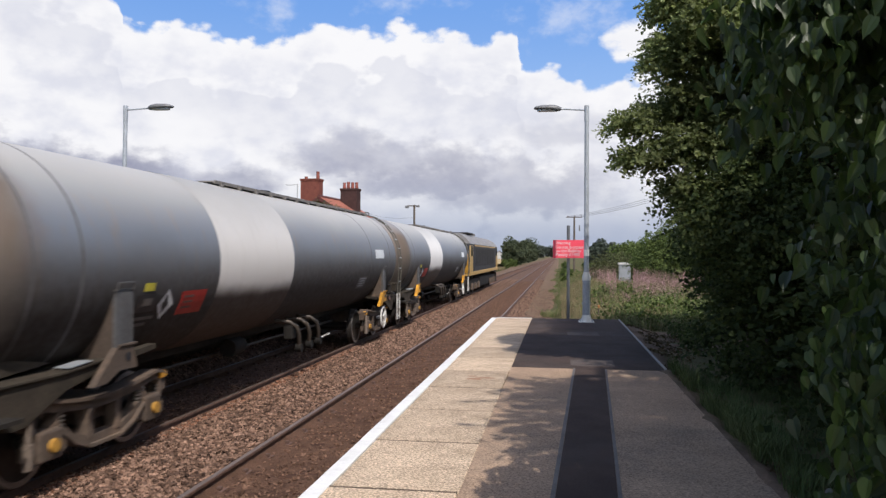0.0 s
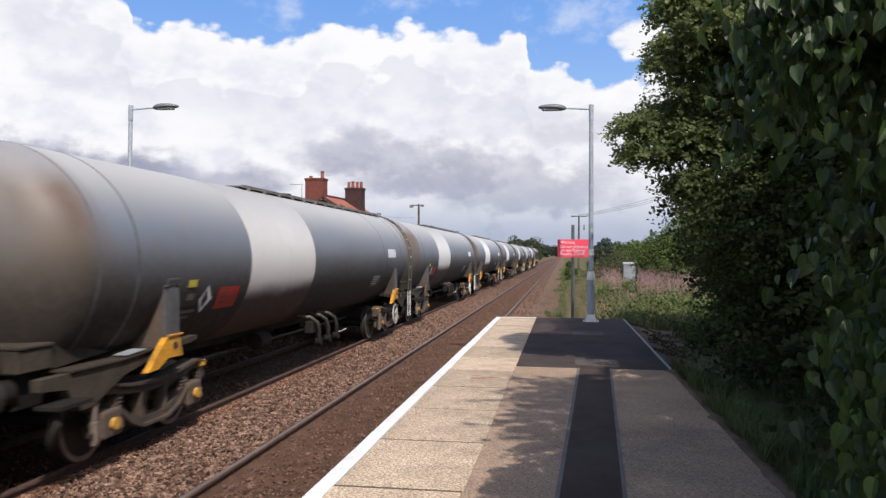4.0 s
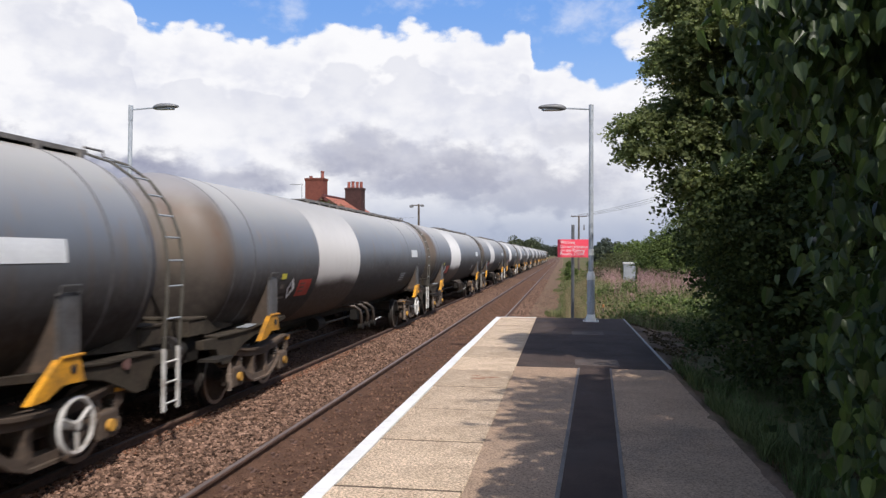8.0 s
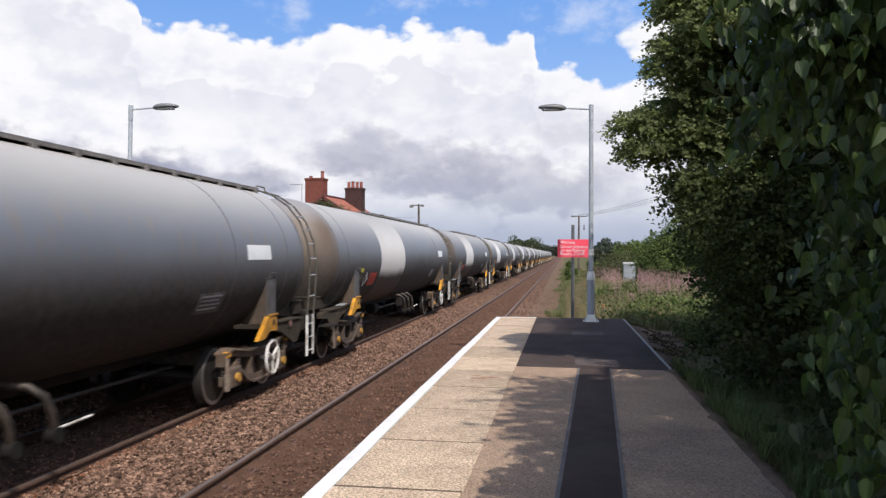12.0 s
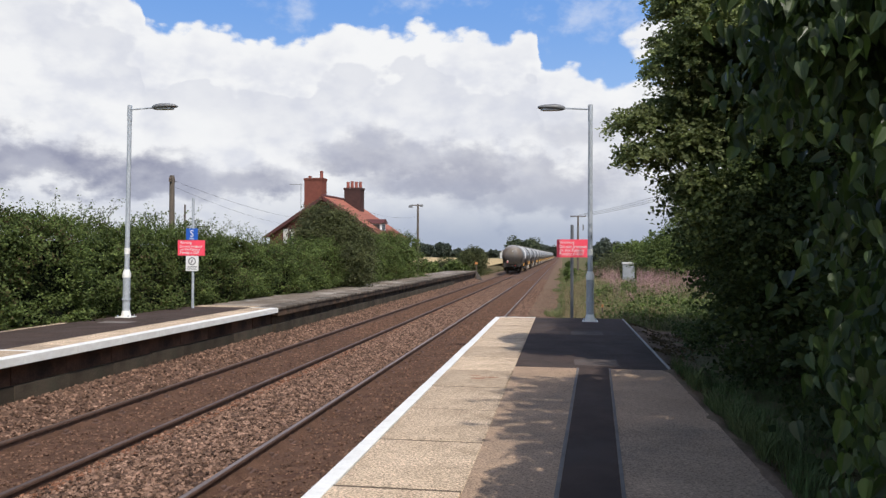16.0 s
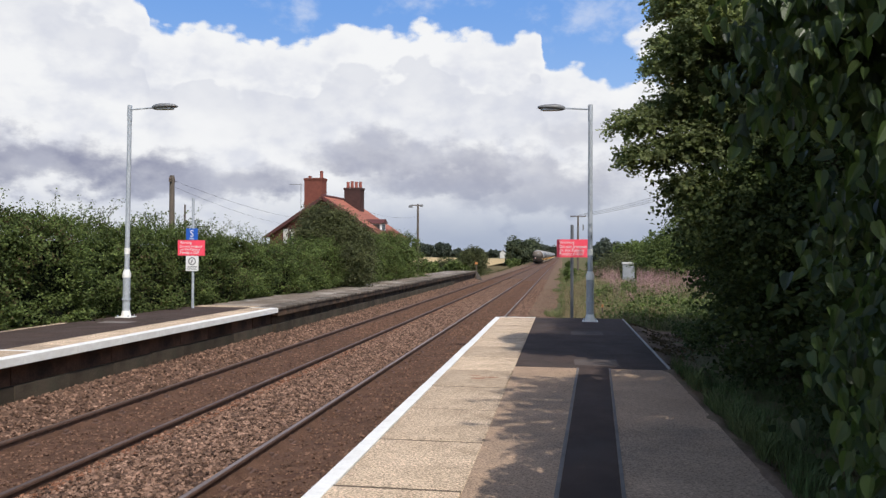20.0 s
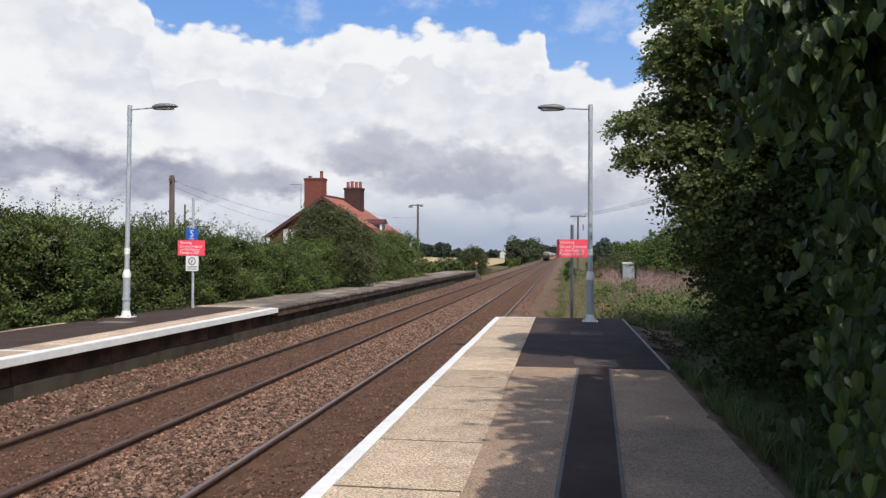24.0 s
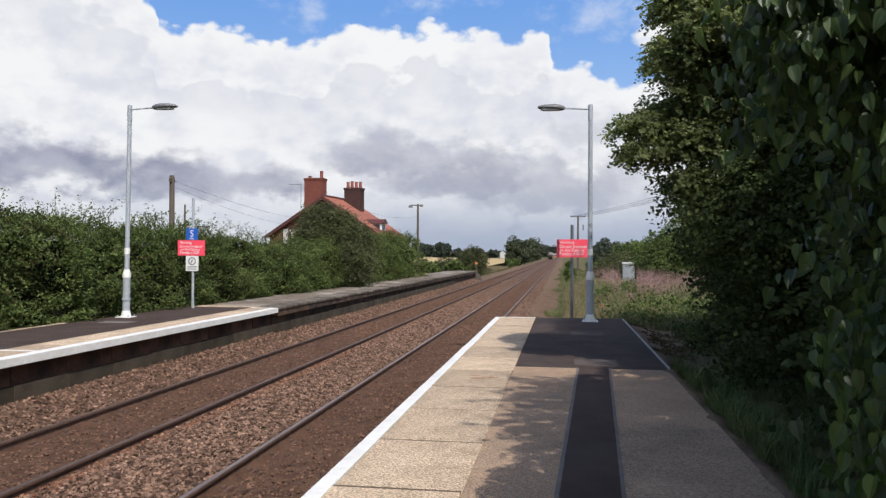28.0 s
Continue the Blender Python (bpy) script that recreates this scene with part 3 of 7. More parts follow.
X = [1.20, 1.26, 1.30, 1.34, 1.38, 1.425] + list(np.arange(1.46, 5.2, 0.14))
Y = list(np.arange(-14, 3, 0.4)) + list(np.arange(3, 10.2, 0.08)) + [10.24, 10.27] + list(np.arange(10.4, 20.0, 0.2))
V = [(x, y, soil_height(x, y)) for y in Y for x in X]
nx = len(X)
F = [(j * nx + i, j * nx + i + 1, (j + 1) * nx + i + 1, (j + 1) * nx + i) for j in range(len(Y) - 1) for i in range(nx - 1)]
tagged(new("soil", sheet(V, F, "soil", MATS["earth"], True)), "dark bare earth and leaf litter below the trees", "soil", kind="structure")


# ---------------------------------------------------------------- ballast
def bed_height(x, y):
    """Ballast level across the two tracks."""
    near, far = abs(x - NT), abs(x - FT)
    h = -0.10
    if near < 0.70 or far < 0.70:
        h = -0.148
    if x < -7.25:
        k = min(1.0, (-7.25 - x) / 0.62)
        h = -0.10 + 0.33 * k if y < 71 else -0.10 - 0.16 * k
    if x > -2.0:
        h = -0.12 - 0.13 * min(1.0, (x + 2.0) / 1.0) if y > 18.4 else -0.2
        h -= 0.5 * max(0.0, x + 0.35)
    return h


def bed():
    X = [-10.2, -9.8, -9.4, -9.0, -8.6, -8.3] + list(np.arange(-8.1, 0.12, 0.075))
    Y = list(np.arange(-8, 3, 0.5)) + list(np.arange(3, 24, 0.075)) + list(np.arange(24, 60, 0.3)) + list(np.arange(60, 160, 2.5)) + list(np.arange(160, 1400, 40))
    V = []
    for y in Y:
        a = 0.035 if y < 60 else 0.0
        for x in X:
            V.append((x, y, bed_height(x, y) + (noise.noise((x * 7, y * 7, 0.0)) + 0.6 * noise.noise((x * 17, y * 17, 2.0))) * a * 0.75))
    nx = len(X)
    F = [(j * nx + i, j * nx + i + 1, (j + 1) * nx + i + 1, (j + 1) * nx + i) for j in range(len(Y) - 1) for i in range(nx - 1)]
    me = sheet(V, F, "ballast_bed", MATS["ballast_bed"], True)
    # clean stone outside the rails, oily brown between them
    me.materials.append(MATS["ballast_mix"])
    me.materials.append(MATS["cess_gravel"])
    me.materials.append(MATS["rust_dust"])
    edge = [0.12 * noise.noise((0.0, y * 0.6, 9.0)) + 0.06 * noise.noise((0.0, y * 2.3, 4.0)) for y in Y]
    for k, p in enumerate(me.polygons):
        x, j = X[k % (nx - 1)], k // (nx - 1)
        if Y[j] > 18.0 and (x > -1.55 + edge[j] or x < -8.0):
            p.material_index = 2
        elif 0.80 < x - FT < 0.98 + 2 * edge[j] and Y[j] < 60:
            p.material_index = 3
        elif min(abs(x + 0.04 - NT), abs(x + 0.04 - FT)) > 0.82:
            p.material_index = 1
    return tagged(new("ballast_bed", me), "brown crushed stone ballast under the two tracks", "ballast", kind="structure")


bed()


def stones(name, spans, count, size, material, label, y0=3.0, y1=46.0, power=1.9):
    """Loose crushed stones, each an uneven eight-sided lump."""
    x = np.concatenate([rng.uniform(a, b, int(count * w)) for a, b, w in spans])
    n = len(x)
    y = y0 + (y1 - y0) * rng.uniform(0, 1, n) ** power
    z = np.array([bed_height(a, b) for a, b in zip(x, y)]) + rng.uniform(-0.004, 0.018, n)
    s = size * rng.uniform(0.55, 1.35, n)
    octa = np.array([(1, 0, 0), (-1, 0, 0), (0, 1, 0), (0, -1, 0), (0, 0, 1), (0, 0, -1)], float)
    tri = np.array([(0, 2, 4), (2, 1, 4), (1, 3, 4), (3, 0, 4), (2, 0, 5), (1, 2, 5), (3, 1, 5), (0, 3, 5)])
    P = octa[None] * rng.uniform(0.55, 1.25, (n, 6, 1)) + rng.normal(0, 0.22, (n, 6, 3))
    # random turn
    q = rng.normal(size=(n, 4))
    q /= np.linalg.norm(q, axis=1)[:, None]
    w, a, b, c = q.T
    M = np.stack([1 - 2 * (b * b + c * c), 2 * (a * b - c * w), 2 * (a * c + b * w), 2 * (a * b + c * w), 1 - 2 * (a * a + c * c), 2 * (b * c - a * w),
                  2 * (a * c - b * w), 2 * (b * c + a * w), 1 - 2 * (a * a + b * b)], 1).reshape(n, 3, 3)
    P = np.einsum("nij,nkj->nki", M, P) * s[:, None, None]
    P[:, :, 2] *= 0.75
    P += np.stack([x, y, z], 1)[:, None]
    Fc = (tri[None] + (np.arange(n) * 6)[:, None, None]).reshape(-1, 3)
    me = sheet(P.reshape(-1, 3), Fc, name, material)
    return tagged(new(name, me), label, "ballast", kind="stuff")


stones("ballast_stones", [(-8.0, -7.15, 0.27), (-5.48, -3.82, 0.63), (-2.1, -1.5, 0.10)], 56000, 0.030, MATS["ballast_stone"], "angular buff and grey crushed ballast stones between the tracks")
stones("ballast_stones", [(-8.0, -7.15, 0.2), (-5.48, -3.82, 0.45), (-2.1, -1.45, 0.20)], 22000, 0.034, MATS["ballast_stone"], "angular buff and grey crushed ballast stones farther along the line", 20.0, 80.0, 1.6)
stones("four_foot_stones", [(-3.62, -2.3, 0.5), (-6.96, -5.66, 0.5)], 12000, 0.030, MATS["dirty_stone"], "dirty brown ballast stones between the rails farther off", 24.0, 75.0, 1.5)
stones("four_foot_stones", [(-3.62, -2.3, 0.5), (-6.96, -5.66, 0.5)], 17000, 0.023, MATS["dirty_stone"], "dirty brown ballast stones between the rails")
stones("cess_stones", [(-1.6, -0.2, 1.0)], 5000, 0.018, MATS["ballast_stone"], "scattered small stones on the brown cess path", 18.5, 60.0, 1.5)
stones("ballast_stones", [(-8.0, -7.15, 0.25), (-5.48, -3.82, 0.45), (-3.62, -2.3, 0.15), (-6.96, -5.66, 0.15)], 13000, 0.036, MATS["ballast_stone"], "angular crushed ballast stones beside the platform", -9.0, 3.2, 1.0)
stones("rusty_stones", [(-5.50, -5.30, 1.0)], 5000, 0.024, MATS["rusty_stone"], "rust-stained orange stones along the rail")


# ---------------------------------------------------------------- tracks
def rail_bm(y0, y1):
    prof = [(-0.07, -0.159), (0.07, -0.159), (0.07, -0.148), (0.012, -0.128), (0.009, -0.045), (0.034, -0.036), (0.036, -0.008), (0.028, -0.002),
            (-0.028, -0.002), (-0.036, -0.008), (-0.034, -0.036), (-0.009, -0.045), (-0.012, -0.128), (-0.07, -0.148)]
    return prism(prof, y0, y1, axis="y")


def track(cx, label):
    t = tagged(empty("railway_track", pose(cx, 0, 0)), label, "railway track", "railway tracks", "structure")
    for sx in (-0.7525, 0.7525):
        r = part("rail", rail_bm(-20, 1400), MATS["rail_steel"], t, "rust-brown steel rail", at=pose(sx, 0, 0))
        part("running_surface", box(-0.027, 0.027, -20, 1400, -0.003, 0.001), MATS["rail_head" if cx == NT else "rail_dull"], r, "worn top of the rail")
    first = None
    clip = None
    y = -4.0
    k = 0
    while y < 95:
        if first is None:
            first = part("sleeper", box(-1.25, 1.25, -0.125, 0.125, -0.30, -0.15, 0.012), MATS["sleeper_wood"], t, at=pose(0, y, 0))
        else:
            s = again(first, pose(0, y, rng.uniform(-0.006, 0.004), 0, 0, rng.uniform(-0.4, 0.4)))
        if 2 < y < 34:
            for sx in (-0.7525, 0.7525):
                if clip is None:
                    bm = box(sx - 0.15, sx + 0.15, -0.09, 0.09, -0.152, -0.135, 0.004)
                    for dx in (-0.09, 0.09):
                        bm = box(sx + dx - 0.028, sx + dx + 0.028, -0.04, 0.04, -0.14, -0.10, 0.012, bm)
                    clip = part("rail_chair", bm, MATS["rail_steel"], t, at=pose(0, y, 0))
                    clip_x = sx
                else:
                    again(clip, pose(sx - clip_x, y, 0))
        y += 0.70
    return t


track(NT, "near railway track with wooden sleepers and rust-brown rails")
track(FT, "far railway track with wooden sleepers and dark rails")


# ---------------------------------------------------------------- near platform
def near_platform():
    p = tagged(empty("platform_near"), "concrete-edged station platform with asphalt surface and white edge line", "platform", kind="structure")
    part("platform_body", box(-1.36, 1.36, -14, 18.33, -0.6, 0.80), MATS["platform_wall"], p, "dark platform wall")
    part("asphalt", box(-0.615, 1.36, -14, 10.28, 0.80, PZ - 0.001), MATS["old_asphalt"], p, "worn brown-grey asphalt")
    part("tarmac", box(-0.615, 1.37, 10.28, 18.34, 0.80, PZ + 0.002), MATS["new_tarmac"], p, "newly laid black tarmac")
    # drain trench filled with new tarmac, lying a little askew
    sk = 0.0439

    def strip(x0, x1, z, y0=-12.0, y1=10.28):
        return prism([(x0 + sk * (y0 - 10.28), y0), (x1 + sk * (y0 - 10.28), y0), (x1, y1), (x0, y1)], PZ - 0.05, z, axis="z")
    part("trench_fill", strip(0.225, 0.605, PZ + 0.003), MATS["new_tarmac"], p, "black tarmac strip over a cable trench")
    part("trench_seal", strip(0.195, 0.223, PZ + 0.005), MATS["patch_grey"], p, "grey sealed joint")
    part("trench_seal", strip(0.607, 0.632, PZ + 0.005), MATS["patch_grey"], p, "grey sealed joint")
    part("access_cover", box(0.17, 0.76, 10.52, 11.14, PZ - 0.02, PZ + 0.006, 0.003), MATS["cover_grey"], p, "flat grey access cover")
    part("access_cover", box(0.17, 0.76, 14.5, 15.14, PZ - 0.02, PZ + 0.006, 0.003), MATS["cover_grey"], p, "flat grey access cover")
    part("timber_edging", box(1.372, 1.402, 10.32, 18.2, 0.55, PZ + 0.02, 0.005), MATS["edging"], p, "pale edging board")
    # end line
    part("end_line", box(-1.45, -0.62, 18.28, 18.36, PZ - 0.02, PZ + 0.005, 0.002), MATS["white_paint"], p, "white painted end line")
    # coping slabs and their painted edge
    part("coping_slab", box(-1.455, -0.62, 17.515, 18.36, 0.80, PZ, 0.008), MATS["concrete_slab"], p, "buff exposed-aggregate concrete slab")
    part("painted_edge", box(-1.575, -1.457, 17.495, 18.36, 0.82, PZ + 0.001, 0.008), MATS["white_paint"], p, "white painted platform edge")
    for k, (dx, dy, w, l) in enumerate(((0, 0, 0.09, 0.05), (0.13, 0.10, 0.12, 0.04), (-0.05, 0.2, 0.06, 0.03))):
        blot = [(-1.0 + dx + w * (1 + 0.35 * noise.noise((k, a, 0.0))) * math.cos(a), 9.2 + dy + l * (1 + 0.5 * noise.noise((k, a, 4.0))) * math.sin(a)) for a in [2 * math.pi * i / 18 for i in range(18)]]
        part("rust_stain", prism(blot, PZ, PZ + 0.002, axis="z"), MATS["rust_mark"], p, "rust-brown stain")
    y, first, edge = 17.49, None, None
    while y > -12:
        if first is None:
            first = part("coping_slab", box(-1.455, -0.62, -1.247, 0, 0.80, PZ, 0.010), MATS["concrete_slab"], p, "buff exposed-aggregate concrete slab", at=pose(0, y, 0))
            edge = part("painted_edge", box(-1.575, -1.457, -1.266, 0, 0.82, PZ + 0.001, 0.008), MATS["white_paint"], p, "white painted platform edge", at=pose(0, y, 0))
            gap = part("joint", box(-1.452, -0.622, -1.2695, -1.2475, 0.80, PZ - 0.003), MATS["joint_dirt"], p, "dirt-filled joint", at=pose(0, y, 0))
        else:
            again(first, pose(rng.uniform(-0.004, 0.004), y, rng.uniform(-0.003, 0.002), 0, 0, rng.uniform(-0.15, 0.15)))
            again(edge, pose(rng.uniform(-0.004, 0.004), y, rng.uniform(-0.002, 0.002)))
            again(gap, pose(0, y, 0, 0, 0, rng.uniform(-0.3, 0.3)))
        y -= 1.27
    return p


near_platform()


# ---------------------------------------------------------------- opposite platform
def far_platform():
    p = tagged(empty("platform_opposite"), "opposite platform with white edge, tarmac and an older stone-edged length", "platform", kind="structure")
    z = PZ - 0.01
    part("platform_body", box(-10.4, FE - 0.272, -20, 20.3, -0.6, z - 0.09), MATS["platform_wall"], p, "dark brick wall")
    part("tarmac", box(-10.42, -8.56, -20, 20.3, z - 0.09, z + 0.002), MATS["new_tarmac"], p, "new black tarmac")
    part("access_cover", box(-9.9, -9.2, 15.2, 15.6, z - 0.02, z + 0.005, 0.003), MATS["patch_grey"], p, "flat grey access cover")
    y, first, edge = 20.3, None, None
    while y > -10:
        if first is None:
            first = part("coping_slab", box(-8.555, FE - 0.202, -1.248, 0, z - 0.09, z, 0.006), MATS["concrete_slab"], p, "buff concrete slab", at=pose(0, y, 0))
            edge = part("painted_edge", box(FE - 0.20, FE, -1.2685, 0, z - 0.13, z + 0.001, 0.008), MATS["white_paint"], p, "white painted platform edge", at=pose(0, y, 0))
            brick = part("facing_panel", box(FE - 0.27, FE - 0.215, -1.26, 0, 0.455, z - 0.131, 0.01), MATS["facing_brick"], p, "dark red-brown brick facing", at=pose(0, y, 0))
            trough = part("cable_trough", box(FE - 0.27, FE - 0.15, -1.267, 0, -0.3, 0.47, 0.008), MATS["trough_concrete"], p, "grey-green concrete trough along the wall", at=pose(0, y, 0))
        else:
            again(first, pose(rng.uniform(-0.004, 0.004), y, rng.uniform(-0.003, 0.002)))
            again(edge, pose(0, y, 0))
            again(brick, pose(rng.uniform(-0.01, 0.01), y, 0))
            again(trough, pose(rng.uniform(-0.012, 0.012), y, rng.uniform(-0.012, 0.008)))
        y -= 1.27
    for k in range(28):
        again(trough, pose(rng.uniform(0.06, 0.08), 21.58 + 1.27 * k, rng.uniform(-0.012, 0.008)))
    part("old_paving", box(-10.3, -8.47, 20.34, 20.95, z - 0.05, z + 0.006, 0.004), MATS["concrete_slab"], p, "pale strip of old paving")
    part("kerb_strip", box(-10.52, -10.43, -6, 15.0, z - 0.3, z + 0.012, 0.006), MATS["concrete_slab"], p, "pale kerb at the back of the platform")
    part("end_line", box(-8.55, FE - 0.16, 20.22, 20.3, z - 0.02, z + 0.005, 0.002), MATS["white_paint"], p, "white painted end line")
    part("cross_line", box(-8.55, FE - 0.16, 10.6, 10.68, z - 0.02, z + 0.005, 0.002), MATS["white_paint"], p, "white painted line across the slabs")
    # older length
    part("old_body", box(-10.3, FE - 0.18, 20.32, 70.0, -0.6, z - 0.12), MATS["platform_wall"], p, "dark stone wall")
    part("old_surface", box(-10.3, -8.45, 20.32, 70.0, z - 0.12, z - 0.01), MATS["old_surface"], p, "weathered grey platform surface with moss")
    y, first = 20.32, None
    while y < 69.1:
        if first is None:
            first = part("coping_stone", box(-0.36, 0.35, 0.006, 0.907, -0.06, 0.015, 0.015), MATS["old_stone"], p, "weathered grey coping stone", at=pose(-8.08, y, z))
        else:
            again(first, pose(-8.08 + rng.uniform(-0.012, 0.012), y, z + rng.uniform(-0.008, 0.006), 0, rng.uniform(-0.6, 0.6), rng.uniform(-0.3, 0.3)))
        y += 0.913
    # dark strip added below the coping stones to darken their front face
    part("string_course", box(-8.3, FE - 0.01, 20.32, 70.0, z - 0.22, z - 0.062), MATS["platform_wall"], p, "dark strip added for the coping's front")
    part("ramp", prism([(70.02, z), (70.02, -0.6), (75.0, -0.6), (75.0, 0.0)], -10.0, FE, axis="x"), MATS["old_stone"], p, "sloping stone ramp at the platform end")
    return p


far_platform()


# ---------------------------------------------------------------- lamp posts
def lamp_post(x, y, z, side, label, lean=0.0, tall=0.0):
    """Column with a narrow upper part, white bands, a flat arm and a lantern. side: way of the arm."""
    t = tagged(empty("lamp_post", pose(x, y, z, 0, lean, 0) @ pose(0, 0, 0, 0, 0, 0 if side < 0 else 180)), label, "lamp post", "platform lamp posts")
    part("base_plate", box(-0.17, 0.17, -0.17, 0.17, 0, 0.02, 0.004), MATS["white_paint"], t, "white painted base plate")
    bolt = part("bolt", tube((0, 0, 0.02), (0, 0, 0.06), 0.016, n=6), MATS["galvanised"], t, at=pose(-0.13, -0.13, 0))
    for bx, by in ((0.13, -0.13), (-0.13, 0.13), (0.13, 0.13)):
        again(bolt, pose(bx, by, 0))
    part("collar", turn_z([(0.02, 0.115), (0.03, 0.115), (0.16, 0.088), (0.17, 0.0)], 24), MATS["white_paint"], t, "white painted foot", smooth=40)
    part("lower_column", turn_z([(0.15, 0.084), (0.96, 0.084), (0.97, 0.0)], 24), MATS["galvanised"], t, smooth=40)
    part("clamp", turn_z([(0.40, 0.0), (0.40, 0.098), (0.44, 0.098), (0.44, 0.0)], 24), MATS["galvanised"], t, smooth=40)
    part("shoulder", turn_z([(0.93, 0.0), (0.93, 0.093), (1.02, 0.093), (1.12, 0.062), (1.12, 0.0)], 24), MATS["white_paint"], t, "white painted shoulder", smooth=40)
    part("upper_column", turn_z([(1.1, 0.0), (1.1, 0.056), (4.52 + tall, 0.047), (4.53 + tall, 0.0)], 24), MATS["galvanised"], t, smooth=40)
    part("band", turn_z([(1.48, 0.0), (1.48, 0.062), (1.62, 0.062), (1.62, 0.0)], 24), MATS["white_paint"], t, "white band", smooth=40)
    part("sleeve", turn_z([(4.50 + tall, 0.0), (4.50 + tall, 0.053), (4.86 + tall, 0.053), (4.86 + tall, 0.0)], 24), MATS["galvanised"], t, smooth=40)
    part("arm", tube((-0.04, 0, 4.76 + tall), (-0.62, 0, 4.80 + tall), 0.018, n=10), MATS["galvanised"], t, smooth=40)
    # lantern: flattened, tapering hood with a pale lens below
    bm = bmesh.new()
    prev = None
    for k, (u, w, h, d) in enumerate(((-0.56, 0.025, 0.025, 0.025), (-0.60, 0.06, 0.05, 0.05), (-0.68, 0.11, 0.075, 0.065), (-0.80, 0.14, 0.085, 0.05), (-1.00, 0.135, 0.075, 0.035), (-1.13, 0.10, 0.05, 0.025), (-1.18, 0.05, 0.02, 0.015))):
        zc = 4.80 + tall + (k * 0.004)
        ring = [bm.verts.new((u, w * math.cos(a), zc + (h if math.sin(a) > 0 else d) * math.sin(a))) for a in [2 * math.pi * i / 16 for i in range(16)]]
        if prev:
            for i in range(16):
                bm.faces.new((prev[i], prev[(i + 1) % 16], ring[(i + 1) % 16], ring[i]))
        else:
            bm.faces.new(ring[::-1])
        prev = ring
    bm.faces.new(prev)
    bmesh.ops.recalc_face_normals(bm, faces=bm.faces[:])
    head = part("lantern", bm, MATS["lamp_grey"], t, "grey lantern hood", smooth=60)
    part("lens", prism([(-0.70, -0.085), (-0.70, 0.085), (-1.05, 0.075), (-1.11, 0.0), (-1.05, -0.075)], 4.752 + tall, 4.795 + tall, axis="z"), MATS["lamp_glass"], head, "pale lens")
    return t


lamp_post(0.62, 17.53, PZ, -1, "tall galvanised platform lamp post with white bands")
lamp_post(-10.07, 16.62, PZ - 0.01, 1, "tall galvanised lamp post on the opposite platform", 0.75, 0.10)


# ---------------------------------------------------------------- signs
def text_part(words, size, m, parent, material, name="lettering", align="LEFT", spacing=1.0):
    cu = bpy.data.curves.new(name, "FONT")
    cu.body, cu.size, cu.align_x, cu.extrude, cu.space_line, cu.resolution_u = words, size, align, 0.0008, spacing, 3
    tmp = bpy.data.objects.new("t", cu)
    scene.collection.objects.link(tmp)
    dg = bpy.context.evaluated_depsgraph_get()
    me = bpy.data.meshes.new_from_object(tmp.evaluated_get(dg))
    bpy.data.objects.remove(tmp)
    me.materials.clear()
    me.materials.append(material)
    ob = new(name, me)
    ob.parent = parent
    ob.matrix_basis = m
    tagged(ob, kind="stuff")
    return ob


UPRIGHT = pose(0, 0, 0, 90, 0, 0)


def red_sign_panel(t, x0, x1, z0, z1, y):
    pan = part("warning_panel", box(x0, x1, y - 0.004, y, z0, z1, 0.0015), MATS["sign_red"], t, "red warning panel with white letters")
    h = z1 - z0
    for k, line in enumerate(("Warning", "Do not trespass", "on the Railway", "Penalty £1000")):
        text_part(line, h * 0.235, Matrix.Translation((x0 + 0.06, y - 0.006, z1 - h * (0.235 + 0.205 * k + (0.035 if k else 0)))) @ UPRIGHT, pan, MATS["sign_white"], "lettering")
    return pan


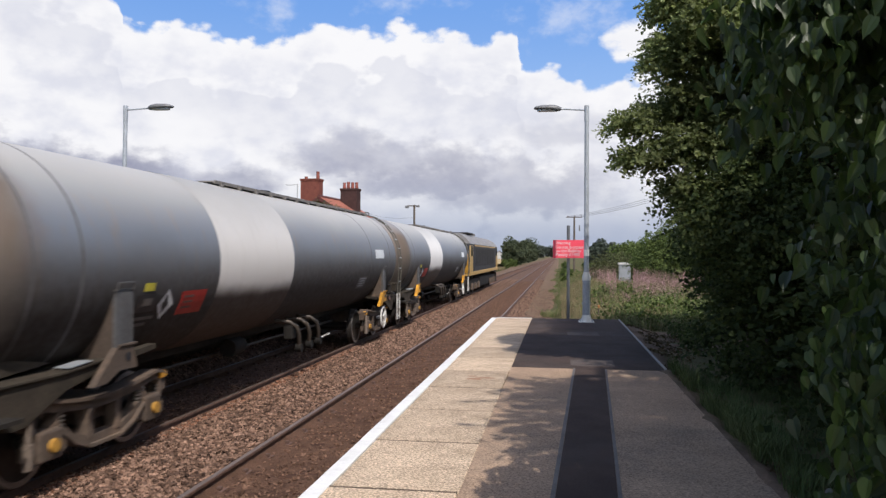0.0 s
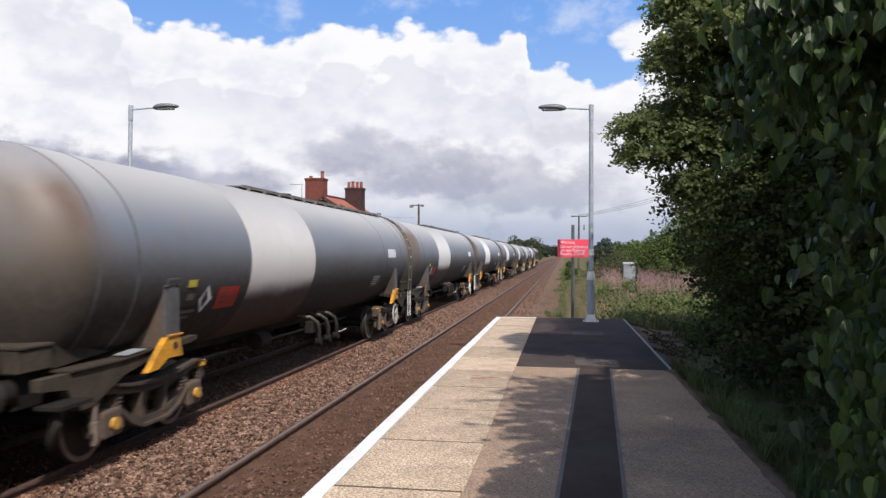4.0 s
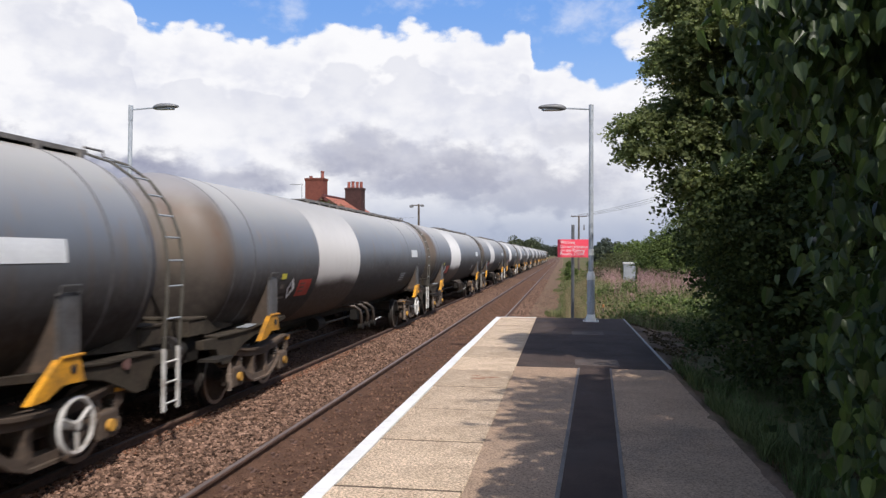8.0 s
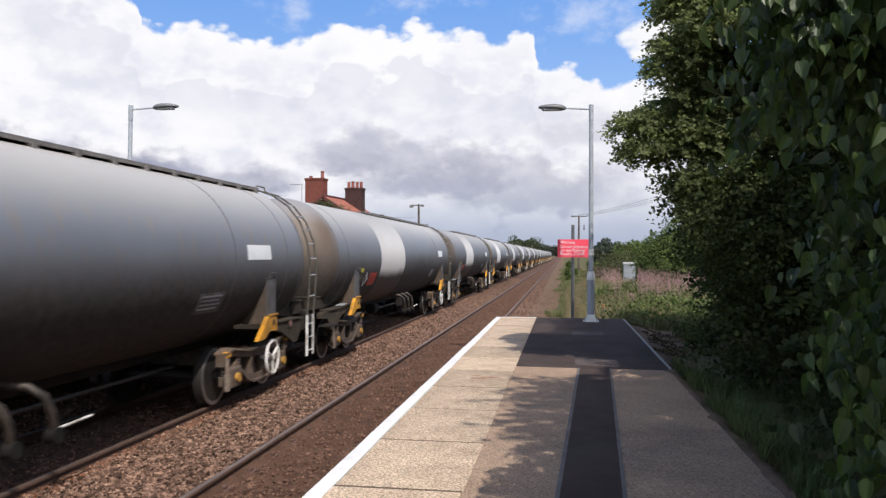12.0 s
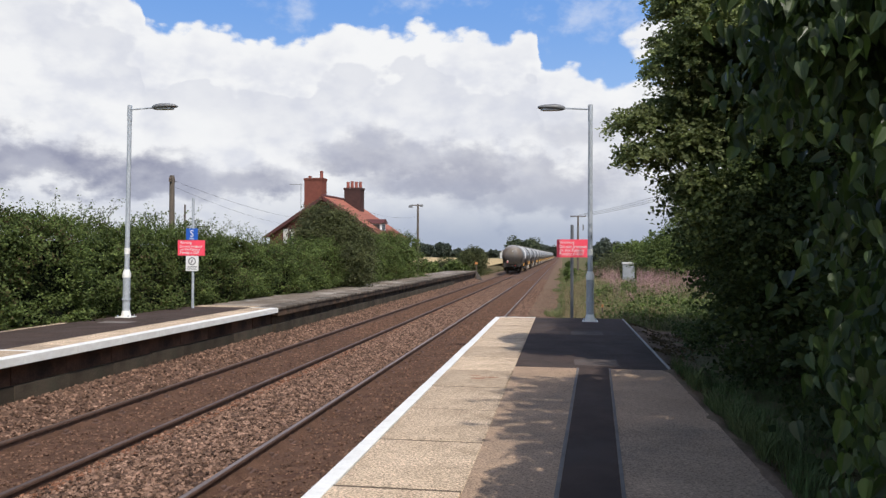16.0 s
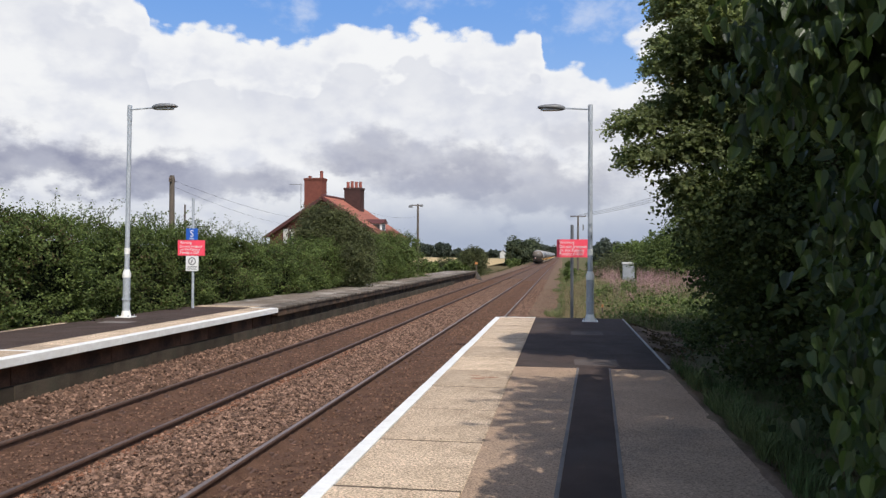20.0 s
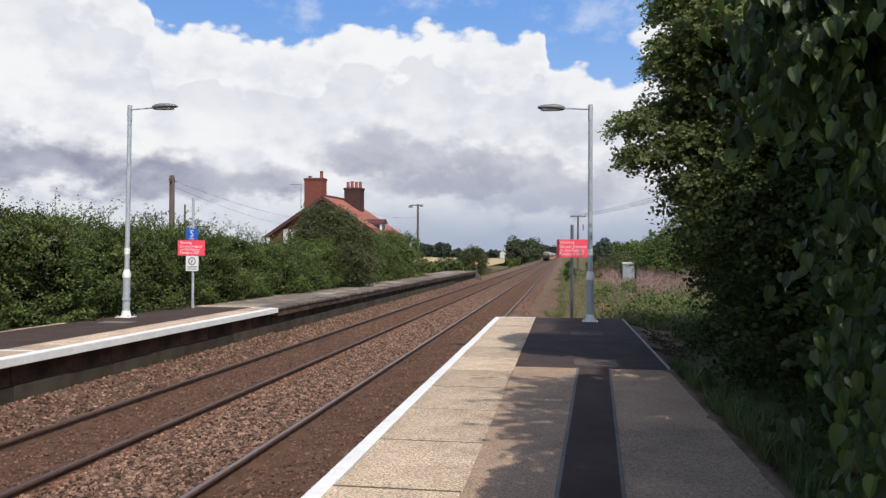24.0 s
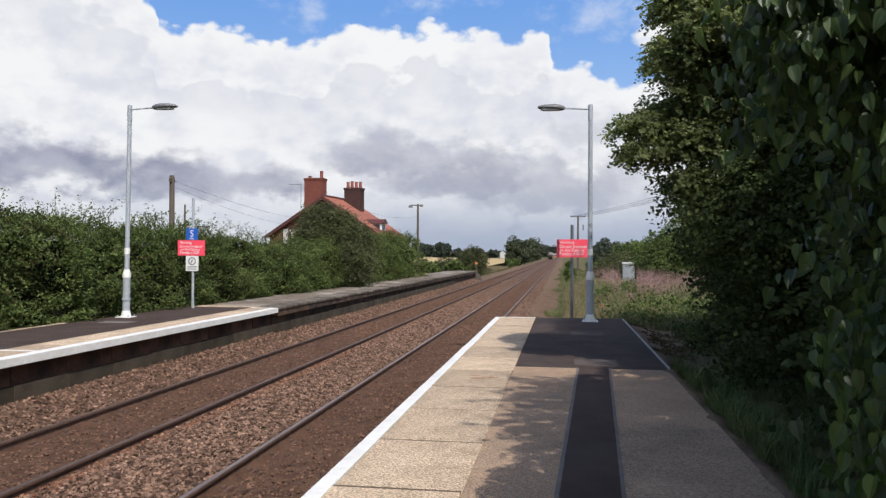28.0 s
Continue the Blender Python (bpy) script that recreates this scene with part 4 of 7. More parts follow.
def signs():
    t = tagged(empty("warning_sign", pose(0.235, 18.75, 0.0)), "red railway trespass warning sign on a grey post", "sign", "trespass signs")
    part("post", tube((0, 0, 0.2), (0, 0, 3.14), 0.038, n=16), MATS["post_grey"], t, "grey painted post", smooth=40)
    red_sign_panel(t, -0.365, 0.375, 2.36, 2.79, -0.045)
    part("clip", box(-0.06, 0.06, -0.045, 0.045, 2.44, 2.47), MATS["galvanised"], t)
    part("clip", box(-0.06, 0.06, -0.045, 0.045, 2.68, 2.71), MATS["galvanised"], t)
    t = tagged(empty("station_sign", pose(-9.99, 19.74, PZ - 0.01)), "grey post with a blue stop board, red warning and white notice", "sign", "trespass signs")
    part("post", tube((0, 0, 0), (0, 0, 3.02), 0.036, n=16), MATS["galvanised"], t, smooth=40)
    red_sign_panel(t, -0.42, 0.37, 1.44, 1.86, -0.045)
    b = part("stop_board", box(-0.18, 0.16, -0.05, -0.044, 1.87, 2.18, 0.002), MATS["sign_blue"], t, "blue board with a white letter")
    text_part("S", 0.27, Matrix.Translation((-0.01, -0.052, 1.95)) @ UPRIGHT, b, MATS["sign_white"], "lettering", "CENTER")
    part("bar", box(-0.08, 0.06, -0.053, -0.0505, 1.895, 1.91), MATS["sign_white"], b)
    w = part("notice", box(-0.185, 0.185, -0.05, -0.044, 1.02, 1.43, 0.002), MATS["sign_white"], t, "white notice with a red ring pictogram")
    bm = bmesh.new()
    n = 28
    for r0, r1 in ((0.085, 0.108),):
        a = [bm.verts.new((r0 * math.cos(2 * math.pi * i / n), -0.052, 1.285 + r0 * math.sin(2 * math.pi * i / n))) for i in range(n)]
        b2 = [bm.verts.new((r1 * math.cos(2 * math.pi * i / n), -0.052, 1.285 + r1 * math.sin(2 * math.pi * i / n))) for i in range(n)]
        for i in range(n):
            bm.faces.new((a[i], a[(i + 1) % n], b2[(i + 1) % n], b2[i]))
    part("ring", bm, MATS["sign_black"], w, "dark ring")
    part("bar", prism([(-0.05, 1.23), (-0.02, 1.23), (0.03, 1.32), (0.0, 1.34)], -0.0525, -0.0505, axis="y"), MATS["sign_black"], w)
    for k in range(3):
        part("bar", box(-0.13, 0.13, -0.053, -0.0505, 1.135 - 0.035 * k, 1.147 - 0.035 * k), MATS["sign_black"], w)


signs()


# ---------------------------------------------------------------- plants
def shell_points(n, blobs, rng, inner=0.35):
    """Points near the surface of several ellipsoids, outward ways beside them. blobs: (centre, radii)."""
    vol = np.array([(r[0] * r[1] * r[2]) ** (2 / 3) for _, r in blobs])
    pick = rng.choice(len(blobs), n, p=vol / vol.sum())
    d = rng.normal(size=(n, 3))
    d /= np.linalg.norm(d, axis=1)[:, None]
    rad = 1 - inner * rng.uniform(0, 1, n) ** 1.7 + rng.normal(0, 0.04, n)
    C = np.array([b[0] for b in blobs])[pick]
    R = np.array([b[1] for b in blobs])[pick]
    return C + d * R * rad[:, None], d


def hedge(name, label, line, height, depth, n, size, material, seed, top_sprays=60, foot=0.85):
    """A leafy hedge along a line of (x, y); front towards +x."""
    r = np.random.default_rng(seed)
    t = tagged(empty(name), label, "hedge")
    L = np.array(line, float)
    seg = np.linalg.norm(np.diff(L, axis=0), axis=1)
    cum = np.concatenate([[0], np.cumsum(seg)])
    # leaves stand in sprays; more of them at the near end
    per = 12
    m, n = n // per, n // per * per
    s = np.repeat(cum[-1] * r.uniform(0, 1, m) ** 1.35, per)
    x0, y0 = np.interp(s, cum, L[:, 0]), np.interp(s, cum, L[:, 1])
    hh = np.array([height(v) for v in y0])
    hh = hh + np.array([0.26 * noise.noise((v * 0.45, 0, seed)) + 0.22 * noise.noise((v * 1.6, 3, seed)) for v in y0])
    # a rounded section: angle 0 = foot of the front, 1 = back of the top
    a = np.repeat(r.uniform(0, 1, m), per)
    front = a < 0.62
    k = np.where(front, a / 0.62, (a - 0.62) / 0.38)
    z = np.where(front, foot + (hh - foot) * k, hh - 0.25 * k ** 2)
    x = np.where(front, x0 - 0.55 * k ** 2.2, x0 - 0.55 - depth * k)
    bulge = np.array([0.62 * noise.noise((p * 0.55, q * 0.9, seed + 5)) + 0.78 * noise.noise((p * 1.7, q * 2.8, seed + 9)) for p, q in zip(y0, z)])
    inn = 0.38 * np.repeat(r.uniform(0, 1, m), per) ** 2
    x = x + np.where(front, bulge - inn, 0)
    z = z + np.where(front, 0, bulge - inn * 0.7)
    lie = np.stack([np.where(front, 0.7, 0.2), np.zeros(n), np.where(front, 0.75, 1.0)], 1)
    # each spray arches outwards and sideways from its foot
    way = r.normal(size=(m, 3)) * np.array([0.5, 0.8, 0.35]) + np.array([0.45, 0.0, 0.35])
    way /= np.linalg.norm(way, axis=1)[:, None]
    along = np.tile(np.linspace(-0.45, 0.55, per), m) * np.repeat(r.uniform(0.22, 0.62, m), per)
    step = np.repeat(way, per, 0) * along[:, None] + r.normal(0, 0.028, (n, 3))
    step[:, 2] -= 0.45 * np.maximum(0, along) ** 2
    x, y0, z = x + step[:, 0], y0 + step[:, 1], z + step[:, 2]
    part_leaves = new("foliage", cloud_of_leaves("foliage", np.stack([x, y0, z], 1), size, material, r, lie=lie))
    part_leaves.parent = t
    few = r.uniform(0, 1, n) < np.array([0.22 if noise.noise((p * 0.5, q * 0.8, 77.0)) > 0.18 else 0.03 for p, q in zip(y0, z)])
    o = new("brown_leaves", cloud_of_leaves("brown_leaves", np.stack([x, y0, z], 1)[few], size, MATS["leaf_brown"], r))
    o.parent = t
    tagged(o, "withered brown leaves")
    # sprigs that stand above the top
    pts = []
    bm = bmesh.new()
    for i in range(top_sprays):
        s1 = 8.0 + (cum[-1] - 8.0) * r.uniform() ** 1.5
        bx, by = np.interp(s1, cum, L[:, 0]) - r.uniform(0.4, 0.5 + depth), np.interp(s1, cum, L[:, 1])
        bz = height(by) - 0.1
        lean = r.normal(0, 0.6, 2)
        ln = 0.25 + 0.6 * r.uniform() ** 2
        line_pts = [(bx + lean[0] * q * q * ln, by + lean[1] * q * q * ln, bz + ln * q) for q in (0, 0.35, 0.7, 1.0)]
        pipe(line_pts, 0.006, 4, bm, 0.002)
        for q in np.linspace(0.05, 1.04, 44):
            pts.append((bx + lean[0] * q * q * ln + r.normal(0, 0.06), by + lean[1] * q * q * ln + r.normal(0, 0.06), bz + ln * q + r.normal(0, 0.05)))
    if pts:
        o = new("loose_spray", cloud_of_leaves("sprigs", pts, size * 0.9, material, r))
        o.parent = t
        part("twig_mass", bm, MATS["bark"], t, kind="stuff")
    # near-black filler boxes: the hedge's inner shade as colour, closing see-through gaps
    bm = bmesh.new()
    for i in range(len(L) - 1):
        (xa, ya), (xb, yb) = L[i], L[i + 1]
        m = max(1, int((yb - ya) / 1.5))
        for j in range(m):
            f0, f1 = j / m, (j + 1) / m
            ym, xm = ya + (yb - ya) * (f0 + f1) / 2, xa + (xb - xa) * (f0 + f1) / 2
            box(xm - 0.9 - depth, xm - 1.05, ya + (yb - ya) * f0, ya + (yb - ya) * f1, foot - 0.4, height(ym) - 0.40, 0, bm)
    part("thicket", bm, MATS["hedge_shade"], t)
    return t


mat("hedge_shade", (0.012, 0.016, 0.008), (0.008, 0.010, 0.006), rough=0.95, scale=6, fine=30, bump=0.5, dist=0.03)


def hedge_top(y):
    return float(np.interp(y, (3, 13, 16, 20, 25, 28, 31, 35, 38, 41, 53), (3.25, 3.2, 3.1, 3.05, 2.92, 2.68, 2.6, 2.9, 3.2, 3.25, 3.4)))


hedge("hedge", "overgrown dark green hawthorn hedge behind the opposite platform", [(-11.4, 3), (-10.9, 12), (-10.6, 20), (-10.0, 30), (-9.7, 42), (-9.6, 53)], hedge_top, 1.5, 310000, 0.056, MATS["leaf_hedge"], 3, 240)


def sprays(blobs, m, per, length, r, inner=0.4, droop=0.5, gap=0.02, flat=0.5):
    """Leaf places along twigs that grow outwards from clumps and hang at their tips; the ways that the leaves face."""
    p, d = shell_points(m, blobs, r, inner)
    way = d * 0.9 + r.normal(size=(m, 3)) * np.array([0.55, 0.55, 0.3])
    way[:, 2] = way[:, 2] * flat + 0.12
    way /= np.linalg.norm(way, axis=1)[:, None]
    side = np.cross(way, (0.0, 0.0, 1.0)) + 1e-6
    side /= np.linalg.norm(side, axis=1)[:, None]
    q = np.tile(np.linspace(0, 1, per), m)
    ln = np.repeat(length * r.uniform(0.5, 1.35, m), per)
    wing = np.tile(np.where(np.arange(per) % 2, 1.0, -1.0), m) * (1.15 - q) * ln * 0.2 * r.uniform(0.2, 1.3, per * m)
    P = np.repeat(p, per, 0) + np.repeat(way, per, 0) * (ln * q)[:, None] + np.repeat(side, per, 0) * wing[:, None] + r.normal(0, gap, (m * per, 3))
    P[:, 2] -= droop * ln * q * q
    lie = np.repeat(d * 0.5, per, 0) + np.array([0.15, -0.25, 0.75])
    return P, lie


def bush(name, label, blobs, n, size, material, seed, foot, category="bush", inner=0.4, stems=5, reach=5.5):
    r = np.random.default_rng(seed)
    t = tagged(empty(name), label, category)
    p, d = sprays(blobs, n // 12, 12, size * reach, r, inner)
    o = new("foliage", cloud_of_leaves("foliage", p, size, material, r, lie=d))
    o.parent = t
    bm = bmesh.new()
    for k in range(stems):
        c = Vector(blobs[k % len(blobs)][0])
        b = Vector(foot) + Vector((r.normal(0, 0.15), r.normal(0, 0.15), 0))
        mid = b.lerp(c, 0.5) + Vector((r.normal(0, 0.1), r.normal(0, 0.1), 0.1))
        pipe([b, b.lerp(mid, 0.5), mid, c], 0.07, 6, bm, 0.02)
    part("branching_stem", bm, MATS["bark"], t)
    return t


def lumps(centre, radii, n, size, r, flat=0.8):
    """Clumps spread over a crown."""
    out = []
    for i in range(n):
        d = r.normal(size=3)
        d /= np.linalg.norm(d)
        k = r.uniform(0.55, 0.95)
        s = size * r.uniform(0.7, 1.35)
        out.append((tuple(np.array(centre) + d * np.array(radii) * k), (s, s, s * flat)))
    return out


r0 = np.random.default_rng(11)
# big bush before the house
bush("elder_bush", "tall dark green bush growing above the hedge", lumps((-11.15, 36.0, 2.9), (1.7, 1.6, 1.5), 30, 0.48, r0) + lumps((-11.5, 36.0, 4.2), (0.95, 1.0, 0.72), 16, 0.32, r0) + lumps((-9.9, 35.9, 3.2), (0.75, 0.9, 0.65), 12, 0.34, r0) + [((-11.15, 36, 2.8), (1.6, 1.6, 1.5)), ((-11.45, 36, 3.9), (0.95, 1.0, 0.9)), ((-12.35, 36, 3.4), (0.4, 0.6, 0.35)), ((-9.5, 35.9, 2.6), (0.5, 0.7, 0.6)), ((-10.6, 36.0, 4.0), (0.5, 0.6, 0.5)), ((-9.95, 36.0, 3.6), (0.45, 0.6, 0.45))]
     + lumps((-9.45, 34.9, 1.95), (0.4, 1.3, 0.85), 16, 0.4, np.random.default_rng(97)), 84000, 0.070, MATS["leaf_bush"], 21, (-10.9, 36, 0.7), reach=9.0)
bush("elder_bush", "dark green bush at the end of the hedge", lumps((-10.5, 47.0, 2.35), (0.8, 4.2, 0.75), 18, 0.5, r0), 16000, 0.085, MATS["leaf_hedge"], 22, (-10.6, 45, 0.6))


SWAYING = []          # parts that the wind moves: the part, its root, degrees, beat


def tree(name, label, foot, height, crown, material, n, size, seed, clumps, trunk=0.22, extra=(), dry=0):
    """Tapered trunk, limbs to the clumps, and a crown of many leaves. crown: (centre, radii)."""
    r = np.random.default_rng(seed)
    t = tagged(empty(name), label, "tree")
    b = Vector(foot)
    c = Vector(crown[0])
    bm = bmesh.new()
    top = Vector((c.x, c.y, c.z + crown[1][2] * 0.5))
    trunk_pts = [b.lerp(top, k) + Vector((0.25 * noise.noise((k * 3, seed, 0)), 0.25 * noise.noise((k * 3, seed, 5)), 0)) for k in np.linspace(0, 1, 8)]
    pipe(trunk_pts, trunk, 10, bm, trunk * 0.25)
    part("trunk", bm, MATS["bark"], t, smooth=60)
    blobs = lumps(crown[0], crown[1], clumps, min(crown[1]) * 0.30, r, 0.7) + list(extra)
    core = [(crown[0], tuple(v * 0.72 for v in crown[1]))]
    for k, (cc, rr) in enumerate(blobs):
        a = trunk_pts[2 + k % 5]
        e = Vector(cc)
        m = a.lerp(e, 0.55) + Vector((0, 0, 0.25))
        part("limb", pipe([a, a.lerp(m, 0.5), m, e], trunk * 0.30, 5, None, 0.015), MATS["bark"], t, smooth=60)
    p, d = sprays(blobs[:clumps] + core, n // 14, 14, size * 4.5, r, 0.75, 0.35, size * 0.25)
    o = new("crown", cloud_of_leaves("crown", p, size, material, r, lie=d))
    o.parent = t
    # boughs at the crown's edge, which the wind moves
    for k in range(6 if extra else 0):
        p, d = sprays(extra[k::6], n // 140, 16, size * 4.5, r, 0.85, 0.4, size * 0.25)
        o = new("outer_bough", cloud_of_leaves("outer_bough", p, size, material, r, lie=d))
        o.parent = t
        tagged(o, "loose leafy bough at the crown's edge")
        SWAYING.append((o, Vector(np.mean([e[0] for e in extra[k::6]], axis=0)) + Vector((1.6, 0.6, -0.3)), 1.3, k))
    if dry:
        p, d = shell_points(dry, blobs, r, 0.5)
        o = new("dry_leaves", cloud_of_leaves("dry_leaves", p, size, MATS["leaf_dry"], r))
        o.parent = t
        tagged(o, "yellowing leaves")
    return t


tree("sycamore_tree", "large dark green tree overhanging the platform", (4.6, 11.5, 0.5), 9, ((5.0, 12.0, 5.5), (2.7, 4.0, 3.6)), MATS["leaf_sunlit"], 240000, 0.048, 31, 95,
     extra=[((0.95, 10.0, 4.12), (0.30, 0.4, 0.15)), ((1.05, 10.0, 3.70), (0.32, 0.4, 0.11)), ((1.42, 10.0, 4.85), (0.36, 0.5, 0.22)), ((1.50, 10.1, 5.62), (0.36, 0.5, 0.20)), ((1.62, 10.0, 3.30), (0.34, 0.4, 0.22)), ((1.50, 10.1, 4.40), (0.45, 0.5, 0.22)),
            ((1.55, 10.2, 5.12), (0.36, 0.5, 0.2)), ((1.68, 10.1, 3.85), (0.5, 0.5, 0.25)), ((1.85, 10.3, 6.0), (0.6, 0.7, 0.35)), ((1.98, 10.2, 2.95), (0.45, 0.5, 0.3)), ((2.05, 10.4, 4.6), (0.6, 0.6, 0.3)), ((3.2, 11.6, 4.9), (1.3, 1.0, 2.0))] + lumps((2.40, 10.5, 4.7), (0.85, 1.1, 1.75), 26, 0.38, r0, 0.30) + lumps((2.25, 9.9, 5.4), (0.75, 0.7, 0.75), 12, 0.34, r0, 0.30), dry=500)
bush("hazel_bush", "dense leafy hazel at the foot of the tree", lumps((3.55, 13.5, 2.75), (0.9, 2.6, 1.3), 34, 0.55, r0) + lumps((2.52, 10.0, 3.0), (0.75, 1.6, 1.2), 30, 0.5, r0), 56000, 0.054, MATS["leaf_shaded"], 28, (3.2, 12, 0.5))
bush("undergrowth", "dark shaded undergrowth below the tree", lumps((3.7, 10.0, 2.0), (1.5, 4.2, 1.3), 30, 0.75, r0) + lumps((3.3, 5.5, 2.1), (0.9, 2.5, 1.5), 20, 0.7, r0), 42000, 0.08, MATS["leaf_shaded"], 24, (3.8, 10, 0.4))
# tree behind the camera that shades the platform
tree("sycamore_tree", "dark green tree whose crown shades the platform", (4.6, 2.6, 0.5), 9, ((4.3, 3.2, 6.3), (2.2, 2.4, 2.0)), MATS["leaf_sunlit"], 34000, 0.10, 33, 50)
# row trees below are unseen, added to shade the shrub, undergrowth and bank
tree("sycamore_tree", "dark green tree added out of view to cast shade", (4.6, -1.6, 0.5), 8, ((4.3, -1.4, 5.2), (2.2, 2.4, 2.6)), MATS["leaf_sunlit"], 18000, 0.15, 37, 40)
tree("sycamore_tree", "dark green tree added out of view to cast shade", (8.0, -2.5, 0.5), 9, ((8.0, -2.5, 5.4), (3.4, 3.6, 4.2)), MATS["leaf_sunlit"], 14000, 0.22, 34, 50)
tree("sycamore_tree", "dark green tree added out of view to cast shade", (8.6, 6.0, 0.5), 9, ((8.6, 6.0, 5.6), (3.2, 4.0, 4.6)), MATS["leaf_sunlit"], 16000, 0.19, 35, 60)
tree("sycamore_tree", "tall dark green tree standing farther along the platform", (10.6, 18.0, 0.5), 10, ((10.4, 17.5, 5.2), (3.2, 4.2, 4.2)), MATS["leaf_sunlit"], 50000, 0.11, 36, 70)
tree("sycamore_tree", "dark green tree added out of view to cast shade", (5.6, 7.4, 0.5), 8, ((4.7, 7.0, 5.9), (1.4, 1.4, 1.1)), MATS["leaf_sunlit"], 24000, 0.11, 38, 40)
# shrub close to the camera, with hanging heart-shaped leaves
NEAR_BLOBS = [((1.38, 3.0, 3.5), (0.72, 0.7, 0.9)), ((1.55, 2.9, 2.5), (0.74, 0.7, 0.8)), ((1.58, 2.55, 1.75), (0.66, 0.6, 0.7)), ((2.0, 3.1, 2.9), (0.8, 0.6, 1.2)), ((1.9, 2.7, 1.6), (0.7, 0.5, 0.6)), ((1.9, 3.6, 4.3), (0.9, 0.8, 0.7)), ((1.38, 2.6, 1.55), (0.52, 0.5, 0.5)), ((1.3, 2.7, 2.05), (0.45, 0.4, 0.4)), ((0.90, 3.0, 3.35), (0.34, 0.4, 0.42)), ((1.04, 3.1, 3.7), (0.4, 0.4, 0.3))]


def near_shrub():
    """Hanging twigs set with pairs of leaves; each branch with its leaves is a part that the wind moves."""
    r = np.random.default_rng(41)
    t = tagged(empty("lilac_shrub"), "dark green lilac shrub with drooping heart-shaped leaves", "shrub")
    p, d = sprays([((c[0] + (0.15 if c[2] > 2.3 else 0.17), c[1], c[2]), (q[0] * 0.9, q[1], q[2])) for c, q in NEAR_BLOBS], 3300, 10, 0.26, r, 0.75, 1.0, 0.018, 0.4)
    face = d * np.array([1, 1, 0.25]) + np.array([-0.35, -0.55, 0.1])
    which = np.repeat(r.integers(0, 16, 3300), 10)
    for k in range(16):
        c, rr = NEAR_BLOBS[k % len(NEAR_BLOBS)]
        e = Vector(c) + Vector((0.2 + r.uniform(-0.7, 0.3) * rr[0] * 0.9, r.normal(0, 0.4) * rr[1], r.uniform(-0.6, 0.6) * rr[2]))
        b = Vector((2.6, 3.2, 0.5))
        m = b.lerp(e, 0.6) + Vector((0.2, 0, 0.9))
        br = part("branch", pipe([b, b.lerp(m, 0.6), m, m.lerp(e, 0.7) + Vector((0, 0, 0.08)), e], 0.022, 5, None, 0.003), MATS["bark"], t, smooth=60)
        o = new("leaves", heart_leaves("leaves", p[which == k], 0.069, MATS["leaf_near"], r, face[which == k]))
        o.parent = br
        SWAYING.append((br, b, 0.45, k + 20))
    return t


near_shrub()


def blades(name, label, spots, h, w, material, seed, category="grass", lean=0.35):
    """Upright bent blades, one mesh."""
    r = np.random.default_rng(seed)
    P = np.array(spots, float)
    n = len(P)
    ang = r.uniform(0, 2 * math.pi, n)
    dx, dy = np.cos(ang), np.sin(ang)
    hh = h * r.uniform(0.5, 1.3, n)
    ln = hh * lean * r.uniform(0.2, 1.6, n)
    V = np.zeros((n, 5, 3))
    for i, (k, ww) in enumerate(((0, 1), (0, -1), (0.55, -0.7), (0.55, 0.7), (1, 0))):
        V[:, i, 0] = P[:, 0] + dx * ln * k * k - dy * w * ww
        V[:, i, 1] = P[:, 1] + dy * ln * k * k + dx * w * ww
        V[:, i, 2] = P[:, 2] + hh * k
    i = np.arange(n) * 5
    F = [(a, a + 1, a + 2, a + 3) for a in i] + [(a + 3, a + 2, a + 4) for a in i]
    return tagged(new(name, sheet(V.reshape(-1, 3), F, name, material)), label, category, kind="stuff")


def spots(n, x0, x1, y0, y1, r, power=1.0):
    x = r.uniform(x0, x1, n)
    y = y0 + (y1 - y0) * r.uniform(0, 1, n) ** power
    return [(a, b, ground_height(a, b) - 0.02) for a, b in zip(x, y)]


r1 = np.random.default_rng(51)
verge = [(a, b, soil_height(a, b) - 0.02) for a, b in zip(1.43 + 1.5 * r1.uniform(0, 1, 20000) ** 1.2, r1.uniform(3.2, 10.4, 20000)) if noise.noise((a * 2.1, b * 1.7, 2.0)) > -0.02]
blades("verge_grass", "long green grass along the platform edge", verge, 0.24, 0.0030, MATS["verge_blade"], 52, lean=0.75)
blades("meadow_grass", "tall rough grass beyond the platform end", spots(24000, 0.3, 8, 18.6, 44, r1, 1.6), 0.30, 0.008, MATS["grass_blade"], 53)
blades("dry_grass", "dry straw-coloured seeding grass", [s for s in spots(20000, 0.1, 9, 19.5, 48, r1, 1.4) if noise.noise((s[0] * 0.5, s[1] * 0.4, 8.0)) > -0.12], 0.45, 0.005, MATS["dry_grass"], 54)
blades("dry_grass", "pale straw-coloured grass beside the cess path", spots(5000, 0.15, 1.5, 21.0, 48, np.random.default_rng(98), 1.3), 0.42, 0.005, MATS["dry_grass"], 99)


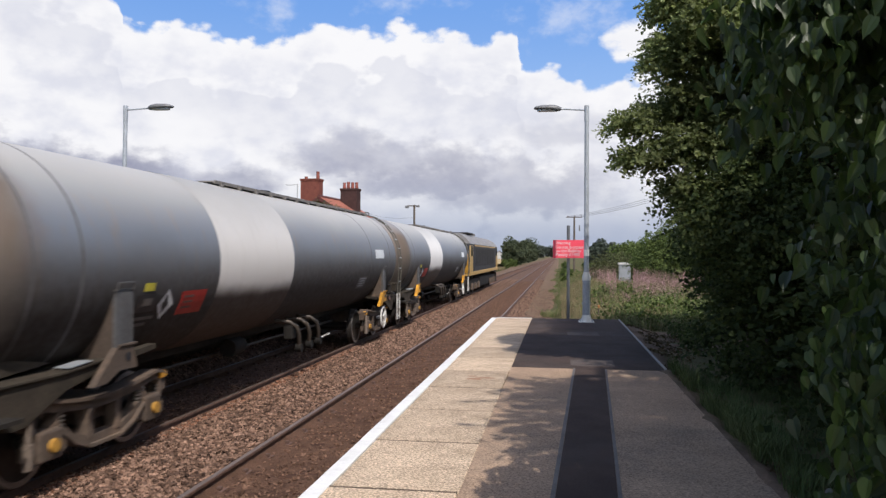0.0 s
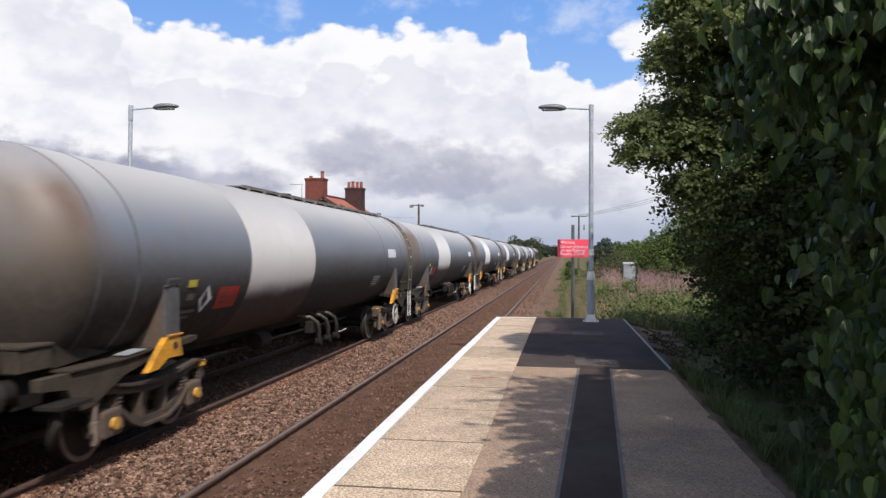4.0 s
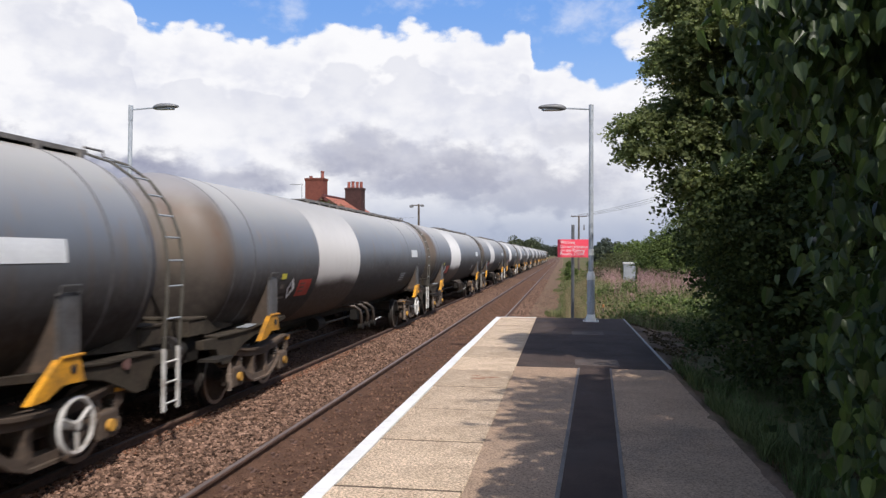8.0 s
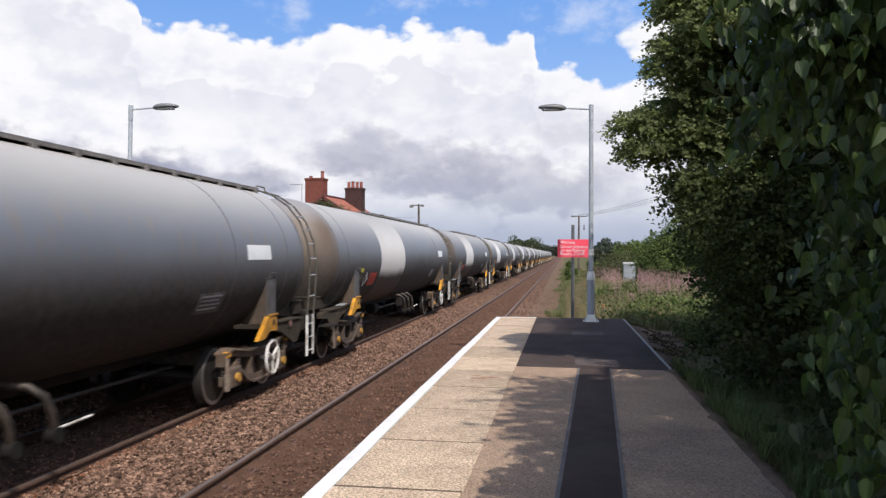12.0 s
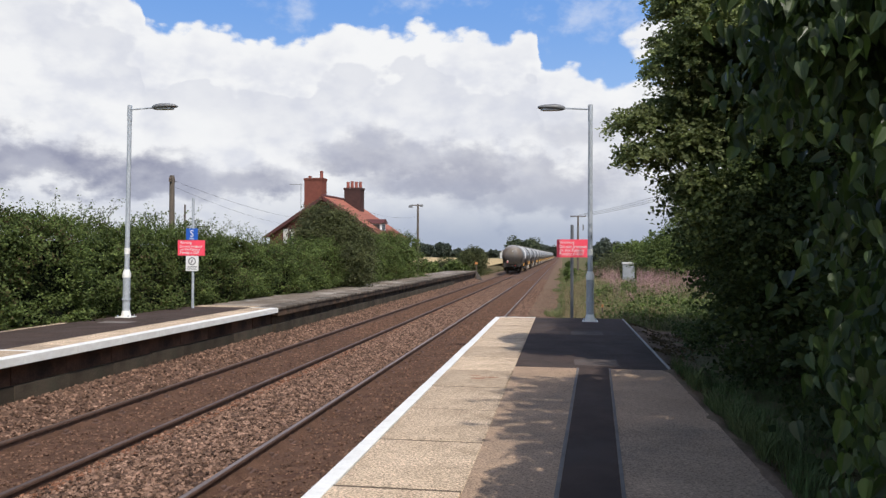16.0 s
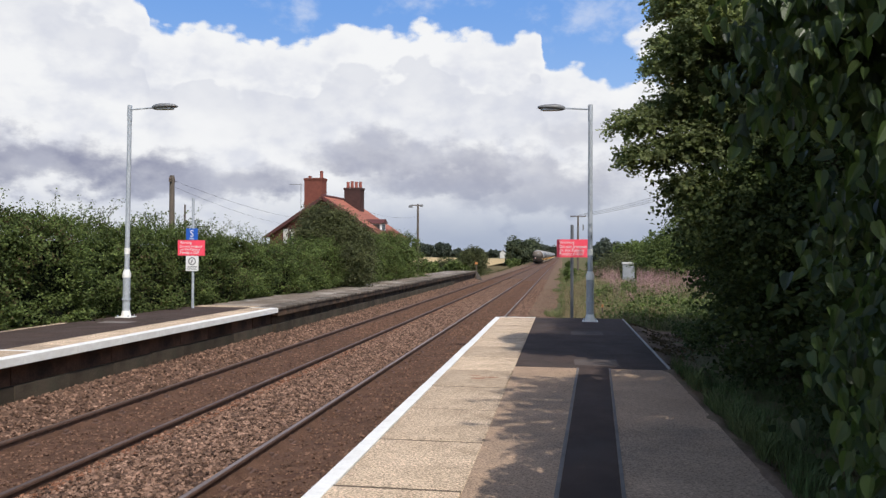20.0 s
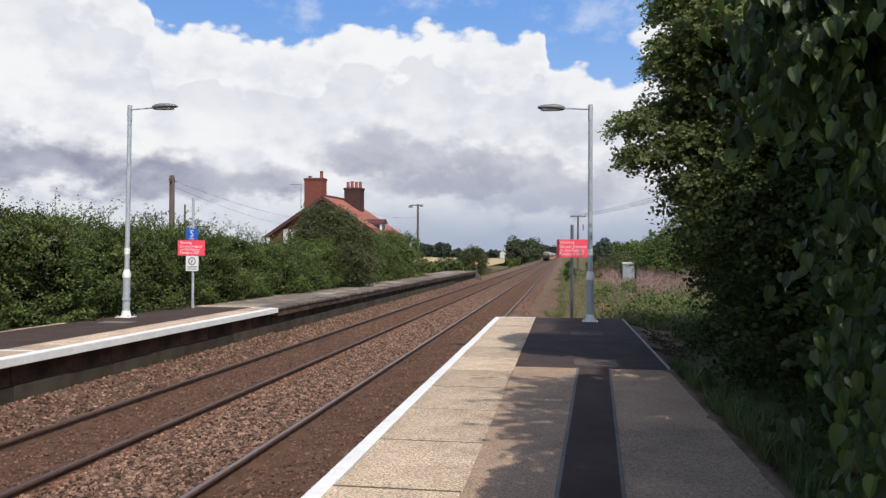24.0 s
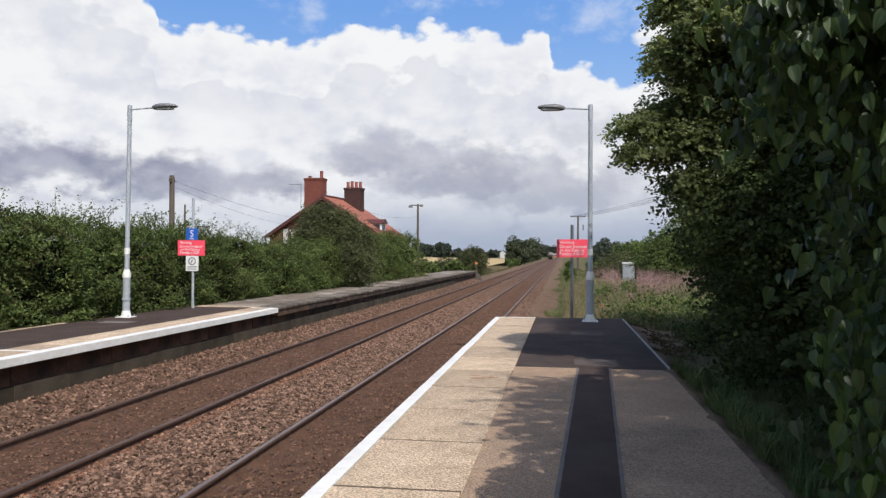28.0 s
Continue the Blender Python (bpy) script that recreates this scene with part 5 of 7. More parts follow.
def fireweed():
    r = np.random.default_rng(55)
    pts = []
    for k in range(5600):
        x, y = r.uniform(1.6, 9.0), r.uniform(24.5, 47)
        if noise.noise((x * 0.45, y * 0.35, 5.0)) < -0.12:
            continue
        z = ground_height(x, y)
        h = r.uniform(0.65, 1.2) * (0.45 if abs(x / y * 48 - 4.0) < 0.5 else 1.0)
        for q in np.linspace(0.55, 1, 12):
            pts.append((x + r.normal(0, 0.05 * (1.15 - q)), y + r.normal(0, 0.05 * (1.15 - q)), z + h * q))
    me = cloud_of_leaves("fireweed", pts, 0.026, MATS["fireweed_pink"], r)
    tagged(new("fireweed", me), "faded pink rosebay willowherb in seed", "wildflowers", kind="stuff")
    P = [(a, b, c) for a, b, c in spots(5000, 1.4, 7.8, 24, 41, r)]
    blades("fireweed_stalks", "green stalks and leaves of willowherb", P, 0.55, 0.010, MATS["grass_blade"], 56, "wildflowers")


fireweed()
edge_spots = [(a, b, max(ground_height(a, b), bed_height(a, b)) - 0.02) for a, b in zip(-0.95 + 2.2 * r1.uniform(0, 1, 60000) ** 0.75, 18.7 + 130 * r1.uniform(0, 1, 60000) ** 1.8) if noise.noise((a * 1.1, b * 0.3, 12.0)) > 0.28 - 0.55 * (a + 0.6)]
blades("verge_grass", "rough green grass creeping over the cess path", edge_spots[::2], 0.24, 0.010, MATS["verge_blade"], 59)
blades("dry_grass", "rough dry grass creeping over the cess path", edge_spots[1::2], 0.24, 0.009, MATS["grass_blade"], 60)
bush("hawthorn_bush", "green hawthorn bush on the bank", lumps((6.5, 42.0, 2.3), (2.7, 3.0, 2.0), 52, 0.66, r0) + [((6.5, 42.5, 2.0), (2.4, 2.5, 1.8))], 60000, 0.085, MATS["leaf_hedge"], 25, (6.6, 42, 0.6))
bush("hawthorn_bush", "green hawthorn bush on the bank", lumps((4.5, 60.0, 1.3), (2.5, 5.0, 0.9), 20, 0.7, r0), 12000, 0.10, MATS["leaf_bush"], 26, (4.5, 60, 0.6))
bush("hawthorn_bush", "low bramble bush by the lineside", lumps((2.2, 31.0, 0.75), (0.8, 3.0, 0.4), 12, 0.35, r0), 5000, 0.08, MATS["leaf_hedge"], 27, (2.2, 31, 0.3))


def far_wood(name, label, runs, seed, leaf=0.45, material=None):
    """Distant trees: many crowns of leaf clumps, one mesh of stuff."""
    r = np.random.default_rng(seed)
    C, D = [], []
    for x0, y0, x1, y1, h, n in runs:
        for k in range(n):
            f = r.uniform()
            x, y = x0 + (x1 - x0) * f, y0 + (y1 - y0) * f
            hh = h * r.uniform(0.7, 1.15)
            w = hh * r.uniform(0.35, 0.55)
            bl = lumps((x, y, hh * 0.55 - 0.4), (w, w, hh * 0.45), 9, w * 0.42, r, 0.85)
            p, d = shell_points(800, bl, r, 0.4)
            p[:, 2] = np.maximum(p[:, 2], -0.4)
            C.append(p)
            D.append(d)
    C, D = np.concatenate(C), np.concatenate(D)
    return tagged(new(name, cloud_of_leaves(name, C, leaf, material or MATS["leaf_far"], r, lie=D)), label, "trees", kind="stuff")


far_wood("lineside_trees", "dark round trees beside the line far off", [(-12.5, 207, -10.8, 215, 6.9, 7), (-13.2, 290, -11.0, 300, 8.0, 10), (-12.5, 235, -10.5, 330, 4, 10)], 61, 0.55)
far_wood("lineside_bushes", "green bushes beyond the platform end", [(-14.5, 84, -11, 88, 1.5, 9), (-13.4, 72, -11.2, 80, 1.9, 12), (-10.4, 150, -10.0, 178, 2.0, 7)], 62, 0.28, MATS["leaf_hedge"])
bush("hawthorn_bush", "rounded green bush beyond the platform ramp", lumps((-11.6, 99.0, 1.5), (1.7, 2.2, 1.9), 40, 0.6, r0) + lumps((-14.2, 96.0, 0.9), (1.8, 2.0, 1.2), 24, 0.55, r0) + [((-11.8, 99, 1.2), (1.6, 1.8, 1.7))], 42000, 0.13, MATS["leaf_bush"], 29, (-11.6, 99, -0.4))
far_wood("distant_woods", "hazy distant woods on the horizon", [(-230, 520, -104, 600, 9.5, 60), (-106, 560, -86, 580, 10.5, 20), (-108, 640, -20, 700, 7.0, 70), (-60, 900, 60, 950, 13, 60), (20, 420, 120, 500, 9, 60), (7, 180, 40, 200, 4.5, 22), (-300, 420, -200, 520, 8, 30)], 63, 1.3, MATS["leaf_horizon"])
far_wood("bank_trees", "green trees and scrub along the bank", [(9, 52, 14, 90, 3.8, 14), (9, 110, 16, 150, 4.6, 10), (3.5, 80, 6, 170, 1.8, 16), (0.8, 66, 1.4, 180, 1.3, 26)], 64, 0.3, MATS["leaf_hedge"])
# ripe field
V = [(-400, 130, 0.4), (-13.5, 130, 0.2), (-13.5, 260, 1.0), (-400, 520, 4.0)]
tagged(new("stubble_field", sheet(V, [(0, 1, 2, 3)], "stubble_field", MATS["stubble"])), "pale ripe corn field beyond the line", "field", kind="structure")


def ground_cover(name, label, n, x0, x1, y0, y1, h, size, material, seed, power=1.3):
    """Low leafy weeds, clumped."""
    r = np.random.default_rng(seed)
    P = []
    while len(P) < n:
        a, b = x0 + (x1 - x0) * r.uniform() ** 0.6, y0 + (y1 - y0) * r.uniform() ** power
        k = noise.noise((a * 0.7, b * 0.5, seed))
        if k < -0.25:
            continue
        P.append((a, b, ground_height(a, b) + r.uniform(0, h) * (0.6 + k)))
    tagged(new(name, cloud_of_leaves(name, P, size, material, r)), label, "weeds", kind="stuff")


# nettles take the pale sunlit leaf tone to brighten this dim corner
ground_cover("nettles", "pale green nettles beside the platform end", 14000, 1.0, 5.2, 18.9, 27, 0.45, 0.06, MATS["leaf_sunlit"], 76)
ground_cover("dock_weeds", "broad-leaved weeds at the end of the platform", 16000, 0.7, 6.5, 19.2, 34, 0.6, 0.085, MATS["leaf_hedge"], 77)
ground_cover("weeds", "low green weeds and brambles beyond the platform end", 20000, 0.4, 9, 18.8, 46, 0.42, 0.07, MATS["leaf_hedge"], 71)
ground_cover("lineside_weeds", "sparse weeds along the edge of the ballast", 12000, -0.1, 2.4, 18.8, 110, 0.2, 0.06, MATS["leaf_hedge"], 72, 1.8)
blades("dry_grass", "sparse dry grass on the brown cess path", [s for s in spots(7000, 0.0, 2.0, 19, 90, r1, 1.6) if noise.noise((s[0] * 0.9, s[1] * 0.5, 18.0)) > 0.05 - 0.1 * s[0]], 0.28, 0.006, MATS["dry_grass"], 58)
blades("dry_grass", "pale dry grass on the far verge", [(a, b, -0.35) for a, b in zip(r1.uniform(-13.5, -10.2, 5000), r1.uniform(112, 150, 5000))], 0.55, 0.03, MATS["dry_grass"], 61)
ground_cover("verge_weeds", "rough weeds beside the far track beyond the platform", 9000, -12.8, -9.7, 75, 150, 0.5, 0.12, MATS["leaf_bush"], 75)


def litter(name, label, n, size, material, seed, x0, x1, y0, y1, h):
    r = np.random.default_rng(seed)
    P = []
    while len(P) < n:
        a, b = x0 + (x1 - x0) * r.uniform() ** 1.2, r.uniform(y0, y1)
        if noise.noise((a * 1.2, b * 0.8, seed)) < -0.05:
            continue
        P.append((a, b, soil_height(a, b) + r.uniform(0, h)))
    tagged(new(name, cloud_of_leaves(name, P, size, material, r)), label, "leaves", kind="stuff")


litter("leaf_litter", "brown dead leaves on the earth bank", 7000, 0.05, MATS["leaf_brown"], 73, 1.46, 4.5, 3, 18, 0.03)
litter("ivy", "dark ivy and weeds creeping over the bank", 9000, 0.06, MATS["leaf_shaded"], 74, 2.35, 4.8, 4, 18.5, 0.35)


# ---------------------------------------------------------------- house beyond the hedge
def house():
    H = tagged(empty("house", pose(-19.72, 62.0, 0.0, 0, 0, -5)), "red brick cottage with steep tiled roof and two chimney stacks", "house")
    # gable end towards -y; ridge along y
    w, d, ze, zr = 4.9, 6.5, 4.2, 7.25
    part("wall", prism([(-w, 0), (w, 0), (w, ze), (0, zr - 0.2), (-w, ze)], 0.0, d, axis="y"), MATS["brick_red"], H, "red brick walls")
    # roof slopes
    for s in (-1, 1):
        L = math.hypot(w + 0.45, zr - ze + 0.35)
        ang = math.atan2(zr - ze + 0.35, w + 0.45)
        slope = part("roof_slope", box(0, L, -0.35, d + 0.35, -0.05, 0.0), MATS["roof_tile"], H, "orange-red clay tiles",
                     at=Matrix.Translation((0, 0, zr)) @ Matrix.Rotation(0 if s > 0 else math.pi, 4, "Z") @ Matrix.Translation((0, 0 if s > 0 else -d, 0)) @ Matrix.Rotation(ang, 4, "Y"))
        rows = 16
        tile = None
        for k in range(rows):
            m = pose(L * k / rows, 0, 0.0, 0, 1.5, 0)
            if tile is None:
                tile = part("tile_course", box(0, L / rows + 0.05, -0.36, d + 0.36, 0.0, 0.03), MATS["roof_tile"], slope, at=m)
            else:
                again(tile, m)
        part("bargeboard", box(0, L, -0.40, -0.34, -0.25, 0.02), MATS["bargeboard"], H, "dark bargeboard",
             at=Matrix.Translation((0, 0, zr)) @ Matrix.Rotation(0 if s > 0 else math.pi, 4, "Z") @ Matrix.Translation((0, 0 if s > 0 else (0.74), 0)) @ Matrix.Rotation(ang, 4, "Y"))
    part("ridge", tube((0, -0.35, zr + 0.03), (0, d + 0.35, zr + 0.03), 0.13, n=8), MATS["bargeboard"], H, "dark ridge tiles")

    def chimney(x, y, wx, wy, z0, z1, material, pots, label):
        c = part("chimney", box(x - wx, x + wx, y - wy, y + wy, z0, z1), MATS[material], H, label)
        for k, (g, zz) in enumerate(((0.03, z1 - 0.20), (0.05, z1 - 0.13))):
            part("corbel_course", box(x - wx - g, x + wx + g, y - wy - g, y + wy + g, zz, zz + 0.13), MATS[material], c)
        for px, h in pots:
            part("chimney_pot", turn_z([(z1, 0.15), (z1 + 0.08, 0.15), (z1 + h * 0.8, 0.125), (z1 + h * 0.82, 0.15), (z1 + h, 0.15), (z1 + h, 0.09), (z1 + h * 0.7, 0.0)], 14, None, x + px, y), MATS["chimney_pot"], c, "clay chimney pot", smooth=50)
        return c
    chimney(-0.98, 0.5, 0.80, 0.5, 4.0, 8.8, "brick_red", ((0.55, 0.62), (-0.5, 0.22)), "broad red brick chimney stack")
    chimney(0.97, 4.6, 0.76, 0.5, 4.5, 8.3, "brick_dark", ((-0.58, 0.55), (-0.2, 0.6), (0.2, 0.55), (0.58, 0.55)), "dark brick chimney stack")
    chimney(-2.9, 3.5, 0.3, 0.3, 4.8, 7.0, "brick_red", (), "small red brick stack")
    # upper window in the gable
    for wx, wz, ww, wh in ((-3.15, 3.9, 0.55, 0.66),):
        win = part("window", box(wx - ww, wx + ww, -0.05, 0.03, wz - wh, wz + wh), MATS["pane_dark"], H, "window with white curtains")
        for a, b in ((-ww - 0.06, -ww + 0.05), (-0.035, 0.035), (ww - 0.05, ww + 0.06)):
            part("window_frame", box(wx + a, wx + b, -0.10, -0.02, wz - wh, wz + wh), MATS["bargeboard"], win)
        part("lintel", box(wx - ww - 0.1, wx + ww + 0.1, -0.1, -0.02, wz + wh, wz + wh + 0.1), MATS["bargeboard"], win)
        part("sill", box(wx - ww - 0.1, wx + ww + 0.1, -0.14, -0.02, wz - wh - 0.08, wz - wh), MATS["bargeboard"], win)
        part("curtain", prism([(wx - ww + 0.05, wz - wh), (wx - ww + 0.35, wz - wh), (wx - ww + 0.5, wz), (wx - 0.06, wz + wh - 0.05), (wx - ww + 0.05, wz + wh - 0.05)], -0.065, -0.055, axis="y"), MATS["curtain"], win, "white curtain")
        part("curtain", prism([(wx + ww - 0.05, wz - wh), (wx + ww - 0.2, wz - wh), (wx + ww - 0.3, wz), (wx + 0.06, wz + wh - 0.05), (wx + ww - 0.05, wz + wh - 0.05)], -0.065, -0.055, axis="y"), MATS["curtain"], win, "white curtain")
    # dormer on the slope towards the line
    dm = part("dormer", box(3.3, 4.5, 1.7, 2.8, 3.7, 5.05), MATS["frame_white"], H, "white dormer with a small gabled roof")
    part("window", box(4.48, 4.53, 1.85, 2.65, 4.2, 4.95), MATS["pane_dark"], dm)
    part("window", box(3.75, 4.35, 1.67, 1.72, 4.35, 4.95), MATS["pane_dark"], dm)
    part("dormer_roof", prism([(1.55, 5.02), (2.95, 5.02), (2.25, 5.4)], 2.6, 4.7, axis="x"), MATS["bargeboard"], dm, "dark roof edge")
    # aerial
    a = part("aerial", tube((-2.35, 0.6, 6.2), (-2.35, 0.6, 8.4), 0.025, n=6), MATS["lamp_grey"], H, "television aerial")
    part("boom", tube((-3.4, 0.6, 8.35), (-2.3, 0.6, 8.35), 0.018, n=6), MATS["lamp_grey"], a)
    for k in range(6):
        part("element", tube((-3.3 + 0.18 * k, 0.35, 8.35), (-3.3 + 0.18 * k, 0.85, 8.35), 0.01, n=5), MATS["lamp_grey"], a)
    return H


house()


def far_cottage():
    t = tagged(empty("cottage", pose(-45.9, 600, -0.5)), "small pale rendered cottage far across the field", "house")
    part("wall", prism([(-2.2, 0), (2.2, 0), (2.2, 4.2), (0, 6.3), (-2.2, 4.2)], 0, 8, axis="y"), MATS["curtain"], t, "pale rendered wall")
    for sx in (-1, 1):
        part("roof_slope", prism([(0, 6.55), (sx * 2.7, 3.95), (sx * 2.7, 3.75), (0, 6.32)][::sx], -0.3, 8.3, axis="y"), MATS["brick_dark"], t, "dark roof")


far_cottage()


# ---------------------------------------------------------------- poles and wires
def pole(x, y, z0, z1, r, label, arms=(), name="telegraph_pole"):
    t = tagged(empty(name, pose(x, y, z0)), label, "pole")
    h = z1 - z0
    part("shaft", tube((0, 0, 0), (0, 0, h), r, r * 0.72, 12), MATS["pole_wood"], t, smooth=40)
    for zz, half, axis in arms:
        arm = part("crossarm", box(-half, half, -0.05, 0.05, h + zz - 0.05, h + zz + 0.05, 0.008) if axis == "x" else box(-0.05, 0.05, -half, half, h + zz - 0.05, h + zz + 0.05, 0.008), MATS["pole_wood"], t)
        for s in (-0.9, 0.9):
            part("insulator", turn_z([(h + zz + 0.05, 0.03), (h + zz + 0.10, 0.045), (h + zz + 0.17, 0.03), (h + zz + 0.18, 0.0)], 8, None, s * half if axis == "x" else 0, 0 if axis == "x" else s * half), MATS["insulator"], arm)
    return t


pole(-17.75, 33.0, 0.6, 6.0, 0.15, "weathered wooden telegraph pole behind the hedge", ((-0.25, 0.22, "y"),))
pole(-19.7, 38.0, 0.6, 5.0, 0.06, "thin wooden post behind the hedge", (), "thin_post")
p = pole(-13.6, 72.0, 0.3, 7.2, 0.13, "wooden pole with two floodlights", (), "floodlight_pole")
part("crossarm", box(-0.75, 0.45, -0.05, 0.05, 6.75, 6.85), MATS["pole_wood"], p)
part("floodlight", box(-0.88, -0.52, -0.2, 0.1, 6.58, 6.8, 0.04), MATS["lamp_grey"], p, "grey floodlight")
part("floodlight", box(0.2, 0.5, -0.2, 0.1, 6.66, 6.86, 0.04), MATS["lamp_grey"], p, "grey floodlight")
part("bracket", box(-0.3, -0.1, -0.06, 0.06, 2.9, 3.4), MATS["lamp_grey"], p)
p = pole(1.9, 95.0, 0.2, 7.2, 0.14, "wooden power pole with a crossarm", ((-0.1, 0.95, "x"),), "power_pole")
part("transformer_fuse", box(-0.75, -0.6, -0.08, 0.08, 5.2, 5.9, 0.02), MATS["lamp_grey"], p)
part("transformer_fuse", box(0.55, 0.7, -0.08, 0.08, 5.2, 5.9, 0.02), MATS["lamp_grey"], p)


def wire(a, b, sag, r=0.006):
    a, b = Vector(a), Vector(b)
    pts = [a.lerp(b, k / 14) - Vector((0, 0, sag * 4 * (k / 14) * (1 - k / 14))) for k in range(15)]
    ob = new("overhead_wire", mesh_of("overhead_wire", pipe(pts, r, 4), MATS["wire"]))
    return tagged(ob, "thin dark overhead wire", "wire", "overhead wires")


wire((-17.75, 33, 5.8), (-20.3, 62, 5.2), 0.35)
wire((-17.75, 33.2, 5.5), (-20.8, 62, 4.6), 0.4)
for dx in (-0.85, 0.0, 0.85):
    wire((1.9 + dx, 95, 7.15), (26 + dx, 70, 14.5), 1.2, 0.016)
wire((-13.6, 72, 6.0), (-17, 66, 6.2), 0.3)


# ---------------------------------------------------------------- equipment cabinet
def cabinet():
    t = tagged(empty("equipment_cabinet", pose(4.0, 48.0, ground_height(4.0, 48.0))), "grey lineside equipment cabinet among willowherb", "cabinet")
    part("body", box(-0.34, 0.34, -0.25, 0.25, -0.2, 1.22, 0.01), MATS["cabinet_grey"], t)
    part("lid", box(-0.39, 0.39, -0.3, 0.3, 1.22, 1.34, 0.015), MATS["frame_white"], t, "paler overhanging lid")
    d = part("door", box(-0.27, 0.27, -0.262, -0.252, 0.1, 1.15, 0.003), MATS["cabinet_grey"], t)
    part("handle", box(0.18, 0.21, -0.285, -0.262, 0.8, 0.95, 0.004), MATS["lamp_grey"], d)


cabinet()


# ---------------------------------------------------------------- lineside markers
mat("marker_orange", (0.50, 0.20, 0.06), (0.4, 0.16, 0.05), rough=0.6, scale=4, fine=30, bump=0.0, grain=0.08)
t = tagged(empty("marker_post", pose(-8.15, 73.5, -0.45)), "weathered post with a small orange board at the ramp foot", "marker post")
part("post", box(-0.05, 0.05, -0.05, 0.05, 0, 2.1, 0.01), MATS["pole_wood"], t)
part("board", box(-0.13, 0.13, -0.08, -0.052, 1.92, 2.15, 0.01), MATS["marker_orange"], t, "faded orange board")
t = tagged(empty("marker_peg", pose(1.12, 22.0, ground_height(1.12, 22.0))), "small orange marker peg in the grass", "marker peg")
part("stake", box(-0.02, 0.02, -0.02, 0.02, 0, 0.42), MATS["pole_wood"], t)
part("cap", box(-0.028, 0.028, -0.028, 0.028, 0.42, 0.51, 0.01), MATS["marker_orange"], t, "orange cap")


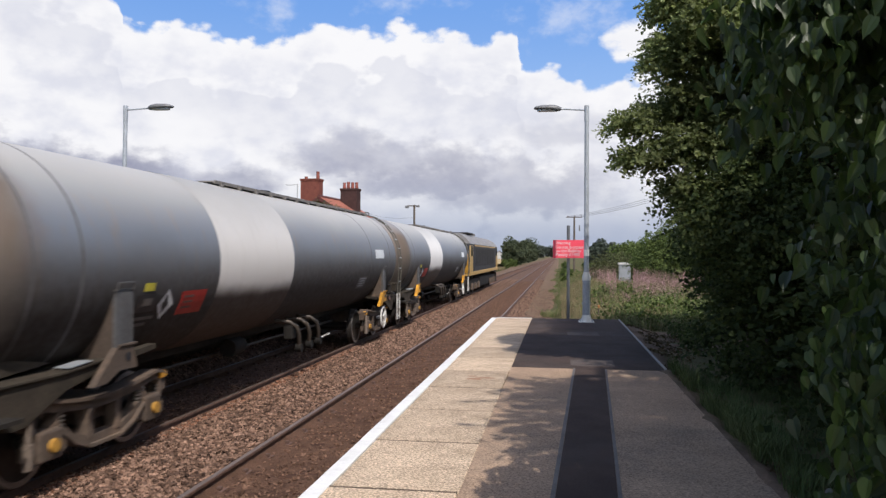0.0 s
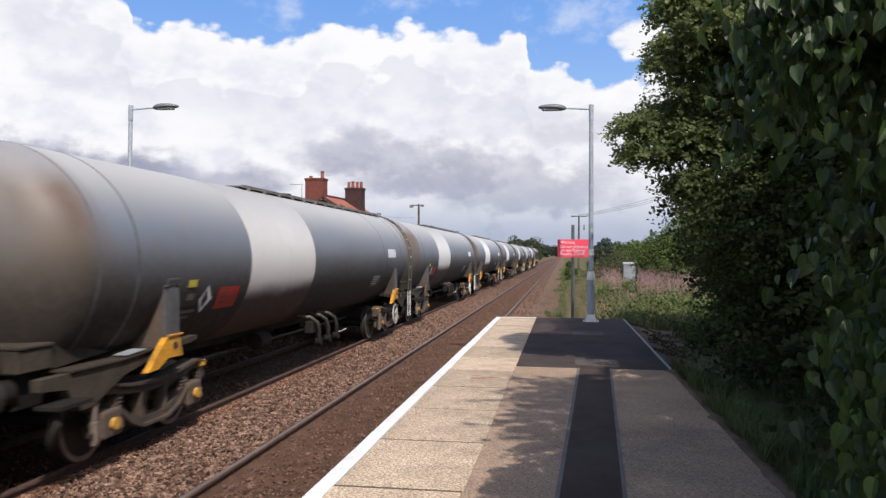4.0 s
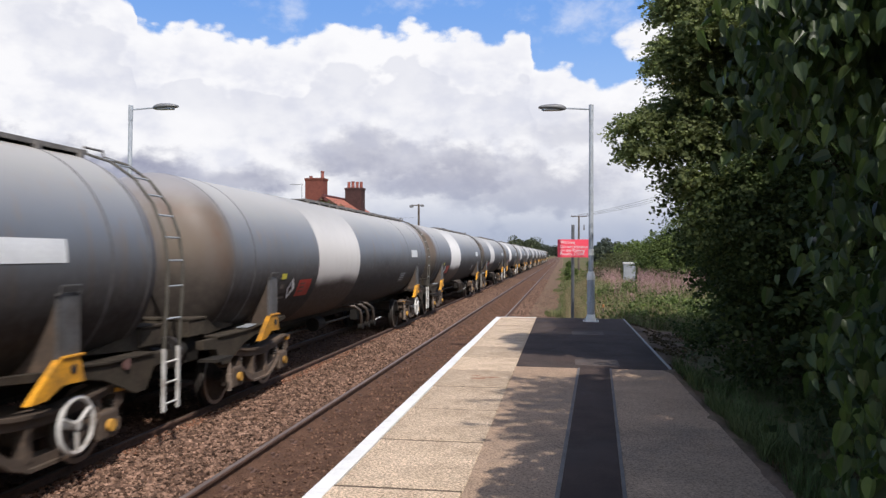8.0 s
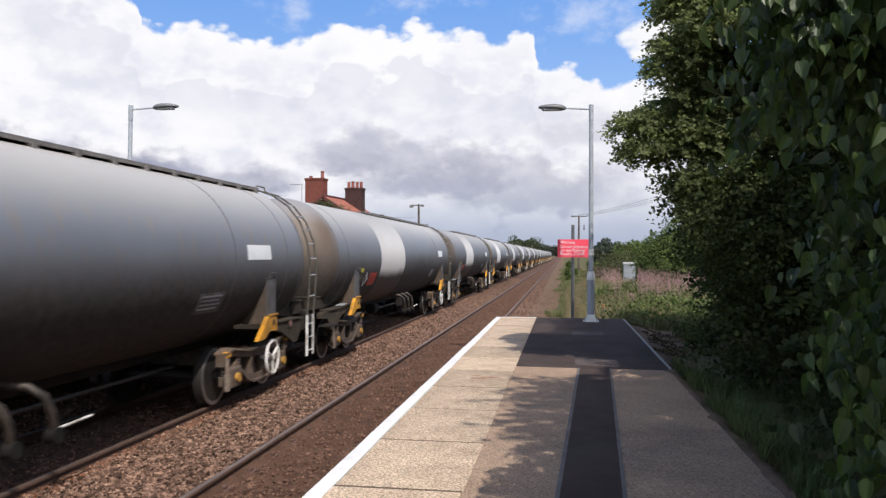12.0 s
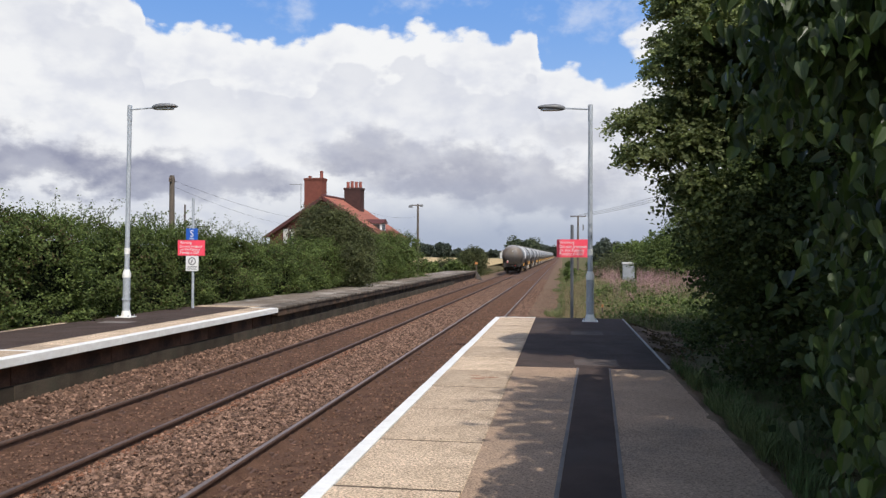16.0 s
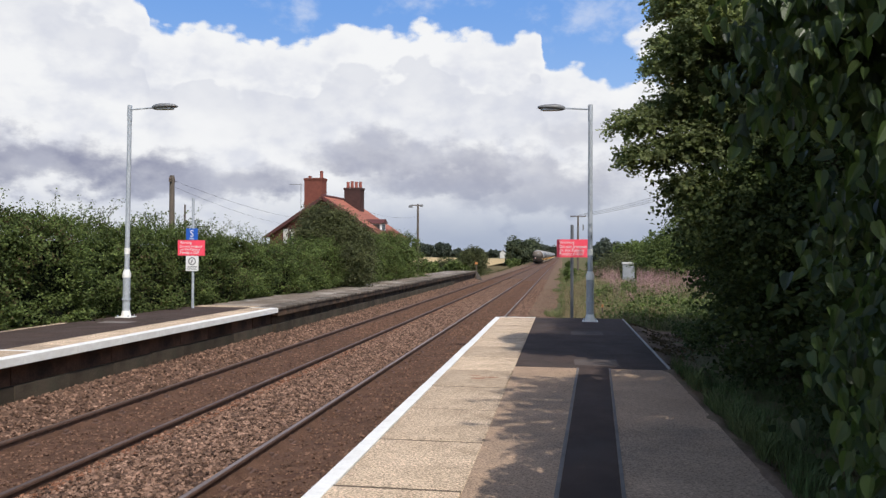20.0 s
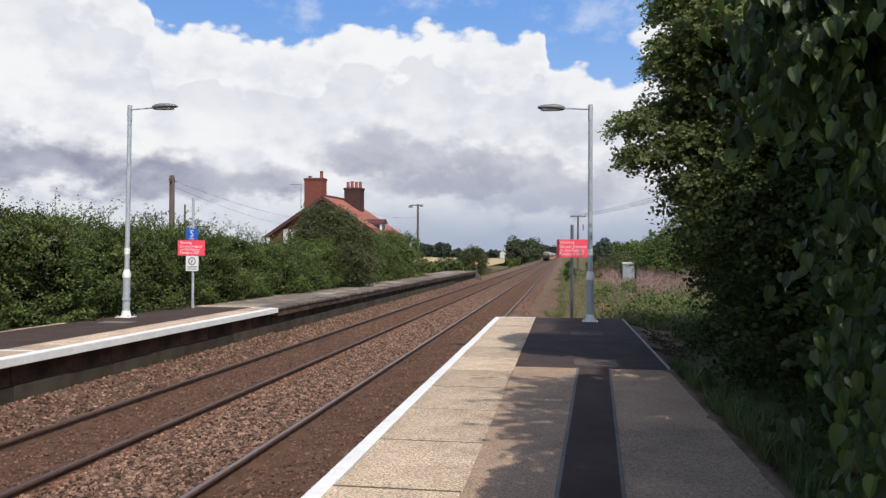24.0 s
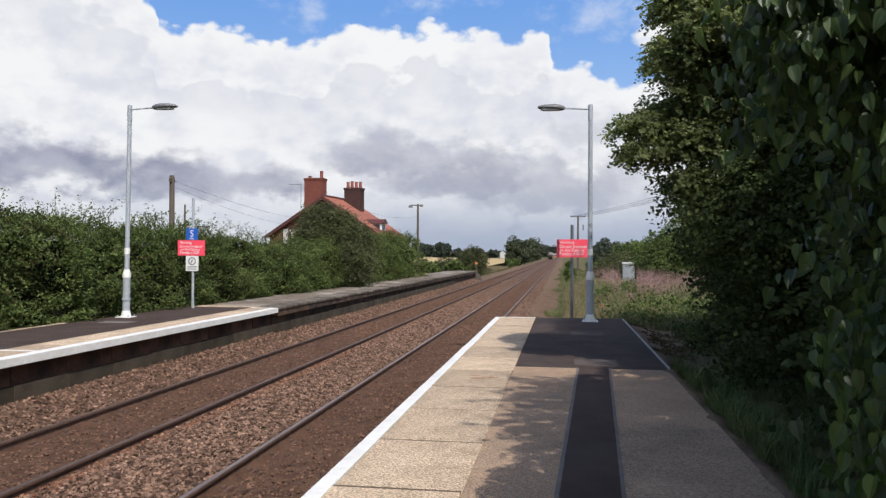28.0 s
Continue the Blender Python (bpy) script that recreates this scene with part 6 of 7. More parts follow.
# ---------------------------------------------------------------- train
def tank_material(name, top, grime=(0.032, 0.026, 0.022), line=-0.12, soft=0.45, ends=True, streak=(0.22, 0.155, 0.10)):
    """Painted tank: road grime thrown up over the lower part, brown rust stains round the ends, thin drips; a crown
    highlight is painted in.
    """
    m = bpy.data.materials.new(name)
    m.use_nodes = True
    t = m.node_tree
    L = t.links.new
    bsdf = t.nodes["Principled BSDF"]
    co = t.nodes.new("ShaderNodeTexCoord")
    sep = t.nodes.new("ShaderNodeSeparateXYZ")
    L(co.outputs["Object"], sep.inputs[0])
    oi = t.nodes.new("ShaderNodeObjectInfo")
    wv = t.nodes.new("ShaderNodeVectorMath")
    wv.operation = "MULTIPLY_ADD"
    wv.inputs[1].default_value = (1, 1, 1)
    L(co.outputs["Object"], wv.inputs[0])
    cm = t.nodes.new("ShaderNodeCombineXYZ")
    sc = t.nodes.new("ShaderNodeMath")
    sc.operation = "MULTIPLY"
    sc.inputs[1].default_value = 40
    L(oi.outputs["Random"], sc.inputs[0])
    L(sc.outputs[0], cm.inputs[0])
    L(cm.outputs[0], wv.inputs[2])

    def nz(scale, stretch, detail=5):
        mp = t.nodes.new("ShaderNodeMapping")
        mp.inputs["Scale"].default_value = stretch
        L(wv.outputs[0], mp.inputs["Vector"])
        n = nd(t, "ShaderNodeTexNoise", Scale=scale, Detail=detail, Roughness=0.6)
        L(mp.outputs[0], n.inputs["Vector"])
        return n.outputs["Fac"]

    def rng_(v, a, b, c=0.0, d=1.0):
        r = t.nodes.new("ShaderNodeMapRange")
        r.interpolation_type = "SMOOTHSTEP"
        for k, x in (("From Min", a), ("From Max", b), ("To Min", c), ("To Max", d)):
            r.inputs[k].default_value = x
        L(v, r.inputs["Value"])
        return r.outputs[0]

    def op(o, a, b, clamp=False):
        n = t.nodes.new("ShaderNodeMath")
        n.operation, n.use_clamp = o, clamp
        for i, v in enumerate((a, b)):
            if isinstance(v, (int, float)):
                n.inputs[i].default_value = v
            else:
                L(v, n.inputs[i])
        return n.outputs[0]

    def mix(f, a, b):
        n = t.nodes.new("ShaderNodeMix")
        n.data_type = "RGBA"
        L(f, n.inputs["Factor"])
        for k, v in (("A", a), ("B", b)):
            if isinstance(v, tuple):
                n.inputs[k].default_value = (*v, 1)
            else:
                L(v, n.inputs[k])
        return n.outputs["Result"]
    broad = nz(0.6, (1, 0.5, 1))
    fine = nz(9.0, (1, 1, 1), 4)
    drip = nz(5.0, (1, 1.0, 0.06), 4)
    col = mix(rng_(broad, 0.35, 0.65), top, tuple(x * (0.82 if ends else 0.94) for x in top))
    col = mix(rng_(drip, 0.52, 0.72, 0, 0.42 if ends else 0.28), col, streak)
    # dust on the crown, with the sky's highlight along it put into the colour
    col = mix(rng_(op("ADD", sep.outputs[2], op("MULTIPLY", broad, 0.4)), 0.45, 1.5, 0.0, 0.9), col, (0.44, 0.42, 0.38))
    if ends:
        # thick brown on the trailing end, a little on the leading one
        ay = op("MAXIMUM", op("MULTIPLY", sep.outputs[1], -1.0), op("SUBTRACT", sep.outputs[1], 0.75))
        e = rng_(op("ADD", ay, op("MULTIPLY", op("SUBTRACT", nz(0.9, (1, 1, 0.5)), 0.5), 0.9)), 7.75, 8.45, 0.0, 1.0)
        e = op("MULTIPLY", e, rng_(nz(1.5, (1, 1, 0.35)), 0.3, 0.65, 0.55, 1.0))
        e = op("MULTIPLY", e, rng_(sep.outputs[2], 0.75, 1.35, 1.0, 0.35))
        col = mix(e, col, mix(rng_(nz(1.1, (1, 1, 1)), 0.5, 0.68), (0.150, 0.120, 0.090), (0.150, 0.082, 0.050)))
        # rust thrown on the shoulders of the domed ends, paler towards their top
        r2 = op("ADD", op("MULTIPLY", sep.outputs[0], sep.outputs[0]), op("MULTIPLY", sep.outputs[2], sep.outputs[2]))
        r2 = op("ADD", r2, op("MULTIPLY", op("SUBTRACT", nz(1.3, (1, 1, 0.6)), 0.5), 0.9))
        dome = rng_(op("ABSOLUTE", sep.outputs[1], 0.0), 8.15, 8.3)
        ring = op("MULTIPLY", op("MULTIPLY", rng_(r2, 0.55, 1.15), rng_(r2, 1.75, 2.05, 1.0, 0.25)), dome)
        col = mix(op("MULTIPLY", ring, rng_(sep.outputs[2], -0.2, 1.2, 0.45, 0.8)), col, (0.108, 0.076, 0.056))
        col = mix(op("MULTIPLY", rng_(op("ADD", sep.outputs[2], op("MULTIPLY", op("SUBTRACT", broad, 0.5), 0.8)), 0.75, 1.25, 0.0, 0.75), dome), col, (0.27, 0.265, 0.27))
        # darker towards the lower side
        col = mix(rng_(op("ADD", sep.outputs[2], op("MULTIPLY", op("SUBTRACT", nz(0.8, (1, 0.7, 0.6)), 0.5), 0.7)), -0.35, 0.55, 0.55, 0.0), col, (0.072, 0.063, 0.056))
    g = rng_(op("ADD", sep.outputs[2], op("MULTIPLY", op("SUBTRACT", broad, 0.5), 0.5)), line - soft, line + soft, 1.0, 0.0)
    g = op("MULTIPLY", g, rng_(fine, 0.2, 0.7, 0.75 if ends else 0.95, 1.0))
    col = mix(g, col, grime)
    hs = t.nodes.new("ShaderNodeHueSaturation")
    L(rng_(oi.outputs["Random"], 0, 1, 0.82, 1.12), hs.inputs["Value"])
    L(col, hs.inputs["Color"])
    L(hs.outputs[0], bsdf.inputs["Base Color"])
    L(rng_(g, 0, 1, 0.5, 0.85), bsdf.inputs["Roughness"])
    bsdf.inputs["Specular IOR Level"].default_value = 0.35
    b = t.nodes.new("ShaderNodeBump")
    b.inputs["Strength"].default_value, b.inputs["Distance"].default_value = 0.25, 0.012
    L(nz(1.6, (1, 1, 1), 3), b.inputs["Height"])
    L(b.outputs[0], bsdf.inputs["Normal"])
    MATS[name] = m


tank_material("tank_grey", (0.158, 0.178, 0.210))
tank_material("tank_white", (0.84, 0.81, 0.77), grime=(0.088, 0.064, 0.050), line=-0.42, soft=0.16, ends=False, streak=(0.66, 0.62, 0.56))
mat("tank_seam", (0.128, 0.128, 0.132), (0.098, 0.092, 0.088), rough=0.85, scale=2, fine=20, bump=0.0, rand=0.1, stain=(0.06, 0.045, 0.035), stain_amt=0.7, stain_scale=1.0)
mat("saddle_grey", (0.098, 0.098, 0.102), (0.066, 0.064, 0.064), rough=0.6, scale=3, fine=25, bump=0.1, stain=(0.06, 0.048, 0.038), stain_amt=0.6, stain_scale=2)
mat("faded_red", (0.17, 0.085, 0.075), (0.13, 0.07, 0.06), rough=0.7, scale=3, fine=25, bump=0.0)
mat("chassis", (0.020, 0.018, 0.016), (0.013, 0.012, 0.011), rough=0.85, scale=3, fine=25, bump=0.3, dist=0.01, stain=(0.040, 0.033, 0.025), stain_amt=0.5, stain_scale=2.5, rand=0.2, spec=0.2)
mat("dusty_beam", (0.062, 0.052, 0.039), (0.040, 0.033, 0.026), rough=0.9, scale=3, fine=25, bump=0.2, dist=0.008, stain=(0.075, 0.058, 0.044), stain_amt=0.5, stain_scale=2.5, rand=0.2, spec=0.2)
mat("bogie_frame", (0.096, 0.069, 0.051), (0.050, 0.037, 0.028), rough=0.85, scale=3, fine=25, bump=0.3, dist=0.01, stain=(0.17, 0.115, 0.078), stain_amt=0.7, stain_scale=3, rand=0.25)
mat("damper_grey", (0.20, 0.155, 0.120), (0.12, 0.092, 0.072), rough=0.8, scale=4, fine=30, bump=0.1, rand=0.2)
mat("wheel_steel", (0.045, 0.038, 0.034), (0.03, 0.026, 0.023), rough=0.6, metal=0.4, scale=4, fine=30, bump=0.1)
mat("wheel_rim", (0.35, 0.34, 0.33), (0.25, 0.24, 0.23), rough=0.4, metal=0.8, scale=4, fine=30, bump=0.0)
mat("yellow_paint", (0.66, 0.31, 0.02), (0.50, 0.23, 0.02), rough=0.55, scale=4, fine=25, bump=0.1, stain=(0.12, 0.075, 0.03), stain_amt=0.8, stain_scale=3, rand=0.3)
mat("worn_yellow", (0.46, 0.24, 0.035), (0.30, 0.16, 0.035), rough=0.7, scale=5, fine=25, bump=0.1, stain=(0.10, 0.07, 0.04), stain_amt=0.9, stain_scale=5, rand=0.35)
mat("handwheel_white", (0.62, 0.61, 0.58), (0.48, 0.46, 0.43), rough=0.6, scale=4, fine=25, bump=0.05, rand=0.3, stain=(0.2, 0.16, 0.12), stain_amt=0.6, stain_scale=4, grain=0.08)
mat("label_white", (0.72, 0.74, 0.75), (0.64, 0.66, 0.68), rough=0.5, scale=3, fine=25, bump=0.0, rand=0.1, grain=0.08)
mat("label_red", (0.42, 0.025, 0.018), (0.34, 0.022, 0.016), rough=0.5, scale=3, fine=25, bump=0.0, rand=0.12, grain=0.08)
mat("label_black", (0.022, 0.022, 0.024), (0.016, 0.016, 0.018), rough=0.5, scale=3, fine=25, bump=0.0, rand=0.1, grain=0.08)
mat("label_yellow", (0.62, 0.55, 0.06), (0.5, 0.44, 0.05), rough=0.5, scale=3, fine=25, bump=0.0, rand=0.15, grain=0.08)
mat("rubbed_pipe", (0.075, 0.062, 0.052), (0.045, 0.038, 0.033), rough=0.6, metal=0.3, scale=4, fine=25, bump=0.1)
mat("scuffed_pipe", (0.082, 0.064, 0.050), (0.036, 0.029, 0.024), rough=0.55, metal=0.3, scale=4, fine=25, bump=0.1)
mat("walkway_steel", (0.23, 0.215, 0.20), (0.15, 0.14, 0.13), rough=0.75, metal=0.3, scale=4, fine=25, bump=0.1)
mat("ladder_dark", (0.085, 0.078, 0.062), (0.06, 0.056, 0.046), rough=0.75, scale=4, fine=25, bump=0.1)
mat("loco_blue", (0.036, 0.037, 0.042), (0.026, 0.026, 0.029), spec=0.2, rough=0.6, scale=3, fine=25, bump=0.05, rand=0.0)
mat("loco_roof", (0.27, 0.26, 0.25), (0.20, 0.19, 0.185), rough=0.7, scale=3, fine=25, bump=0.1, rand=0.0)
mat("loco_yellow", (0.46, 0.25, 0.03), (0.38, 0.20, 0.025), rough=0.45, scale=3, fine=25, bump=0.05, rand=0.0)
mat("loco_gold", (0.52, 0.32, 0.09), (0.42, 0.26, 0.08), rough=0.45, scale=3, fine=25, bump=0.05, rand=0.0)
mat("loco_grille", (0.035, 0.032, 0.030), (0.022, 0.020, 0.019), spec=0.2, rough=0.7, scale=3, fine=25, bump=0.4, dist=0.02, stretch=(1, 1, 8), rand=0.0)
mat("lamp_red", (0.55, 0.03, 0.02), (0.45, 0.025, 0.02), rough=0.3, scale=3, fine=25, bump=0.0, rand=0.0)

TR, TZ, BOG = 1.38, 2.29, 6.65           # tank radius, height of its axis, bogie centres


def on_tank(z, out=0.004):
    """Half width of the tank at height z."""
    return math.sqrt(max(0.01, (TR + out) ** 2 - (z - TZ) ** 2))


def plate(parent, name, y0, y1, z0, z1, material, label="", side=1, out=0.006, n=4):
    """A thin plate that follows the tank's curve."""
    bm = bmesh.new()
    rows = []
    for k in range(n + 1):
        z = z0 + (z1 - z0) * k / n
        rows.append([bm.verts.new((side * on_tank(z, o), y, z - TZ)) for o in (out, 0.0) for y in (y0, y1)])
    for a, b in zip(rows, rows[1:]):
        for i, j in ((0, 1), (1, 3), (3, 2), (2, 0)):
            bm.faces.new((a[i], a[j], b[j], b[i]))
    bm.faces.new((rows[0][0], rows[0][2], rows[0][3], rows[0][1]))
    bm.faces.new((rows[-1][0], rows[-1][1], rows[-1][3], rows[-1][2]))
    bmesh.ops.recalc_face_normals(bm, faces=bm.faces[:])
    return part(name, bm, material, parent, label)


def turn_x(profile, s, n=32, cz=0.46):
    """A ring about an axle. profile: (x, radius)."""
    bm = bmesh.new()
    rings = [[bm.verts.new((s * x, r * math.cos(2 * math.pi * k / n), cz + r * math.sin(2 * math.pi * k / n))) for k in range(n)] for x, r in profile]
    for a, b in zip(rings, rings[1:]):
        for k in range(n):
            bm.faces.new((a[k], a[(k + 1) % n], b[(k + 1) % n], b[k]))
    bmesh.ops.recalc_face_normals(bm, faces=bm.faces[:])
    return bm


def bogie(w, yc):
    b = part("bogie", box(-1.0, 1.0, yc - 0.28, yc + 0.28, 0.50, 0.80, 0.03), MATS["bogie_frame"], w, "cast steel bogie with yellow axle caps", kind="")
    prof = [(-1.34, 0.66), (-1.34, 0.86), (-1.08, 0.92), (-0.55, 0.84), (0.0, 0.80), (0.55, 0.84), (1.08, 0.92), (1.34, 0.86), (1.34, 0.66), (1.18, 0.62), (0.86, 0.58),
            (0.58, 0.38), (0.30, 0.28), (-0.30, 0.28), (-0.58, 0.38), (-0.86, 0.58), (-1.18, 0.62)]
    frame_me = cap_me = box_me = spr_me = wheel_me = rim_me = blk_me = None
    for s in (1, -1):
        m = pose(0, yc, 0) if s > 0 else pose(0, yc, 0, 0, 0, 180)
        if frame_me is None:
            # open truss: upper chord, lower chord, two columns and the end horns
            bm = bmesh.new()
            for a, c in zip(prof[1:8], prof[2:8]):
                prism([(a[0], a[1] - 0.12), (c[0], c[1] - 0.12), (c[0], c[1]), (a[0], a[1])], 1.0, 1.15, bm)
                prism([(a[0], a[1] - 0.025), (c[0], c[1] - 0.025), (c[0], c[1] + 0.012), (a[0], a[1] + 0.012)], 0.97, 1.20, bm)
            for a, c in zip(prof[10:16], prof[11:16]):
                prism([(a[0], a[1] + 0.11), (c[0], c[1] + 0.11), (c[0], c[1]), (a[0], a[1])], 1.0, 1.14, bm)
                prism([(a[0], a[1] + 0.022), (c[0], c[1] + 0.022), (c[0], c[1] - 0.014), (a[0], a[1] - 0.014)], 0.97, 1.19, bm)
            for q in (-1, 1):
                prism([(q * 0.86, 0.58), (q * 0.98, 0.60), (q * 0.72, 0.86), (q * 0.60, 0.86)][::q], 1.0, 1.13, bm)
                prism([(q * 0.22, 0.36), (q * 0.32, 0.36), (q * 0.32, 0.80), (q * 0.22, 0.80)][::q], 1.0, 1.15, bm)
                prism([(q * 1.20, 0.60), (q * 1.34, 0.66), (q * 1.34, 0.86), (q * 1.20, 0.89)][::q], 1.0, 1.16, bm)
            sf = part("side_frame", bm, MATS["bogie_frame"], b, at=m)
            frame_me = sf
        else:
            again(frame_me, m)
        for ay in (-1.0, 1.0):
            mm = pose(0, yc, 0) @ pose(0, ay, 0) if s > 0 else pose(0, yc, 0) @ pose(0, ay, 0, 0, 0, 180)
            if cap_me is None:
                bm = box(0.99, 1.20, -0.19, 0.19, 0.30, 0.62, 0.03)
                box(1.02, 1.16, -0.30, -0.19, 0.34, 0.50, 0.02, bm)
                box(1.02, 1.16, 0.19, 0.30, 0.34, 0.50, 0.02, bm)
                box_me = part("axle_box", bm, MATS["bogie_frame"], b, at=mm)
                bm = disc_x(1.19, 1.25, 0, 0.46, 0.07, 18)
                cap_me = part("axle_cap", bm, MATS["worn_yellow"], b, "yellow axle cap", smooth=40, at=mm)
                coil = [(0.49, 0.0)]
                for k in range(5):
                    coil += [(0.50 + 0.045 * k, 0.05), (0.512 + 0.045 * k, 0.066), (0.524 + 0.045 * k, 0.066), (0.536 + 0.045 * k, 0.05)]
                spr_me = part("spring", turn_z(coil + [(0.73, 0.0)], 10, None, 1.09, -0.24), MATS["rubbed_pipe"], b, "worn coil spring", at=mm)
                spr2_me = part("spring", turn_z(coil + [(0.73, 0.0)], 10, None, 1.09, 0.24), MATS["rubbed_pipe"], b, "worn coil spring", at=mm)
                dmp_me = part("damper", turn_z([(0.30, 0.0), (0.30, 0.05), (0.55, 0.05), (0.56, 0.036), (0.80, 0.036), (0.80, 0.0)], 10, None, 1.20, -0.37), MATS["damper_grey"], b, "pale dusty damper", smooth=40, at=mm)
                bm = box(1.10, 1.20, -0.33, -0.20, 0.80, 0.89, 0.015)
                blk_me = part("spring_cap", bm, MATS["yellow_paint"], b, "dirty yellow block", at=pose(0, yc, 0) @ pose(0, -1.0, 0))
            else:
                again(cap_me, mm)
                again(box_me, mm)
                again(spr_me, mm)
                again(spr2_me, mm)
                if ay * s < 0:
                    again(dmp_me, mm)
                if ay * s < 0:
                    again(blk_me, mm)
                else:
                    again(blk_me, pose(0, yc, 0) @ pose(0, ay + (0.52 if s > 0 else -0.52), 0, 0, 0, 0 if s > 0 else 180))
    for ay in (-1.0, 1.0):
        if wheel_me is None:
            bm = tube((-0.98, 0, 0.46), (0.98, 0, 0.46), 0.08, n=12)
            for s in (-1, 1):
                tube((s * 0.69, 0, 0.46), (s * 0.735, 0, 0.46), 0.485, n=32, bm=bm)
                tube((s * 0.735, 0, 0.46), (s * 0.82, 0, 0.46), 0.46, 0.452, n=32, bm=bm)
            wheel_me = part("wheelset", bm, MATS["wheel_steel"], b, smooth=40, at=pose(0, yc + ay, 0))
            rim_me = [part("wheel_rim", turn_x([(0.81, 0.447), (0.828, 0.447), (0.828, 0.39), (0.81, 0.385)], s), MATS["wheel_rim"], b, "worn bright rim", smooth=40, at=pose(0, yc + ay, 0)) for s in (-1, 1)]
        else:
            again(wheel_me, pose(0, yc + ay, 0))
            for o in rim_me:
                again(o, pose(0, yc + ay, 0))
    for k, yy in enumerate((-0.42, 0.42)):
        part("brake_shoe", box(-0.8, 0.8, yc + yy - 0.06, yc + yy + 0.06, 0.30, 0.44, 0.02), MATS["rubbed_pipe"], b)
    return b


def handwheel(w, side, yc):
    bm = bmesh.new()
    n = 36
    R, r = 0.285, 0.028
    pts = [(side * 1.30, yc + R * math.cos(2 * math.pi * i / n), 0.62 + R * math.sin(2 * math.pi * i / n)) for i in range(n + 1)]
    pipe(pts, r, 6, bm)
    for a in (35, 155, 275):
        tube((side * 1.30, yc, 0.62), (side * 1.30, yc + R * math.cos(radians(a)), 0.62 + R * math.sin(radians(a))), 0.024, n=6, bm=bm)
    tube((side * 1.10, yc, 0.62), (side * 1.33, yc, 0.62), 0.05, n=10, bm=bm)
    return part("handwheel", bm, MATS["handwheel_white"], w, "white handbrake wheel", smooth=50)


def wagon():
    w = tagged(empty("tank_wagon"), "grey bogie oil tank wagon with a white band and grimy underside", "tank wagon", "oil tank wagons")
    # barrel, drawn about its own axis
    at = pose(0, 0, TZ)
    prof = []
    for k in range(9):
        a = math.pi / 2 * k / 8
        prof.append((-8.24 - 0.68 * math.cos(a), TR * math.sin(a) ** 0.9))
    prof += [(-8.2, TR), (-7.9, TR), (7.9, TR), (8.2, TR)]
    for k in range(8, -1, -1):
        a = math.pi / 2 * k / 8
        prof.append((8.24 + 0.68 * math.cos(a), TR * math.sin(a) ** 0.9))
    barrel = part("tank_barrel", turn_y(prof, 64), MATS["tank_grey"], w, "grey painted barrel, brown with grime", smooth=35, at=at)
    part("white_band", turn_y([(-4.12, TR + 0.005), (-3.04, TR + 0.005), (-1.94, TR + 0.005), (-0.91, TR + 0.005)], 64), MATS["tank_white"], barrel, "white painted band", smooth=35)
    for y in (-8.2, -7.42, 5.2, 7.42, 8.2):
        part("weld_ring", turn_y([(y - 0.03, TR - 0.003), (y - 0.012, TR + 0.0025), (y + 0.012, TR + 0.0025), (y + 0.03, TR - 0.003)], 64), MATS["tank_seam"], barrel, "weld seam, darker with grime", smooth=35)
    # labels on both sides
    for s in (1, -1):
        plate(barrel, "red_placard", -5.15 * 1, -4.45, 1.60, 1.92, MATS["label_red"], "red hazard placard", s)
        for k in range(3):
            plate(barrel, "bar", -5.08, -4.80, 1.83 - 0.075 * k, 1.86 - 0.075 * k, MATS["faded_red"], "", s, 0.009, 1)
        bm = bmesh.new()
        zc, yc, h = 1.77, -5.55, 0.20
        vs = [bm.verts.new((s * on_tank(zc + dz, 0.010), yc + dy, zc + dz - TZ)) for dy, dz in ((0, -h), (h, 0), (0, h), (-h, 0))]
        bm.faces.new(vs)
        part("hazard_diamond", bm, MATS["label_white"], barrel, "pale hazard diamond")
        plate(barrel, "bar", -5.60, -5.50, 1.74, 1.80, MATS["label_black"], "", s, 0.014, 1)
        dp = plate(barrel, "data_panel", -6.25, -5.80, 1.70, 1.92, MATS["label_black"], "black data panel", s)
        plate(barrel, "bar", -6.12, -5.92, 1.78, 1.87, MATS["patch_grey"], "", s, 0.009, 1)
        plate(barrel, "bar", -6.35, -5.75, 1.60, 1.64, MATS["patch_grey"], "", s, 0.009, 1)
        plate(barrel, "bar", -6.35, -5.85, 1.52, 1.56, MATS["patch_grey"], "", s, 0.009, 1)
        plate(barrel, "yellow_label", -6.15, -5.92, 1.96, 2.06, MATS["label_yellow"], "small yellow label", s)
        plate(barrel, "white_label", 5.65, 6.62, 2.32, 2.56, MATS["label_white"], "blank white label", s)
        plate(barrel, "info_panel", 4.2, 5.0, 1.55, 1.85, MATS["tank_seam"], "grimy information panel", s)
        for k in range(4):
            plate(barrel, "bar", 4.27, 4.9 - 0.06 * (k % 2), 1.785 - 0.06 * k, 1.81 - 0.06 * k, MATS["cabinet_grey"], "", s, 0.010, 1)
    # walkway along the crown
    wk = part("walkway", box(-0.42, 0.42, -2.3, 8.35, 3.668, 3.69), MATS["walkway_steel"], w, "steel mesh walkway")
    for s in (-1, 1):
        part("toe_board", box(s * 0.42 - 0.015, s * 0.42 + 0.015, -2.3, 8.35, 3.645, 3.70), MATS["walkway_steel"], wk)
